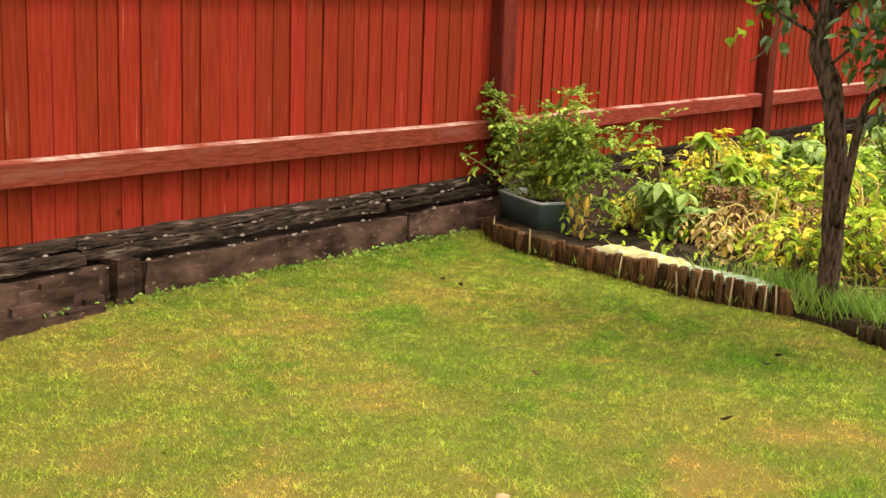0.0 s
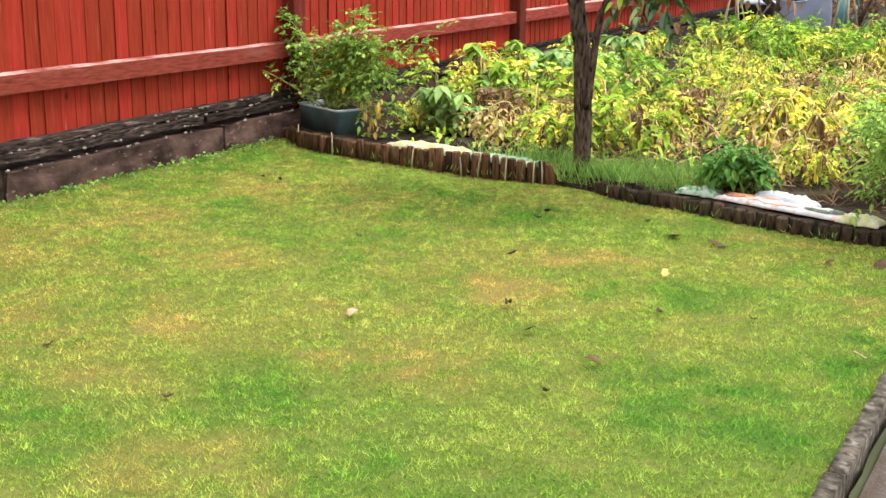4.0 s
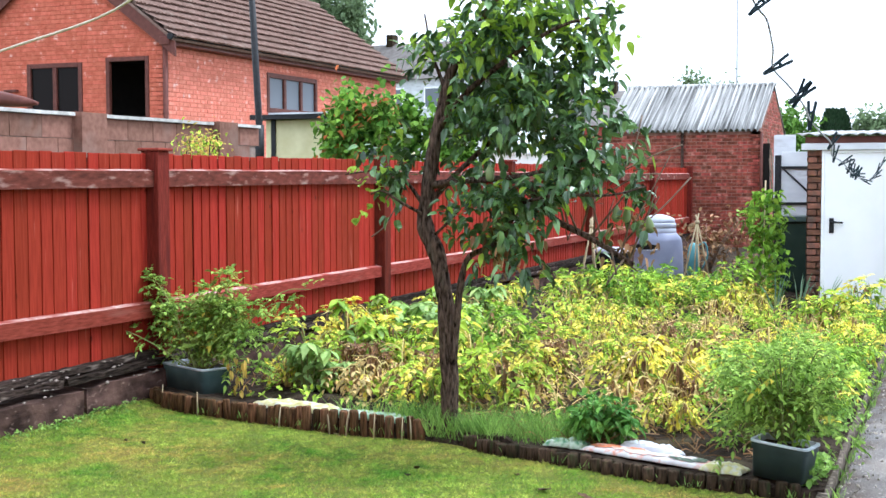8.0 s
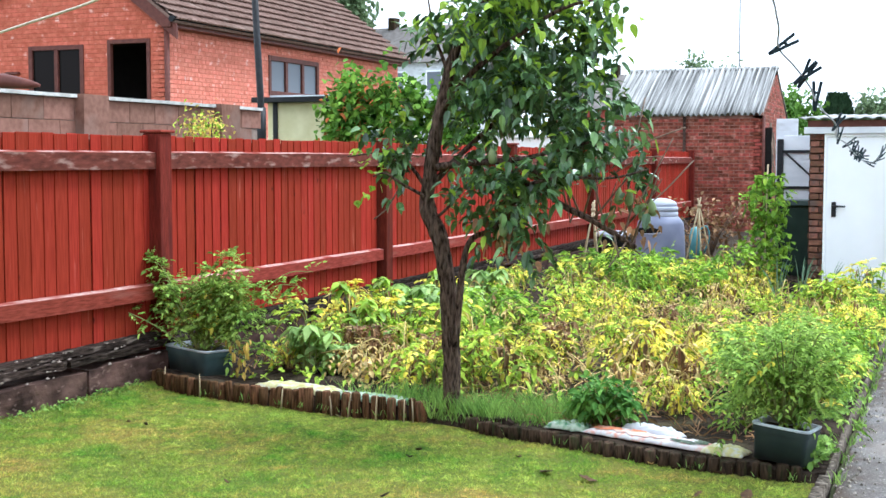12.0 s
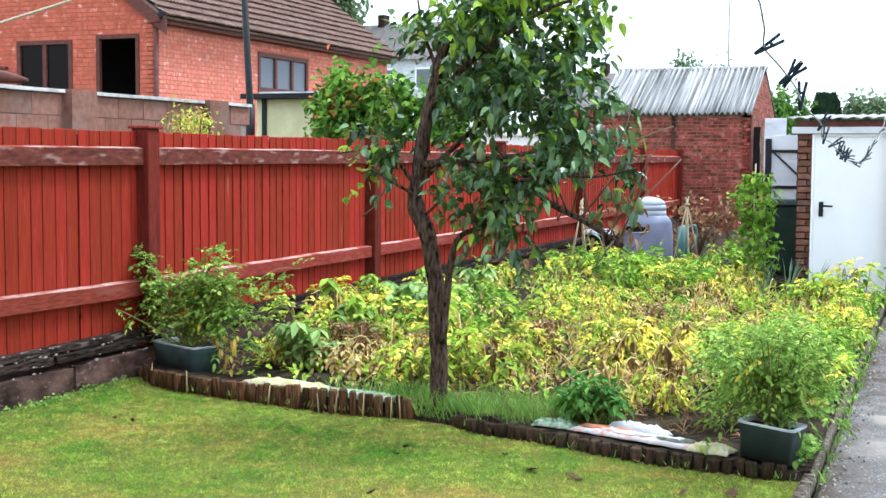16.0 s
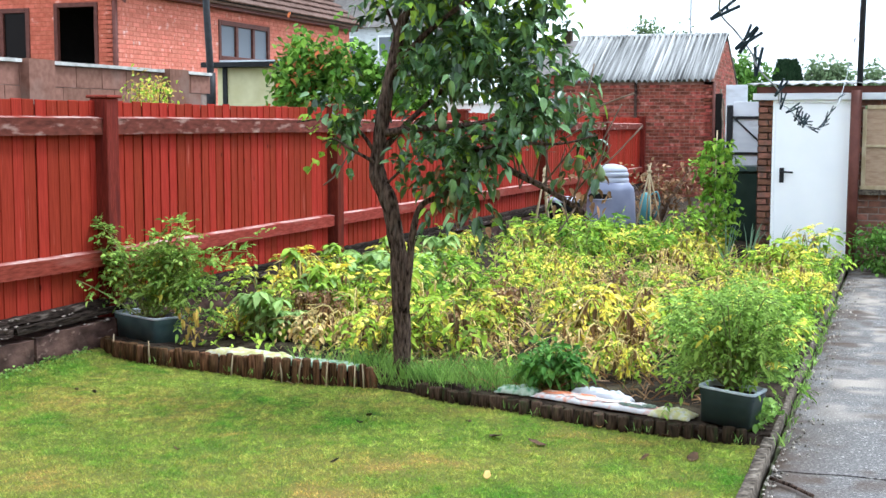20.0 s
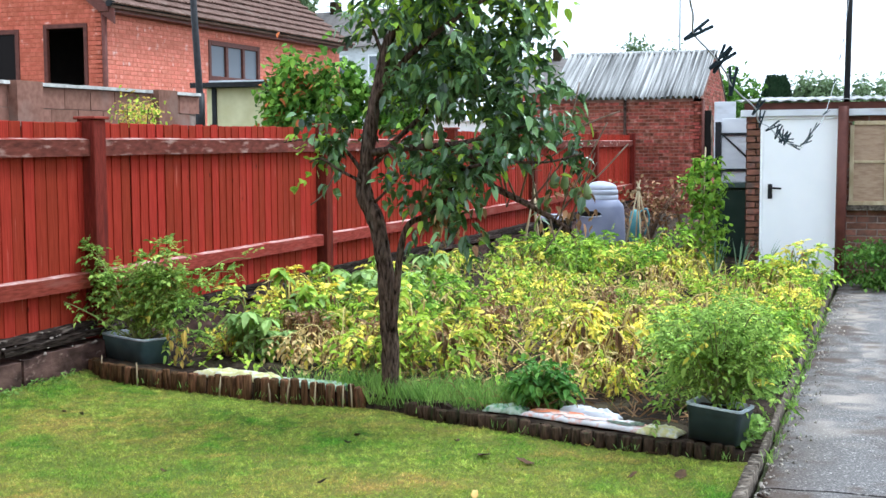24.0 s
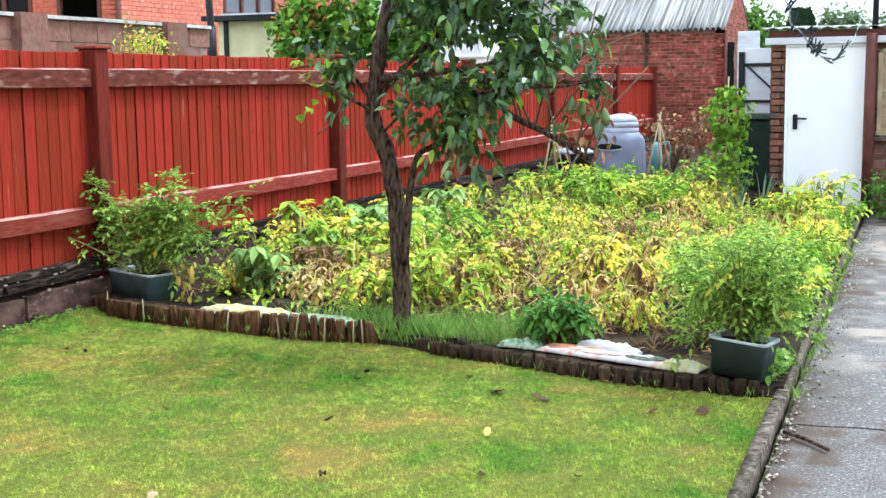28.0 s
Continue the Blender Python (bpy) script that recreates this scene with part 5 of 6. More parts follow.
def tomato(at, stems, label, seed, yellow=0.03, leaflet=(0.03, 0.05), nodes=4, spray=(0.10, 0.19)):
    """Stems from the foot to given tips (x, y, z from the foot, how leafy), each set with compound leaves."""
    R.seed(seed)
    th = thing("tomato_plant", label, "plant", at, group="tomato plants in tubs")
    green, pale = Leaves(), Leaves()
    sb = bmesh.new()
    for dx, dy, dz, leafy in stems:
        tip = Vector((dx, dy, dz))
        up = max(dz, 0.12)
        pts = smooth_line([(dx * 0.1, dy * 0.1, 0), (dx * 0.4, dy * 0.4, up * 0.55), (dx * 0.75, dy * 0.75, max(dz, 0.5 * up) * 0.92 + 0.02), tip], nodes)
        tube(pts, list(np.linspace(0.006, 0.0025, len(pts))), 5, sb)
        for i, p in enumerate(pts):
            t = i / (len(pts) - 1)
            if t < 0.22 or (p.y < -0.03 and p.z < 0.18 and abs(p.x) < 0.24):
                continue
            for _ in range(int(leafy * (1.6 if t > 0.85 else 1)) + (R.random() < leafy % 1)):
                d = any_way(0.25) + (tip.normalized() * 0.7 if t > 0.8 else Vector())
                (pale if R.random() < yellow else green).frond(p, d, R.uniform(*spray), R.uniform(*leaflet), 4, R.uniform(0.1, 0.6))
    part("haulm", sb, STEM_G, th, "green and straw stems")["kind"] = "stuff"
    green.make("leaves", LEAF_TOMATO, th)
    if pale.v:
        pale.make("yellow_leaves", LEAF_YELLOW, th, "yellowed lower leaves")
    R.seed(seed + 1)
    return th


def spread(n, seed, reach, tall, leafy=1.6):
    rr = random.Random(seed)
    return [(math.cos(t) * rr.uniform(0.3, 1) * reach, math.sin(t) * rr.uniform(0.3, 1) * reach, rr.uniform(0.5, 1.0) * tall, leafy) for t in [2 * math.pi * (k + rr.uniform(-0.3, 0.3)) / n for k in range(n)]]


# a sprawling plant: long bare shoots to the sides, two tall ones, dense in the middle
tomato((-5.06, 7.82, 0.22), [(-0.42, -0.06, 0.64, 1.6), (-0.36, 0.0, 0.50, 1.6), (0.10, 0.0, 0.58, 2.0), (0.32, -0.02, 0.62, 2.0), (0.22, 0.04, 0.66, 1.4), (-0.62, -0.38, 0.30, 0.9), (-0.50, 0.02, 0.12, 0.8),
                            (0.76, 0.05, 0.50, 0.8), (0.70, 0.0, 0.38, 1.2), (0.62, -0.02, 0.22, 1.6), (0.54, -0.08, 0.06, 1.6), (0.36, -0.10, 0.0, 1.0), (0.88, 0.05, 0.60, 0.3), (0.46, 0.0, 0.40, 1.8), (0.42, -0.05, 0.28, 1.8)]
       + [(a, abs(b) * 0.6 - 0.04, c, d) for a, b, c, d in spread(24, 3, 0.44, 0.46, 1.8)], "green sprawling tomato plant with long bare stems", 21, 0.03, (0.026, 0.044), 5, (0.08, 0.17))
hang = Leaves()
for k in range(34):
    hang.leaf((-4.62 + R.gauss(0, 0.05), 7.62 + R.gauss(0, 0.04), R.uniform(0.10, 0.36)), any_way(-1.0), R.uniform(0.03, 0.055), R.uniform(0.018, 0.03), 0.8)
o = hang.make("hanging_leaves", LEAF_GOLD, None, "", "stuff")
tagged(o, "withered golden leaves hanging beside the tub", "withered leaves")
tomato((-0.79, 6.55, 0.27), spread(24, 5, 0.33, 0.50) + [(0.03, 0.07, 0.52, 1.6), (0.2, 0.13, 0.28, 1.6), (-0.3, 0.1, 0.3, 1.6), (0.1, 0.3, 0.46, 1.6), (0.16, 0.3, 0.2, 1.6), (0.2, 0.0, 0.18, 1.8), (-0.22, 0.02, 0.16, 1.8), (0.24, 0.12, 0.12, 1.8), (0.1, -0.06, 0.2, 2.2), (-0.04, -0.05, 0.22, 2.2), (-0.32, 0.02, 0.06, 1.8), (-0.3, -0.02, -0.06, 1.5), (0.3, 0.1, 0.0, 1.5)], "bushy feathery green tomato plant", 23, 0.02, (0.02, 0.038), 4, (0.07, 0.15))
tomato((-1.05, 7.25, 0.08), spread(14, 8, 0.30, 0.58), "bushy feathery green tomato plant", 25, 0.02, (0.02, 0.038), 4, (0.07, 0.15))
tomato((-0.84, 7.5, 0.08), spread(14, 9, 0.24, 0.50), "bushy feathery green tomato plant", 27, 0.02, (0.02, 0.038), 4, (0.07, 0.15))
R.seed(99)

# ---- vegetable plants of the bed ----
KINDS = {  # label, stems, height, reach, leaflet, leaf materials, share of the second, of dead leaves
    "green": ("leafy green potato plant", 6, (0.24, 0.46), (0.10, 0.26), (0.04, 0.072), (LEAF_GREEN, LEAF_OLIVE), 0.4, 0.25),
    "olive": ("potato plant turning yellow-green", 6, (0.2, 0.42), (0.10, 0.28), (0.038, 0.07), (LEAF_OLIVE, LEAF_YELLOW), 0.3, 0.5),
    "yellow": ("yellowing potato plant with limp stems", 7, (0.1, 0.36), (0.12, 0.34), (0.032, 0.06), (LEAF_YELLOW, LEAF_OLIVE), 0.45, 0.7),
    "straw": ("collapsed withered straw-coloured potato plant", 9, (0.02, 0.2), (0.22, 0.5), (0.03, 0.055), (LEAF_STRAW, LEAF_YELLOW), 0.3, 0.9),
    "brown": ("upright dead brown potato haulm", 6, (0.26, 0.46), (0.05, 0.2), (0.03, 0.05), (LEAF_BROWN, LEAF_STRAW), 0.3, 1.3),
    "broad": ("young plant with broad pale green leaves", 6, (0.16, 0.40), (0.08, 0.22), (0.09, 0.135), (LEAF_PALE, LEAF_GREEN), 0.15, 0.05),
    "tall": ("tall plant with whorls of pale green leaves", 5, (0.34, 0.64), (0.06, 0.22), (0.08, 0.12), (LEAF_LIME, LEAF_PALE), 0.2, 0.6),
}


def potato(kind, seed):
    R.seed(seed)
    label, n, high, far, size, mats, share2, gone = KINDS[kind]
    th = thing("potato_plant", label, "plant", group="vegetable plants in the bed")
    main, other, dead, sb = Leaves(), Leaves(), Leaves(), bmesh.new()
    limp = kind in ("yellow", "straw")
    for k in range(n):
        t = 2 * math.pi * (k + R.uniform(-0.35, 0.35)) / n
        reach, h = R.uniform(*far), R.uniform(*high)
        out = Vector((math.cos(t), math.sin(t), 0))
        tip = out * reach + Vector((0, 0, h))
        mid = out * reach * 0.45 + Vector((0, 0, h * 0.75 + (R.uniform(0.05, 0.2) if limp else 0.03)))
        pts = smooth_line([out * 0.02 + Vector((0, 0, -0.03)), mid, tip], 4)
        tube(pts, list(np.linspace(0.0075, 0.004, len(pts))), 4, sb)
        for i, p in enumerate(pts[2:]):
            up = i / (len(pts) - 3)
            for _ in range(int(gone) + (R.random() < gone % 1)):
                if up < 0.8 or kind == "brown":
                    dead.leaf(p, any_way(-0.8), R.uniform(0.04, 0.09), R.uniform(0.018, 0.036), 0.9, 0.6)
            if kind in ("broad", "tall"):
                if up > 0.7 or R.random() < 0.3:
                    a0 = R.uniform(0, 6)
                    for q in range(5):
                        a = a0 + q * 1.257 + R.uniform(-0.2, 0.2)
                        ln = R.uniform(*size)
                        (other if R.random() < share2 else main).leaf(p, (math.cos(a), math.sin(a), R.uniform(-0.5, 0.5)), ln, ln * R.uniform(0.48, 0.62), R.uniform(0.5, 1.0), 0.1, R.uniform(-0.4, 0.4))
                continue
            if R.random() > {"straw": 0.45, "brown": 0.4, "yellow": 0.75}.get(kind, 0.4 + 0.6 * up):
                continue
            for _ in range(2 if up > 0.45 else 1):
                d = out * 0.5 + any_way(-0.4 if limp else 0.35)
                g = other if R.random() < share2 else main
                g.frond(p, d, R.uniform(0.09, 0.18), R.uniform(*size), 3, R.uniform(0.3, 1.1))
    part("haulm", sb, {"yellow": STEM_Y, "straw": STEM_Y, "brown": TWIG}.get(kind, STEM_G), th)["kind"] = "stuff"
    main.make("leaves", mats[0], th)
    if other.v:
        other.make("turning_leaves", mats[1], th)
    if dead.v:
        dead.make("dead_leaves", LEAF_BROWN, th, "shrivelled brown lower leaves")
    return th


VEG = {k: [potato(k, 300 + 10 * i + s) for s in range(3 if k not in ("broad", "tall", "brown") else 2)] for i, k in enumerate(KINDS)}
used_veg = set()
R.seed(5)


def plant(kind, x, y, s=1.0, z=0.06):
    src = next((o for o in VEG[kind] if o.name not in used_veg), None) or R.choice(VEG[kind])
    m = Matrix.Translation((x, y, z)) @ Euler((R.uniform(-0.12, 0.12), R.uniform(-0.12, 0.12), R.uniform(0, 6.28))).to_matrix().to_4x4()
    if src.name not in used_veg:
        used_veg.add(src.name)
        src.matrix_basis = m
        src.scale = (s, s, s)
        return
    o = copy_thing(src, m)
    o.scale = (s, s, s)


y = 7.7
while y < 15.4:
    x = -5.15
    while x < -0.6:
        px, py = x + R.uniform(-0.16, 0.16), y + R.uniform(-0.16, 0.16)
        x += 0.37
        if py < edge_y(px) + 0.45 or px < -4.95 or px > -0.74 or (px < -3.3 and py < 8.75) or (-2.2 < px and py < 7.5) or (px > -1.25 and py < 7.9) or (px > -2.0 and py > 14.0):
            continue
        mound = noise.noise(Vector((px * 1.5, py * 1.1, 4.0)))
        if mound < -0.12 or R.random() < 0.2:
            continue
        if px < -3.4 + (py - 8) * 0.1:
            w = (4, 4, 2, 2)
        elif 9.8 < py < 13.6 and -3.2 < px < -1.2:
            w = (1, 2, 5, 4)
        elif py > 13.6 or px > -1.3:
            w = (3, 4, 4, 2)
        else:
            w = (1, 4, 7, 2)
        kind = R.choices(["green", "olive", "yellow", "straw"], w)[0]
        plant(kind, px, py, max(0.45, R.uniform(0.62, 0.98) + 0.6 * mound) * (1.0 if kind != "straw" else 1.1) * (0.66 if 9.6 < py < 13.2 and px > -3.3 else 1.0))
    y += 0.38
for x, y, s in [(-4.25, 7.95, 1.0), (-4.12, 8.02, 0.8), (-4.4, 8.1, 0.75), (-4.55, 10.5, 1.15), (-4.35, 10.75, 1.2), (-4.2, 10.3, 1.0), (-4.4, 11.4, 1.1), (-4.6, 12.4, 1.1)]:
    plant("broad", x, y, s)
for x, y, s in [(-4.28, 8.68, 0.95), (-4.14, 8.72, 0.75), (-4.7, 10.2, 0.8), (-4.65, 11.2, 0.8)]:
    plant("tall", x, y, s)
for kind, x, y, s in [("straw", -3.82, 8.05, 1.0), ("straw", -3.75, 8.3, 1.0), ("yellow", -3.42, 8.25, 0.8), ("brown", -4.1, 8.45, 0.9), ("brown", -3.9, 8.3, 0.7), ("yellow", -4.55, 8.2, 0.6), ("olive", -3.2, 8.2, 0.9), ("straw", -3.45, 7.95, 0.9), ("brown", -3.5, 8.4, 0.8), ("olive", -3.9, 8.9, 1.0), ("straw", -4.3, 8.95, 0.9)]:
    plant(kind, x, y, s)
for k in range(11):
    plant(("green", "olive", "olive", "yellow")[k % 4], -0.80 + 0.05 * (k % 3), 8.0 + 0.55 * k, 0.55 + 0.12 * (k % 3))
for x, y, s in [(-2.73, 8.92, 0.95), (-2.6, 8.75, 0.7), (-3.0, 9.6, 0.75), (-2.2, 10.3, 0.75), (-1.9, 9.4, 0.7), (-2.9, 8.3, 0.7), (-1.45, 9.0, 0.6), (-3.35, 8.6, 0.6), (-1.6, 8.3, 0.5), (-4.25, 8.95, 0.8), (-2.4, 11.4, 0.6), (-1.5, 10.6, 0.6), (-3.4, 11.0, 0.7)]:
    plant("brown", x, y, s)

# withered haulm and straw lying between the plants
litter = Leaves()
for k in range(1000):
    x, y = R.uniform(-5.1, -0.75), 7.5 + 8 * R.random() ** 1.2
    if y < edge_y(x) + 0.3 or (x < -3.0 and y < 8.7 and R.random() < 0.75) or (x < -3.9 and y < 8.4):
        continue
    a = R.uniform(0, 6.28)
    litter.blade((x, y, 0.09), (x + 0.26 * math.cos(a), y + 0.26 * math.sin(a), R.uniform(0.06, 0.3)), R.uniform(0.005, 0.013), R.uniform(0, 0.5))
o = litter.make("straw_litter", LEAF_STRAW, None, "pale withered stems lying on the soil", "stuff")
tagged(o, "pale withered stems and leaves lying on the soil", "plant litter")
rot = Leaves()
for k in range(2200):
    x, y = R.uniform(-5.0, -0.8), 6.9 + 3.2 * R.random() ** 1.5
    if y < edge_y(x) + 0.2 or (x < -3.2 and y < 8.0) or (x > -1.9 and R.random() < 0.6):
        continue
    a = R.uniform(0, 6.28)
    rot.blade((x, y, 0.08), (x + 0.14 * math.cos(a), y + 0.14 * math.sin(a), R.uniform(0.06, 0.2)), R.uniform(0.005, 0.013), R.uniform(0, 0.6))
stalks = bmesh.new()  # bleached stalks that arch over between the plants
for k in range(28):
    x, y = R.uniform(-4.6, -0.85), 7.75 + 6.5 * R.random() ** 1.2
    if y < edge_y(x) + 0.6:
        continue
    a, ln, h = R.uniform(0, 6.28), R.uniform(0.18, 0.42), R.uniform(0.22, 0.42)
    way = Vector((math.cos(a), math.sin(a), 0))
    p = Vector((x, y, 0.06))
    tube(smooth_line([p, p + way * ln * 0.35 + Vector((0, 0, h)), p + way * ln * 0.8 + Vector((0, 0, h * 0.85)), p + way * ln + Vector((0, 0, h * 0.3))], 3), R.uniform(0.003, 0.006), 4, stalks)
o = part("bleached_stalks", stalks, STEM_Y)
o["kind"] = "stuff"
tagged(o, "bleached straw-coloured stalks arching between the plants", "plant litter")
tagged(rot.make("rotting_haulm", LEAF_BROWN, None, "", "stuff"), "dead brown haulm rotting on the soil", "plant litter")
weeds = Leaves()
for k in range(1700):
    x, y = R.uniform(-5.1, -0.72), 7.2 + 8.4 * R.random() ** 1.2
    if y < edge_y(x) + 0.25:
        continue
    q = Vector((x, y, R.uniform(0.08, 0.2)))
    for _ in range(2):
        weeds.leaf(q, any_way(0.4), R.uniform(0.03, 0.07), R.uniform(0.02, 0.04))
o = weeds.make("bed_weeds", LEAF_OLIVE, None, "", "stuff")
tagged(o, "small yellow-green weeds between the vegetables", "weeds")

# rough grass by the tree and along the edging
def tuft_patch(name, spots, material, label, tall):
    g = Leaves()
    for cx, cy, rx, ry, n in spots:
        for _ in range(n):
            a, r = R.uniform(0, 6.28), R.random() ** 0.5
            p = Vector((cx + rx * r * math.cos(a), cy + ry * r * math.sin(a), 0.03))
            h = tall * R.uniform(0.5, 1.1)
            g.blade(p, p + Vector((R.uniform(-0.7, 0.7) * h, R.uniform(-0.7, 0.7) * h, h)), R.uniform(0.003, 0.007), R.uniform(0, 0.3))
    o = g.make(name, material, None, "", "stuff")
    return tagged(o, label, "grass")


GRASS_T = leaf_mat("tall_grass", (0.15, 0.29, 0.05), (0.32, 0.48, 0.11), 0.45)
tuft_patch("long_grass", [(-2.3, 7.15, 0.4, 0.28, 1500), (-2.0, 7.05, 0.25, 0.2, 500), (-3.1, 7.3, 0.2, 0.15, 380), (-2.86, 7.12, 0.13, 0.1, 170), (-2.65, 7.1, 0.18, 0.12, 260), (-3.4, 7.25, 0.25, 0.08, 150)], GRASS_T, "long fresh green grass round the tree foot", 0.19)
tuft_patch("edge_grass", [(-0.69, 8 + k * 0.7, 0.05, 0.3, 60) for k in range(10)] + [(-0.52, 6.4 + k * 0.45, 0.03, 0.12, R.randrange(0, 34)) for k in range(14)], GRASS_T, "grassy weeds along the kerb", 0.06)
tuft_patch("edging_grass", [(-4.6 + 0.28 * k, edge_y(-4.6 + 0.28 * k) - 0.05, R.uniform(0.05, 0.2), 0.04, R.randrange(2, 16)) for k in range(15)], GRASS_T, "grass growing up against the log edging", 0.045)

# leafy green plant like celery behind the bags
cel = thing("celery_plant", "dark green leafy celery plant behind the sacks", "plant", (-1.88, 7.0, 0.05))
g, sb = Leaves(), bmesh.new()
for k in range(30):
    a = R.uniform(0, 6.28)
    top = Vector((math.cos(a) * R.uniform(0.05, 0.22), math.sin(a) * R.uniform(0.05, 0.2), R.uniform(0.15, 0.33)))
    tube([Vector((0, 0, 0)), top * 0.6 + Vector((0, 0, 0.04)), top], [0.008, 0.006, 0.004], 5, sb)
    for _ in range(6):
        g.frond(top * R.uniform(0.6, 1), any_way(0.2), R.uniform(0.05, 0.1), R.uniform(0.04, 0.065), 2, 0.4)
part("haulm", sb, STEM_G, cel)["kind"] = "stuff"
g.make("leaves", LEAF_CELERY, cel)

# ---- plastic compost sacks lying on the soil ----
def sack(at, rz, ln, wd, ht, material, label, seed):
    bm = bmesh.new()
    bmesh.ops.create_grid(bm, x_segments=44, y_segments=22, size=0.5)
    for v in bm.verts:
        u, w = v.co.x * 2, v.co.y * 2
        v.co = Vector((u * ln / 2 * (1 + 0.12 * noise.noise(Vector((0, w * 2, seed)))), w * wd / 2 * (1 + 0.3 * noise.noise(Vector((u * 3, 0, seed)))), sack_z(u, w, ht, seed)))
    ex = bmesh.ops.extrude_face_region(bm, geom=bm.faces[:])
    for v in ex["geom"]:
        if isinstance(v, bmesh.types.BMVert):
            v.co.z = -0.002
    bmesh.ops.recalc_face_normals(bm, faces=bm.faces)
    for f in bm.faces:
        f.smooth = True
    th = thing("plastic_sack", label, "sack", at, rz, "plastic compost sacks")
    th["size"] = (ln, wd, ht, seed)
    part("sack_body", bm, material, th)
    return th


def sack_z(u, w, ht, seed):
    e = max(0.0, 1 - abs(u) ** 5) * max(0.0, 1 - abs(w) ** 4)
    wr = noise.noise(Vector((u * 2.2, w * 2.2, seed))) * 0.3 + abs(noise.noise(Vector((u * 4, w * 3, seed + 4)))) * 0.3
    wr += 0.14 * abs(noise.noise(Vector((u * 9 + w * 3, w * 5, seed + 8))))
    return 0.004 + ht * e ** 0.6 * max(0.1, 0.7 + 1.5 * wr)


def print_panel(th, u0, w0, ru, rw, material, label):
    """A ragged printed area that lies on the sack's skin."""
    ln, wd, ht, seed = th["size"]
    bm = bmesh.new()
    rings = []
    for r in (0.0, 0.35, 0.7, 1.0):
        ring = []
        for k in range(18):
            a = 2 * math.pi * k / 18
            q = r * (1 + 0.35 * noise.noise(Vector((math.cos(a) * 1.5, math.sin(a) * 1.5, u0 * 7 + seed))))
            u, w = u0 + ru * q * math.cos(a), w0 + rw * q * math.sin(a)
            ring.append(bm.verts.new((u * ln / 2, w * wd / 2, sack_z(u, w, ht, seed) + 0.005)))
            if r == 0.0:
                break
        rings.append(ring)
    for k in range(18):
        bm.faces.new((rings[0][0], rings[1][k], rings[1][(k + 1) % 18]))
    for a, b in zip(rings[1:], rings[2:]):
        for k in range(18):
            bm.faces.new((a[k], b[k], b[(k + 1) % 18], a[(k + 1) % 18])).smooth = True
    part("print_panel", bm, material, th, label)


SACK_W = mat("white_sack_plastic", (0.46, 0.45, 0.44), (0.64, 0.63, 0.62), 9, 0.4, 0.3, rand=0.02, c3=(0.56, 0.27, 0.19), spot=0.56, spot_scale=26)
SACK_P = mat("pale_sack_plastic", (0.60, 0.62, 0.66), (0.74, 0.75, 0.78), 9, 0.35, 0.3)
SACK_Y = mat("yellow_sack_plastic", (0.42, 0.40, 0.12), (0.60, 0.57, 0.30), 22, 0.45, 0.3, rand=0.02, c3=(0.54, 0.54, 0.48), spot=0.56, spot_scale=24)
SACK_G = mat("white_green_sack_plastic", (0.20, 0.30, 0.16), (0.48, 0.51, 0.44), 22, 0.45, 0.3, rand=0.02, c3=(0.09, 0.22, 0.11), spot=0.54, spot_scale=24)
PRINT_O = mat("orange_print", (0.56, 0.15, 0.06), (0.70, 0.30, 0.16), 24, 0.45, 0.1, c3=(0.62, 0.58, 0.52), spot=0.62, spot_scale=30)
PRINT_P = mat("pink_print", (0.62, 0.34, 0.26), (0.66, 0.56, 0.50), 30, 0.45, 0.1, c3=(0.55, 0.16, 0.08), spot=0.66, spot_scale=30)
PRINT_G = mat("dark_green_print", (0.02, 0.035, 0.02), (0.07, 0.10, 0.05), 30, 0.45, 0.1, c3=(0.34, 0.36, 0.30), spot=0.7, spot_scale=30)
big = sack((-1.52, 6.71, 0.09), -19, 0.80, 0.15, 0.026, SACK_W, "crumpled white plastic sack with orange and green print", 1)
for u, w, ru, rw, m, words in ((-0.66, 0.0, 0.26, 0.7, PRINT_O, "orange printed panel"), (-0.42, -0.3, 0.12, 0.35, PRINT_P, "faded pink print"), (-0.1, -0.4, 0.2, 0.4, PRINT_P, "faded pink print"), (-0.2, 0.35, 0.13, 0.3, PRINT_O, "orange printed panel"), (0.18, -0.2, 0.1, 0.4, PRINT_P, "faded pink print"), (0.5, -0.25, 0.2, 0.5, PRINT_G, "dark green printed panel"), (0.75, 0.3, 0.12, 0.35, PRINT_G, "dark green printed panel")):
    print_panel(big, u, w, ru, rw, m, words)
sack((-1.54, 6.87, 0.095), -24, 0.38, 0.085, 0.036, SACK_P, "folded white plastic sheet on the soil", 2)
sack((-1.09, 6.56, 0.09), -14, 0.22, 0.15, 0.035, SACK_Y, "yellow end of a crumpled plastic sack", 3)
sack((-2.02, 6.86, 0.09), -10, 0.24, 0.15, 0.035, SACK_G, "green and white crumpled plastic bag", 4)
sack((-3.98, 7.31, 0.09), -8, 0.66, 0.18, 0.042, SACK_Y, "pale yellow plastic sack behind the edging", 5)
sack((-3.45, 7.20, 0.09), -6, 0.58, 0.17, 0.035, SACK_G, "white plastic sack with green print", 6)

# ---- compost bin, lidded tub, canes ----
comp = thing("compost_bin", "grey-blue plastic compost bin with a pale lid", "compost bin", (-3.72, 17.0, 0.05))
part("body", lathe([(0.338, 0), (0.335, 0.3), (0.325, 0.55), (0.312, 0.68), (0.30, 0.72), (0.262, 0.765), (0.245, 0.785), (0.235, 0.79)], 36), COMPOST, comp)
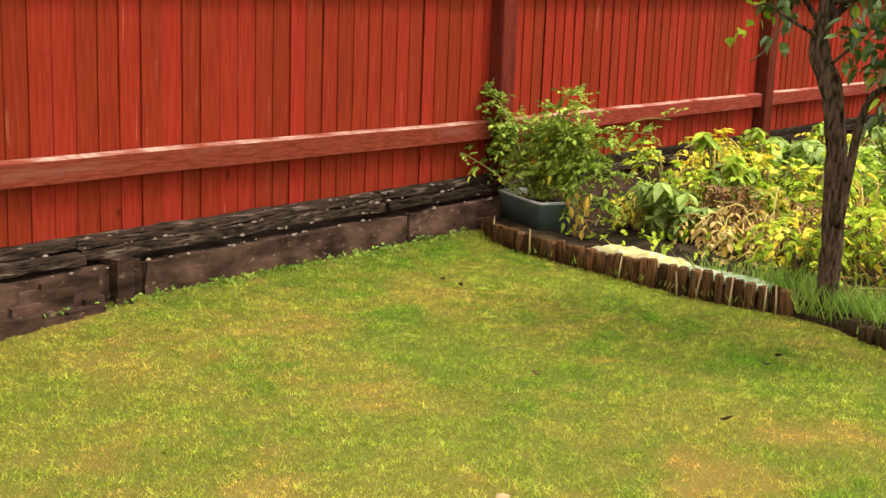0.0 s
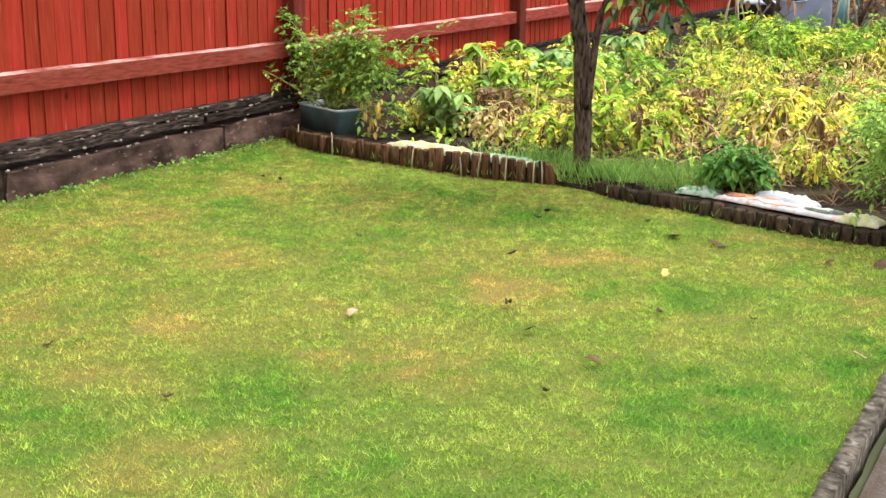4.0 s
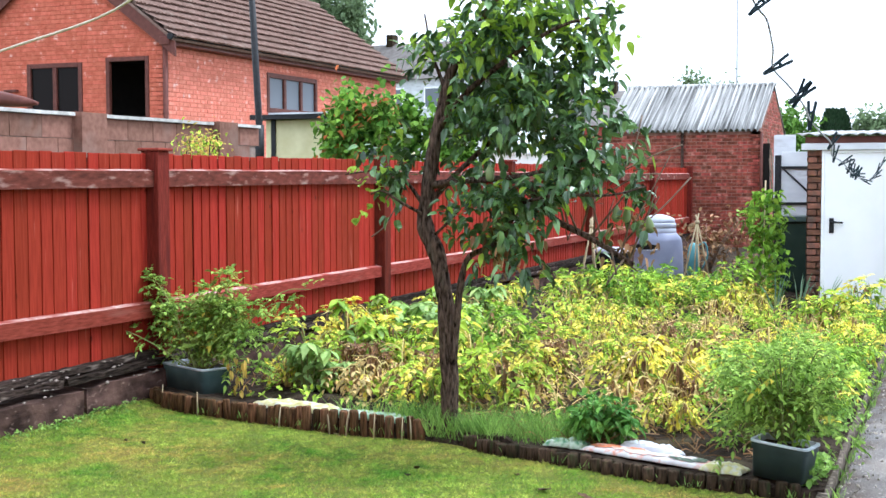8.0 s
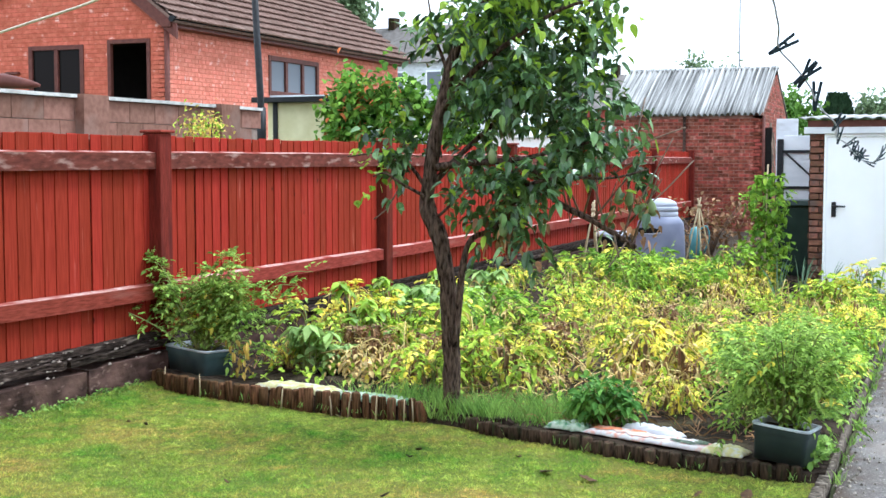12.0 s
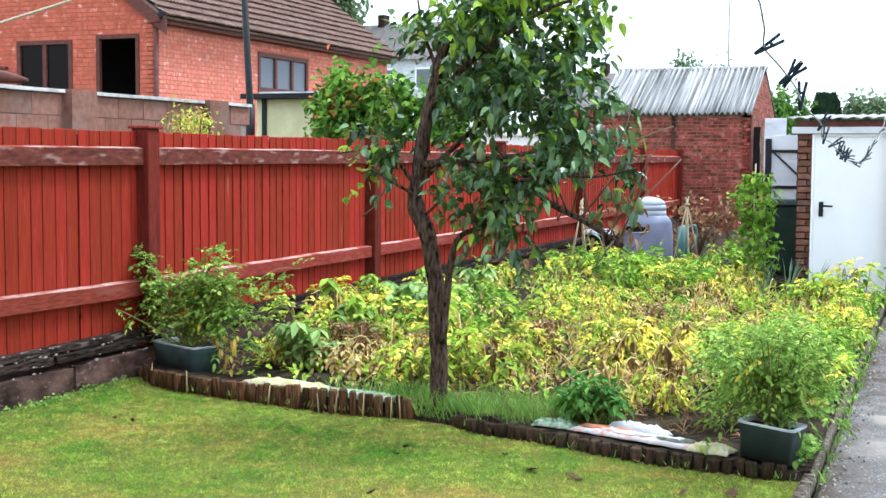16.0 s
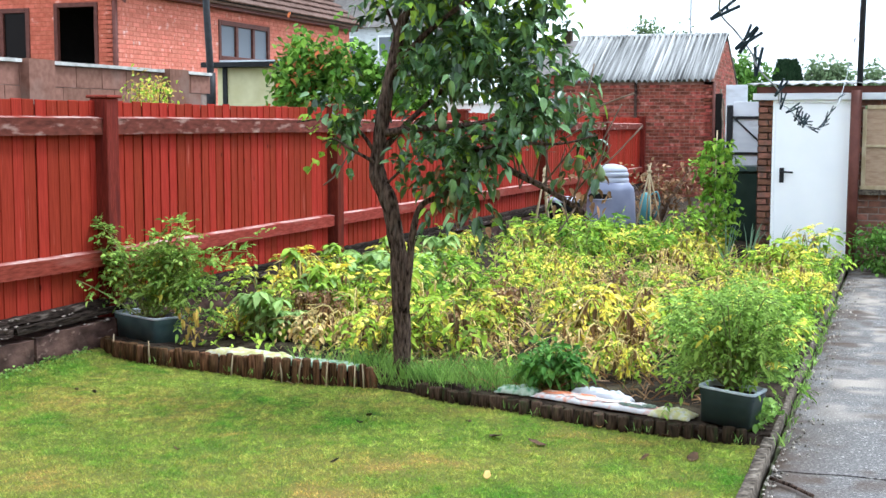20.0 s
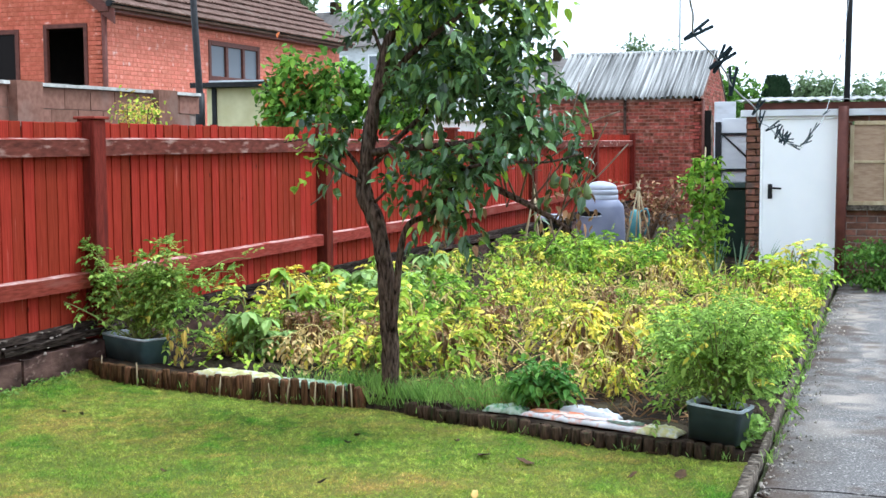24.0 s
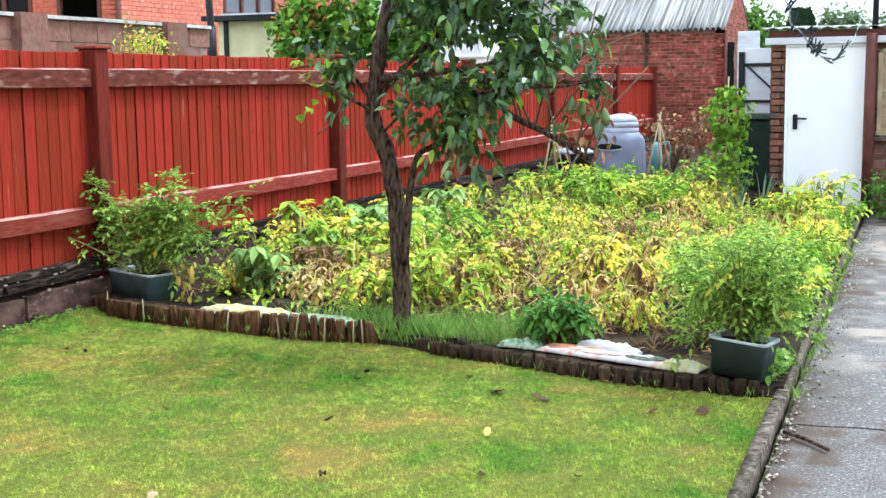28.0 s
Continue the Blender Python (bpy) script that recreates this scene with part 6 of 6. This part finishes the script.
part("collar", lathe([(0.232, 0.785), (0.236, 0.80), (0.236, 0.845), (0.228, 0.85), (0.228, 0.86), (0.236, 0.865), (0.234, 0.915), (0.222, 0.925)], 36), LID_M, comp, "pale ribbed neck ring")
part("lid", lathe([(0.212, 0.92), (0.218, 0.94), (0.218, 0.955), (0.20, 0.985), (0.14, 1.015), (0.05, 1.035), (0.01, 1.037)], 36), LID_M, comp, "pale shallow domed lid")
# the slot's inner shade, painted as a near-black strip on the closed body
hatch = bmesh.new()
vs = []
for k in range(17):
    a = radians(-112 + 4.6 * (k - 8))
    t = (k - 8) / 8
    h = 0.04 * math.sqrt(max(0.0, 1 - t * t))
    vs.append((hatch.verts.new((0.329 * math.cos(a), 0.329 * math.sin(a), 0.61 - h)), hatch.verts.new((0.322 * math.cos(a), 0.322 * math.sin(a), 0.61 + h))))
for a, b in zip(vs, vs[1:]):
    hatch.faces.new((a[0], b[0], b[1], a[1]))
o = part("hatch", hatch, DARK, comp, "near-black strip standing for the shaded slot in the body")
o.modifiers.new("thick", "SOLIDIFY").thickness = 0.02
part("slot_lip", tube([(0.333 * math.cos(radians(-112 + 4.6 * q)), 0.333 * math.sin(radians(-112 + 4.6 * q)), 0.565 + 0.018 * (q / 8) ** 2) for q in range(-8, 9)], 0.008, 6), LID_M, comp, "pale lower lip of the slot")
cad = thing("lidded_tub", "black plastic tub with a pale lid by the fence", "tub", (-4.75, 18.5, 0.05))
part("body", lathe([(0.22, 0), (0.27, 0.40), (0.275, 0.42)], 20), BLACK, cad)
part("lid", lathe([(0.285, 0.42), (0.285, 0.45), (0.2, 0.49), (0.05, 0.50)], 20), LID_M, cad)
teal = mat("teal_plastic", (0.10, 0.28, 0.30), (0.15, 0.36, 0.38), 6, 0.5, 0.1)
can = thing("watering_can", "teal plastic can behind the canes", "watering can", (-3.42, 17.9, 0.05))
part("body", lathe([(0.08, 0), (0.085, 0.45), (0.06, 0.58), (0.03, 0.61)], 16), teal, can)
part("handle", tube(smooth_line([(0.05, 0, 0.56), (0.16, 0, 0.62), (0.2, 0, 0.45), (0.13, 0, 0.25)], 4), 0.012, 6), teal, can)


def wigwam(at, h, n, label):
    th = thing("cane_wigwam", label, "cane support", at, group="bamboo cane wigwams")
    for k in range(n):
        a = 2 * math.pi * k / n + 0.4
        part("cane", tube([(0.22 * math.cos(a), 0.22 * math.sin(a), 0), (-0.02 * math.cos(a), -0.02 * math.sin(a), h * R.uniform(0.97, 1.05))], 0.011, 6), CANE, th)
    part("tie", lathe([(0.028, h * 0.9), (0.034, h * 0.92), (0.028, h * 0.94)], 8), CANE, th)
    return th


wigwam((-4.38, 16.0, 0.05), 0.98, 5, "bamboo canes tied into a wigwam")
wigwam((-3.05, 16.2, 0.05), 1.05, 4, "bamboo canes tied at the top beside the compost bin")

# ---- climbing bean, leeks, weeds at the garage, dead heap ----
bean = thing("climbing_bean", "tall leafy bean plant climbing a cane", "plant", (-2.1, 15.2, 0.05), group="")
part("cane", tube([(0, 0, 0), (0.03, 0, 1.5)], 0.01, 6), CANE, bean)
g, pale_g = Leaves(), Leaves()
for k in range(760):
    h = R.random() ** 0.8
    r = (0.17 + 0.16 * abs(math.sin(h * 5.5))) * R.random() ** 0.5 * (1 if h < 0.85 else 0.6)
    a = R.uniform(0, 6.28)
    (g if R.random() < 0.88 else pale_g).leaf((r * math.cos(a) + 0.04, r * math.sin(a), 0.12 + 1.25 * h), any_way(-0.1), R.uniform(0.055, 0.095), R.uniform(0.045, 0.07), 0.5)
g.make("leaves", LEAF_GREEN, bean)
pale_g.make("young_leaves", LEAF_LIME, bean)
for cx, n, base_y in ((-1.65, 9, 15.0), (-1.35, 8, 14.8), (-1.05, 8, 14.7), (-0.8, 8, 14.5), (-1.9, 6, 14.9), (-3.3, 7, 15.4), (-2.9, 7, 15.5), (-2.5, 6, 15.3)):
    leek = thing("leek", "blue-green leek with long arching leaves", "leek", (cx, base_y, 0.05), group="row of leeks")
    g = Leaves()
    for k in range(n):
        a, h = R.uniform(0, 6.28), R.uniform(0.28, 0.5)
        g.blade((0.02 * math.cos(a), 0.02 * math.sin(a), 0), (0.2 * math.cos(a), 0.2 * math.sin(a), h), R.uniform(0.016, 0.028), 0.35)
    g.make("leaves", LEAF_BLUE, leek)
    part("shank", tube([(0, 0, -0.02), (0, 0, 0.16)], 0.018, 8), STEM_G, leek)


def bush(name, at, size, n, leaf, material, label, category="shrub", stem=BARK, droop=0.3, limbs=6, second=None, share2=0.2, width=0.6):
    """A bush or small tree: limbs from the foot and leaves in uneven clumps."""
    th = thing(name, label, category, at)
    sx, sy, z0, z1 = size
    sb = bmesh.new()
    tips = []
    for k in range(limbs):
        c = Vector((R.uniform(-0.8, 0.8) * sx, R.uniform(-0.8, 0.8) * sy, z0 + (z1 - z0) * R.uniform(0.35, 0.95)))
        tube([(0, 0, -0.02), (c.x * 0.4, c.y * 0.4, c.z * 0.55), tuple(c)], [0.03 * z1 / 2 + 0.004, 0.015 * z1 / 2 + 0.003, 0.004], 5, sb)
        tips.append(c)
    part("branchwork", sb, stem, th)["kind"] = "stuff"
    a, b = Leaves(), Leaves()
    cl = [Vector((R.uniform(-0.75, 0.75) * sx, R.uniform(-0.75, 0.75) * sy, z0 + (z1 - z0) * R.uniform(0.15, 0.9))) for _ in range(max(6, limbs * 2))] + tips
    for k in range(n):
        c = R.choice(cl)
        p = c + Vector((R.gauss(0, 0.16) * sx, R.gauss(0, 0.16) * sy, R.gauss(0, 0.12) * (z1 - z0)))
        if p.z < 0.02:
            p.z = 0.05
        (b if second and R.random() < share2 else a).leaf(p, any_way(-0.1), leaf * R.uniform(0.7, 1.2), leaf * width * R.uniform(0.8, 1.2), droop)
    a.make("leaves", material, th)
    if b.v:
        b.make("other_leaves", second, th)
    return th


bush("low_shrub", (0.2, 14.6, 0), (0.7, 0.4, 0.0, 0.5), 2600, 0.055, LEAF_BEAN, "low green leafy weeds against the garage wall")
bush("dead_shrub", (-3.55, 19.6, 0), (0.8, 0.5, 0.1, 1.0), 480, 0.09, LEAF_BROWN, "heap of dead brown twigs and leaves", "dead shrub", TWIG, limbs=14)
ORANGE = leaf_mat("orange_flower", (0.62, 0.16, 0.05), (0.72, 0.26, 0.10), 0.2)
b1 = bush("runner_beans", (-7.4, 15.35, 0), (0.62, 0.4, 1.3, 2.72), 3300, 0.10, LEAF_RUNNER, "tall runner beans with orange flowers behind the fence", "plant", STEM_G, width=0.8, limbs=9, second=ORANGE, share2=0.1)
b2 = bush("runner_beans", (-6.55, 15.9, 0), (0.72, 0.4, 1.3, 2.56), 2300, 0.105, LEAF_RUNNER, "tall leafy green runner beans behind the fence", "plant", STEM_G, width=0.8, limbs=8)
bush("golden_shrub", (-6.3, 9.75, 0), (0.30, 0.45, 1.45, 2.0), 1000, 0.038, LEAF_GOLD, "golden-leaved shrub just behind the fence", second=LEAF_OLIVE, share2=0.45, limbs=9)
# far trees
bush("tree", (-31.5, 60, 0), (3.0, 2.5, 5.5, 13.5), 9000, 0.36, LEAF_FAR, "tall green tree behind the houses", "tree", limbs=12)
bush("tree", (-11.1, 62, 0), (1.6, 1.4, 2.0, 6.0), 9000, 0.24, LEAF_FAR, "round green tree beyond the outhouse", "tree", limbs=10)
bush("tree", (-3.2, 60, 0), (1.5, 1.2, 1.5, 4.3), 5000, 0.22, LEAF_FAR, "distant round green tree", "tree", limbs=8)
bush("tree", (-1.2, 66, 0), (0.9, 0.9, 1.5, 4.6), 3000, 0.22, LEAF_FAR, "distant slim green tree", "tree", limbs=8)
bush("hedge_tree", (-4.55, 36, 0), (1.0, 1.2, 0.6, 3.1), 7000, 0.18, LEAF_BEAN, "overgrown olive green hedge beside the outhouse", "hedge", limbs=10)
con = thing("conifer", "dark columnar conifer beyond the garage", "tree", (-5.1, 60, 0))
g = Leaves()
for k in range(3600):
    h = R.random()
    r = 0.75 * (1 - 0.5 * h ** 5) * R.uniform(0.75, 1)
    a = R.uniform(0, 6.28)
    g.leaf((r * math.cos(a), r * math.sin(a), 4.4 * h), (math.cos(a) * 0.4, math.sin(a) * 0.4, 1), 0.3, 0.12, 0)
CONIFER = leaf_mat("conifer_leaf", (0.02, 0.045, 0.02), (0.035, 0.065, 0.03), 0.3)
part("trunk", tube([(0, 0, 0), (0, 0, 4)], [0.12, 0.03], 6), BARK, con)
g.make("crown", CONIFER, con)

# ---- far houses and mast ----
def far_house(at, rz, w, d, eave, ridge, wall, label, chimneys=()):
    th = thing("terraced_house", label, "house", at, rz)
    part("wall", box(-w / 2, w / 2, 0, d, 0, eave), wall, th)
    bm = bmesh.new()
    v = [bm.verts.new(p) for p in ((-w / 2 - 0.3, -0.3, eave - 0.1), (w / 2 + 0.3, -0.3, eave - 0.1), (w / 2 + 0.3, d / 2, ridge), (-w / 2 - 0.3, d / 2, ridge), (-w / 2 - 0.3, d + 0.3, eave - 0.1), (w / 2 + 0.3, d + 0.3, eave - 0.1))]
    for f in ((0, 1, 2, 3), (3, 2, 5, 4), (0, 3, 4), (1, 5, 2), (0, 4, 5, 1)):
        bm.faces.new([v[i] for i in f])
    bmesh.ops.recalc_face_normals(bm, faces=bm.faces)
    roof = part("roof", bm, SLATE, th, "grey slate roof")
    for cx in chimneys:
        c = part("chimney", box(cx - 0.2, cx + 0.2, d / 2 - 0.3, d / 2 + 0.3, ridge - 0.6, ridge + 0.5, 0.02), LOG_DARK, roof)
    for k in range(int(w / 2.2)):
        x = -w / 2 + 1.1 + 2.2 * k
        wn_ = part("window", box(x - 0.5, x + 0.5, -0.05, 0.02, eave - 1.6, eave - 0.5, 0.01), WHITE, th, "white framed window")
        part("pane", box(x - 0.4, x + 0.4, -0.07, -0.052, eave - 1.5, eave - 0.6), GLASS_PALE, wn_)
    return th


far_house((-27.7, 60, 0), -8, 9.0, 7, 6.6, 8.75, WHITE_DIRTY, "distant white terraced houses with grey roofs and chimneys", (-3.1, -1.4))
far_house((-16.0, 62, 0), 0, 6.0, 6, 4.2, 6.0, BRICK_R, "distant brick house with a dark roof", (-0.6,))
wb = thing("white_hut", "plain white garden hut beyond the fence", "hut", (-13.0, 40, 0))
part("wall", box(-1.4, 1.4, 0, 2, 0, 2.3, 0.02), WHITE, wb)
part("roof", box(-1.5, 1.5, -0.1, 2.1, 2.3, 2.42, 0.03), WHITE, wb)
mast = thing("aerial_mast", "thin grey aerial mast beyond the outhouse", "mast", (-9.5, 60, 0))
part("shaft", tube([(0, 0, 0), (0, 0, 12)], 0.045, 6), METAL, mast)

# ---- clothes line with pegs, and the rope ----
cline = thing("washing_line", "thin grey clothes line hung with dark pegs", "clothes line", (0, 0, 0))
LINE = [(-0.9, -3.0, 3.4), (-0.45, 1.2, 2.3), (-0.36, 2.2, 1.955), (-0.342, 2.3, 1.906), (-0.328, 2.32, 1.885), (-0.323, 2.35, 1.85), (-0.327, 2.40, 1.837), (-0.333, 2.45, 1.81), (-0.313, 2.50, 1.783), (-0.296, 2.52, 1.76), (-0.283, 2.55, 1.738), (-0.282, 2.60, 1.721), (-0.287, 2.85, 1.705), (-0.288, 3.15, 1.686),
        (-0.311, 3.45, 1.66), (-0.311, 3.75, 1.648), (-0.32, 4.3, 1.615), (-0.311, 5.0, 1.579), (-0.323, 5.6, 1.612), (-0.336, 6.3, 1.661), (-0.341, 7.2, 1.723), (-0.38, 9.0, 1.93), (-0.425, 11.0, 2.197), (-0.455, 13.0, 2.622), (-0.47, 15.3, 3.5)]
part("line", tube(smooth_line(LINE, 4), 0.002, 5), METAL, cline)
PEGM = bmesh.new()
for s in (-1, 1):
    b_ = box(-0.0035, 0.0035, -0.005, 0.005, -0.045, 0.035, 0.0012)
    tmp = bpy.data.meshes.new("tmp")
    for v in b_.verts:
        v.co = pose(0.006 * s, 0, 0, 0, 7 * s, 0) @ v.co
    b_.to_mesh(tmp)
    PEGM.from_mesh(tmp)
    b_.free()
tube([(-0.008, 0, 0.004), (0.008, 0, 0.004)], 0.004, 6, PEGM)
PEG_B = mat("dark_blue_peg", (0.012, 0.026, 0.032), (0.022, 0.042, 0.05), 10, 0.5, 0)
PEGS = [(3, 0.0, 45), (7, 0.0, 57), (9, 0.0, 50), (9, 0.1, 28), (11, 0.1, 4), (13, 0.1, 35), (14, 0.2, 10), (15, 0.1, 60), (15, 0.6, 20), (16, 0.0, 0), (16, 0.03, 45), (16, 0.06, -45), (16, 0.1, 95), (16, 0.2, 20), (16, 0.6, 110), (17, 0.6, 60), (18, 0.0, 40), (18, 0.4, 25), (19, 0.1, 30), (20, 0.2, 50), (21, 0.4, 20), (22, 0.3, 15), (22, 0.8, 25), (23, 0.3, 20)]
first = None
for k, t, a in PEGS:
    m = Matrix.Translation(Vector(LINE[k]).lerp(Vector(LINE[k + 1]), t)) @ pose(0, 0, 0, R.uniform(-15, 15), a, R.uniform(-30, 30)) @ Matrix.Translation((0, 0, 0.012)) @ Matrix.Diagonal((*[0.74 if k < 13 else 0.6] * 3, 1))
    if first is None:
        first = part("clothes_peg", PEGM, PEG_B, cline, "dark blue plastic peg")
        first.matrix_basis = m
    else:
        share("clothes_peg", first.data, cline, m)["label"] = "dark blue plastic peg"
rope = thing("rope", "pale cream rope stretched over the lawn", "rope", (0, 0, 0))
part("strand", tube(smooth_line([(-5.4, 4.0, 1.79), (-4.4, 4.0, 1.90), (-3.49, 4.0, 2.10), (-2.87, 4.0, 2.27), (-2.2, 3.4, 2.5), (-1.2, 0.0, 3.0), (-0.7, -3.0, 3.4)], 6), 0.0055, 6), ROPE, rope)

# neighbour's folded parasol above the coping of the block wall
airer = thing("folded_parasol", "red folded garden parasol behind the block wall", "parasol", (-11.0, 13.0, 0))
part("fabric", tube([(-0.75, 0, 2.56), (-0.3, 0, 2.60), (0.1, 0, 2.55), (0.27, 0, 2.53)], [0.07, 0.10, 0.06, 0.02], 8), BROWN, airer)
part("pole", tube([(-0.7, 0, 0), (-0.7, 0, 2.55)], 0.02, 6), METAL, airer)

# ---- lawn grass, weeds at the wall foot, fallen leaves ----
def blades(n, x0, x1, y0, y1, h0, h1, w):
    x, y = NR.uniform(x0, x1, n), NR.uniform(y0, y1, n)
    lim = np.interp(x, [p[0] for p in EDGE], [p[1] for p in EDGE]) - 0.02
    keep = y < lim
    x, y = x[keep], y[keep]
    dr = dryness(x, y)
    keep = NR.random(len(x)) > dr * 0.12
    x, y, dr = x[keep], y[keep], dr[keep]
    n = len(x)
    tf_, lu = tuft(x, y), lush_shade_at(x, y)
    h = NR.uniform(h0, h1, n) * (1 - 0.2 * dr) * (0.5 + 1.0 * tf_) * (1 + 0.25 * lu)
    a, lean = NR.uniform(0, 6.283, n), NR.uniform(0.3, 1.7, n)
    b = NR.uniform(0, 6.283, n)
    wx, wy = np.cos(b) * w / 2, np.sin(b) * w / 2
    z = lawn_z(x, y) - 0.003
    tip = np.stack([x + np.cos(a) * lean * h, y + np.sin(a) * lean * h, z + h], 1)
    v = np.empty((n, 3, 3))
    v[:, 0] = np.stack([x - wx, y - wy, z], 1)
    v[:, 1] = np.stack([x + wx, y + wy, z], 1)
    v[:, 2] = tip
    straw = np.where(NR.random(n) < 0.07, NR.uniform(0.3, 0.8, n) * (1 - lu), 0)
    return v.reshape(-1, 3), np.repeat(np.stack([np.clip(np.maximum(dr * NR.uniform(0.0, 1.9, n), straw), 0, 1), lu, tf_]), 3, axis=1)


va, da = blades(680000, -5.45, -0.62, 1.7, 7.7, 0.006, 0.016, 0.0038)
vb, db = blades(26000, -5.45, -0.62, 1.7, 7.7, 0.012, 0.022, 0.0034)
va, da = np.concatenate([va, vb]), np.concatenate([da, db], axis=1)
me = bpy.data.meshes.new("lawn_grass")
nt = len(va) // 3
me.vertices.add(len(va))
me.vertices.foreach_set("co", va.ravel())
me.loops.add(len(va))
me.loops.foreach_set("vertex_index", np.arange(len(va)))
me.polygons.add(nt)
me.polygons.foreach_set("loop_start", np.arange(nt) * 3)
me.update()
me.materials.append(BLADE)
for field, values in zip(("dry", "lush_shade", "tone"), da):
    set_field(me, field, values)
tagged(new("lawn_grass", me), "short mown grass, green with straw-coloured patches", "grass", kind="stuff")

clover = Leaves()
for k in range(3200):
    y = R.uniform(3.9, 7.4)
    thick = 0.02 + 0.11 * max(0.0, noise.noise(Vector((0, y * 1.9, 0))) + 0.1)
    if R.random() > 4 * thick:
        continue
    p = Vector((-5.32 + abs(R.gauss(0, thick)), y, R.uniform(0.01, 0.06)))
    for _ in range(2):
        clover.leaf(p, any_way(0.3), R.uniform(0.014, 0.026), R.uniform(0.012, 0.02))
for k in range(1100):  # leafy weeds that hang over the kerb
    y = 6.5 + 8.5 * R.random() ** 1.3
    if noise.noise(Vector((3.0, y * 1.7, 0))) < -0.05:
        continue
    p = Vector((-0.68 + R.gauss(0, 0.05), y, R.uniform(0.03, 0.13)))
    for _ in range(3):
        clover.leaf(p + ball(0.03), any_way(0.3), R.uniform(0.025, 0.055), R.uniform(0.018, 0.032))
tagged(clover.make("wall_weeds", GRASS_T, None, "", "stuff"), "small round-leaved weeds along the footing and the kerb", "weeds")

FALLEN = [(-2.15, 4.61, 0.10, "d"), (-2.64, 4.18, 0.10, "p"), (-1.93, 4.34, 0.08, "b"), (-0.74, 4.64, 0.08, "p"), (-1.58, 4.11, 0.10, "b"), (-1.61, 3.76, 0.06, "d"), (-2.49, 5.38, 0.07, "d"), (-1.92, 6.11, 0.15, "b"), (-1.68, 6.04, 0.15, "b"), (-1.73, 5.38, 0.09, "y"), (-2.16, 6.38, 0.06, "b"), (-1.21, 4.92, 0.05, "b"), (-0.9, 6.02, 0.14, "b"), (-1.12, 5.94, 0.08, "b"), (-1.1, 6.39, 0.09, "b"), (-1.47, 6.5, 0.06, "y"), (-2.7, 6.16, 0.06, "d"), (-2.71, 6.31, 0.08, "b"), (-3.32, 5.33, 0.05, "b"), (-4.48, 6.3, 0.08, "d"), (-4.65, 6.36, 0.06, "b"), (-3.51, 6.94, 0.08, "p"), (-3.42, 3.3, 0.07, "b"), (-2.69, 3.1, 0.06, "b"), (-1.57, 4.83, 0.06, "b")]
DRYLEAF = {"b": mat("brown_dead_leaf", (0.032, 0.019, 0.010), (0.125, 0.07, 0.032), 30, 0.8, 0.3, rand=0.3), "d": mat("dark_dead_leaf", (0.016, 0.011, 0.008), (0.07, 0.045, 0.030), 20, 0.7, 0.3), "p": mat("pale_dead_leaf", (0.27, 0.20, 0.10), (0.42, 0.34, 0.20), 12, 0.7, 0.2), "y": mat("orange_dead_leaf", (0.50, 0.30, 0.08), (0.62, 0.42, 0.14), 12, 0.7, 0.2)}
WORDS = {"b": "curled brown dead leaf on the lawn", "d": "dark rolled dead leaf on the lawn", "p": "pale cream dead leaf on the lawn", "y": "orange-yellow fallen leaf on the lawn"}
for x, y, s, k in FALLEN:
    s *= 0.64
    bm = bmesh.new()
    rows = []
    for i in range(7):
        t = i / 6
        w = s * R.uniform(0.2, 0.34) * math.sin(math.pi * (0.06 + 0.9 * t)) ** 0.8
        curl = R.uniform(0.8, 1.4) if k != "d" else 2.1
        rows.append([bm.verts.new((s * (t - 0.5), w * math.sin(curl * q) / curl * 1.4, 0.028 + 0.012 * math.sin(3 * t + s * 90) + w * (1 - math.cos(curl * q)) * 0.42)) for q in (-1, -0.5, 0, 0.5, 1)])
    for a, b in zip(rows, rows[1:]):
        for q in range(4):
            bm.faces.new((a[q], b[q], b[q + 1], a[q + 1])).smooth = True
    low = min(v.co.z for v in bm.verts)
    for v in bm.verts:
        v.co.z += 0.012 - low
    o = part("fallen_leaf", bm, DRYLEAF[k])
    o.matrix_basis = pose(x, y, 0, 0, 0, R.uniform(0, 360))
    o.modifiers.new("thick", "SOLIDIFY").thickness = 0.0015
    tagged(o, WORDS[k], "fallen leaf", "fallen leaves on the lawn")
twig = thing("stick", "short dark stick lying on the path", "stick", (-0.42, 5.7, 0.012))
part("twig", tube([(-0.1, 0.11, 0), (0, 0, 0.004), (0.1, -0.12, 0)], 0.009, 6), BARK, twig)
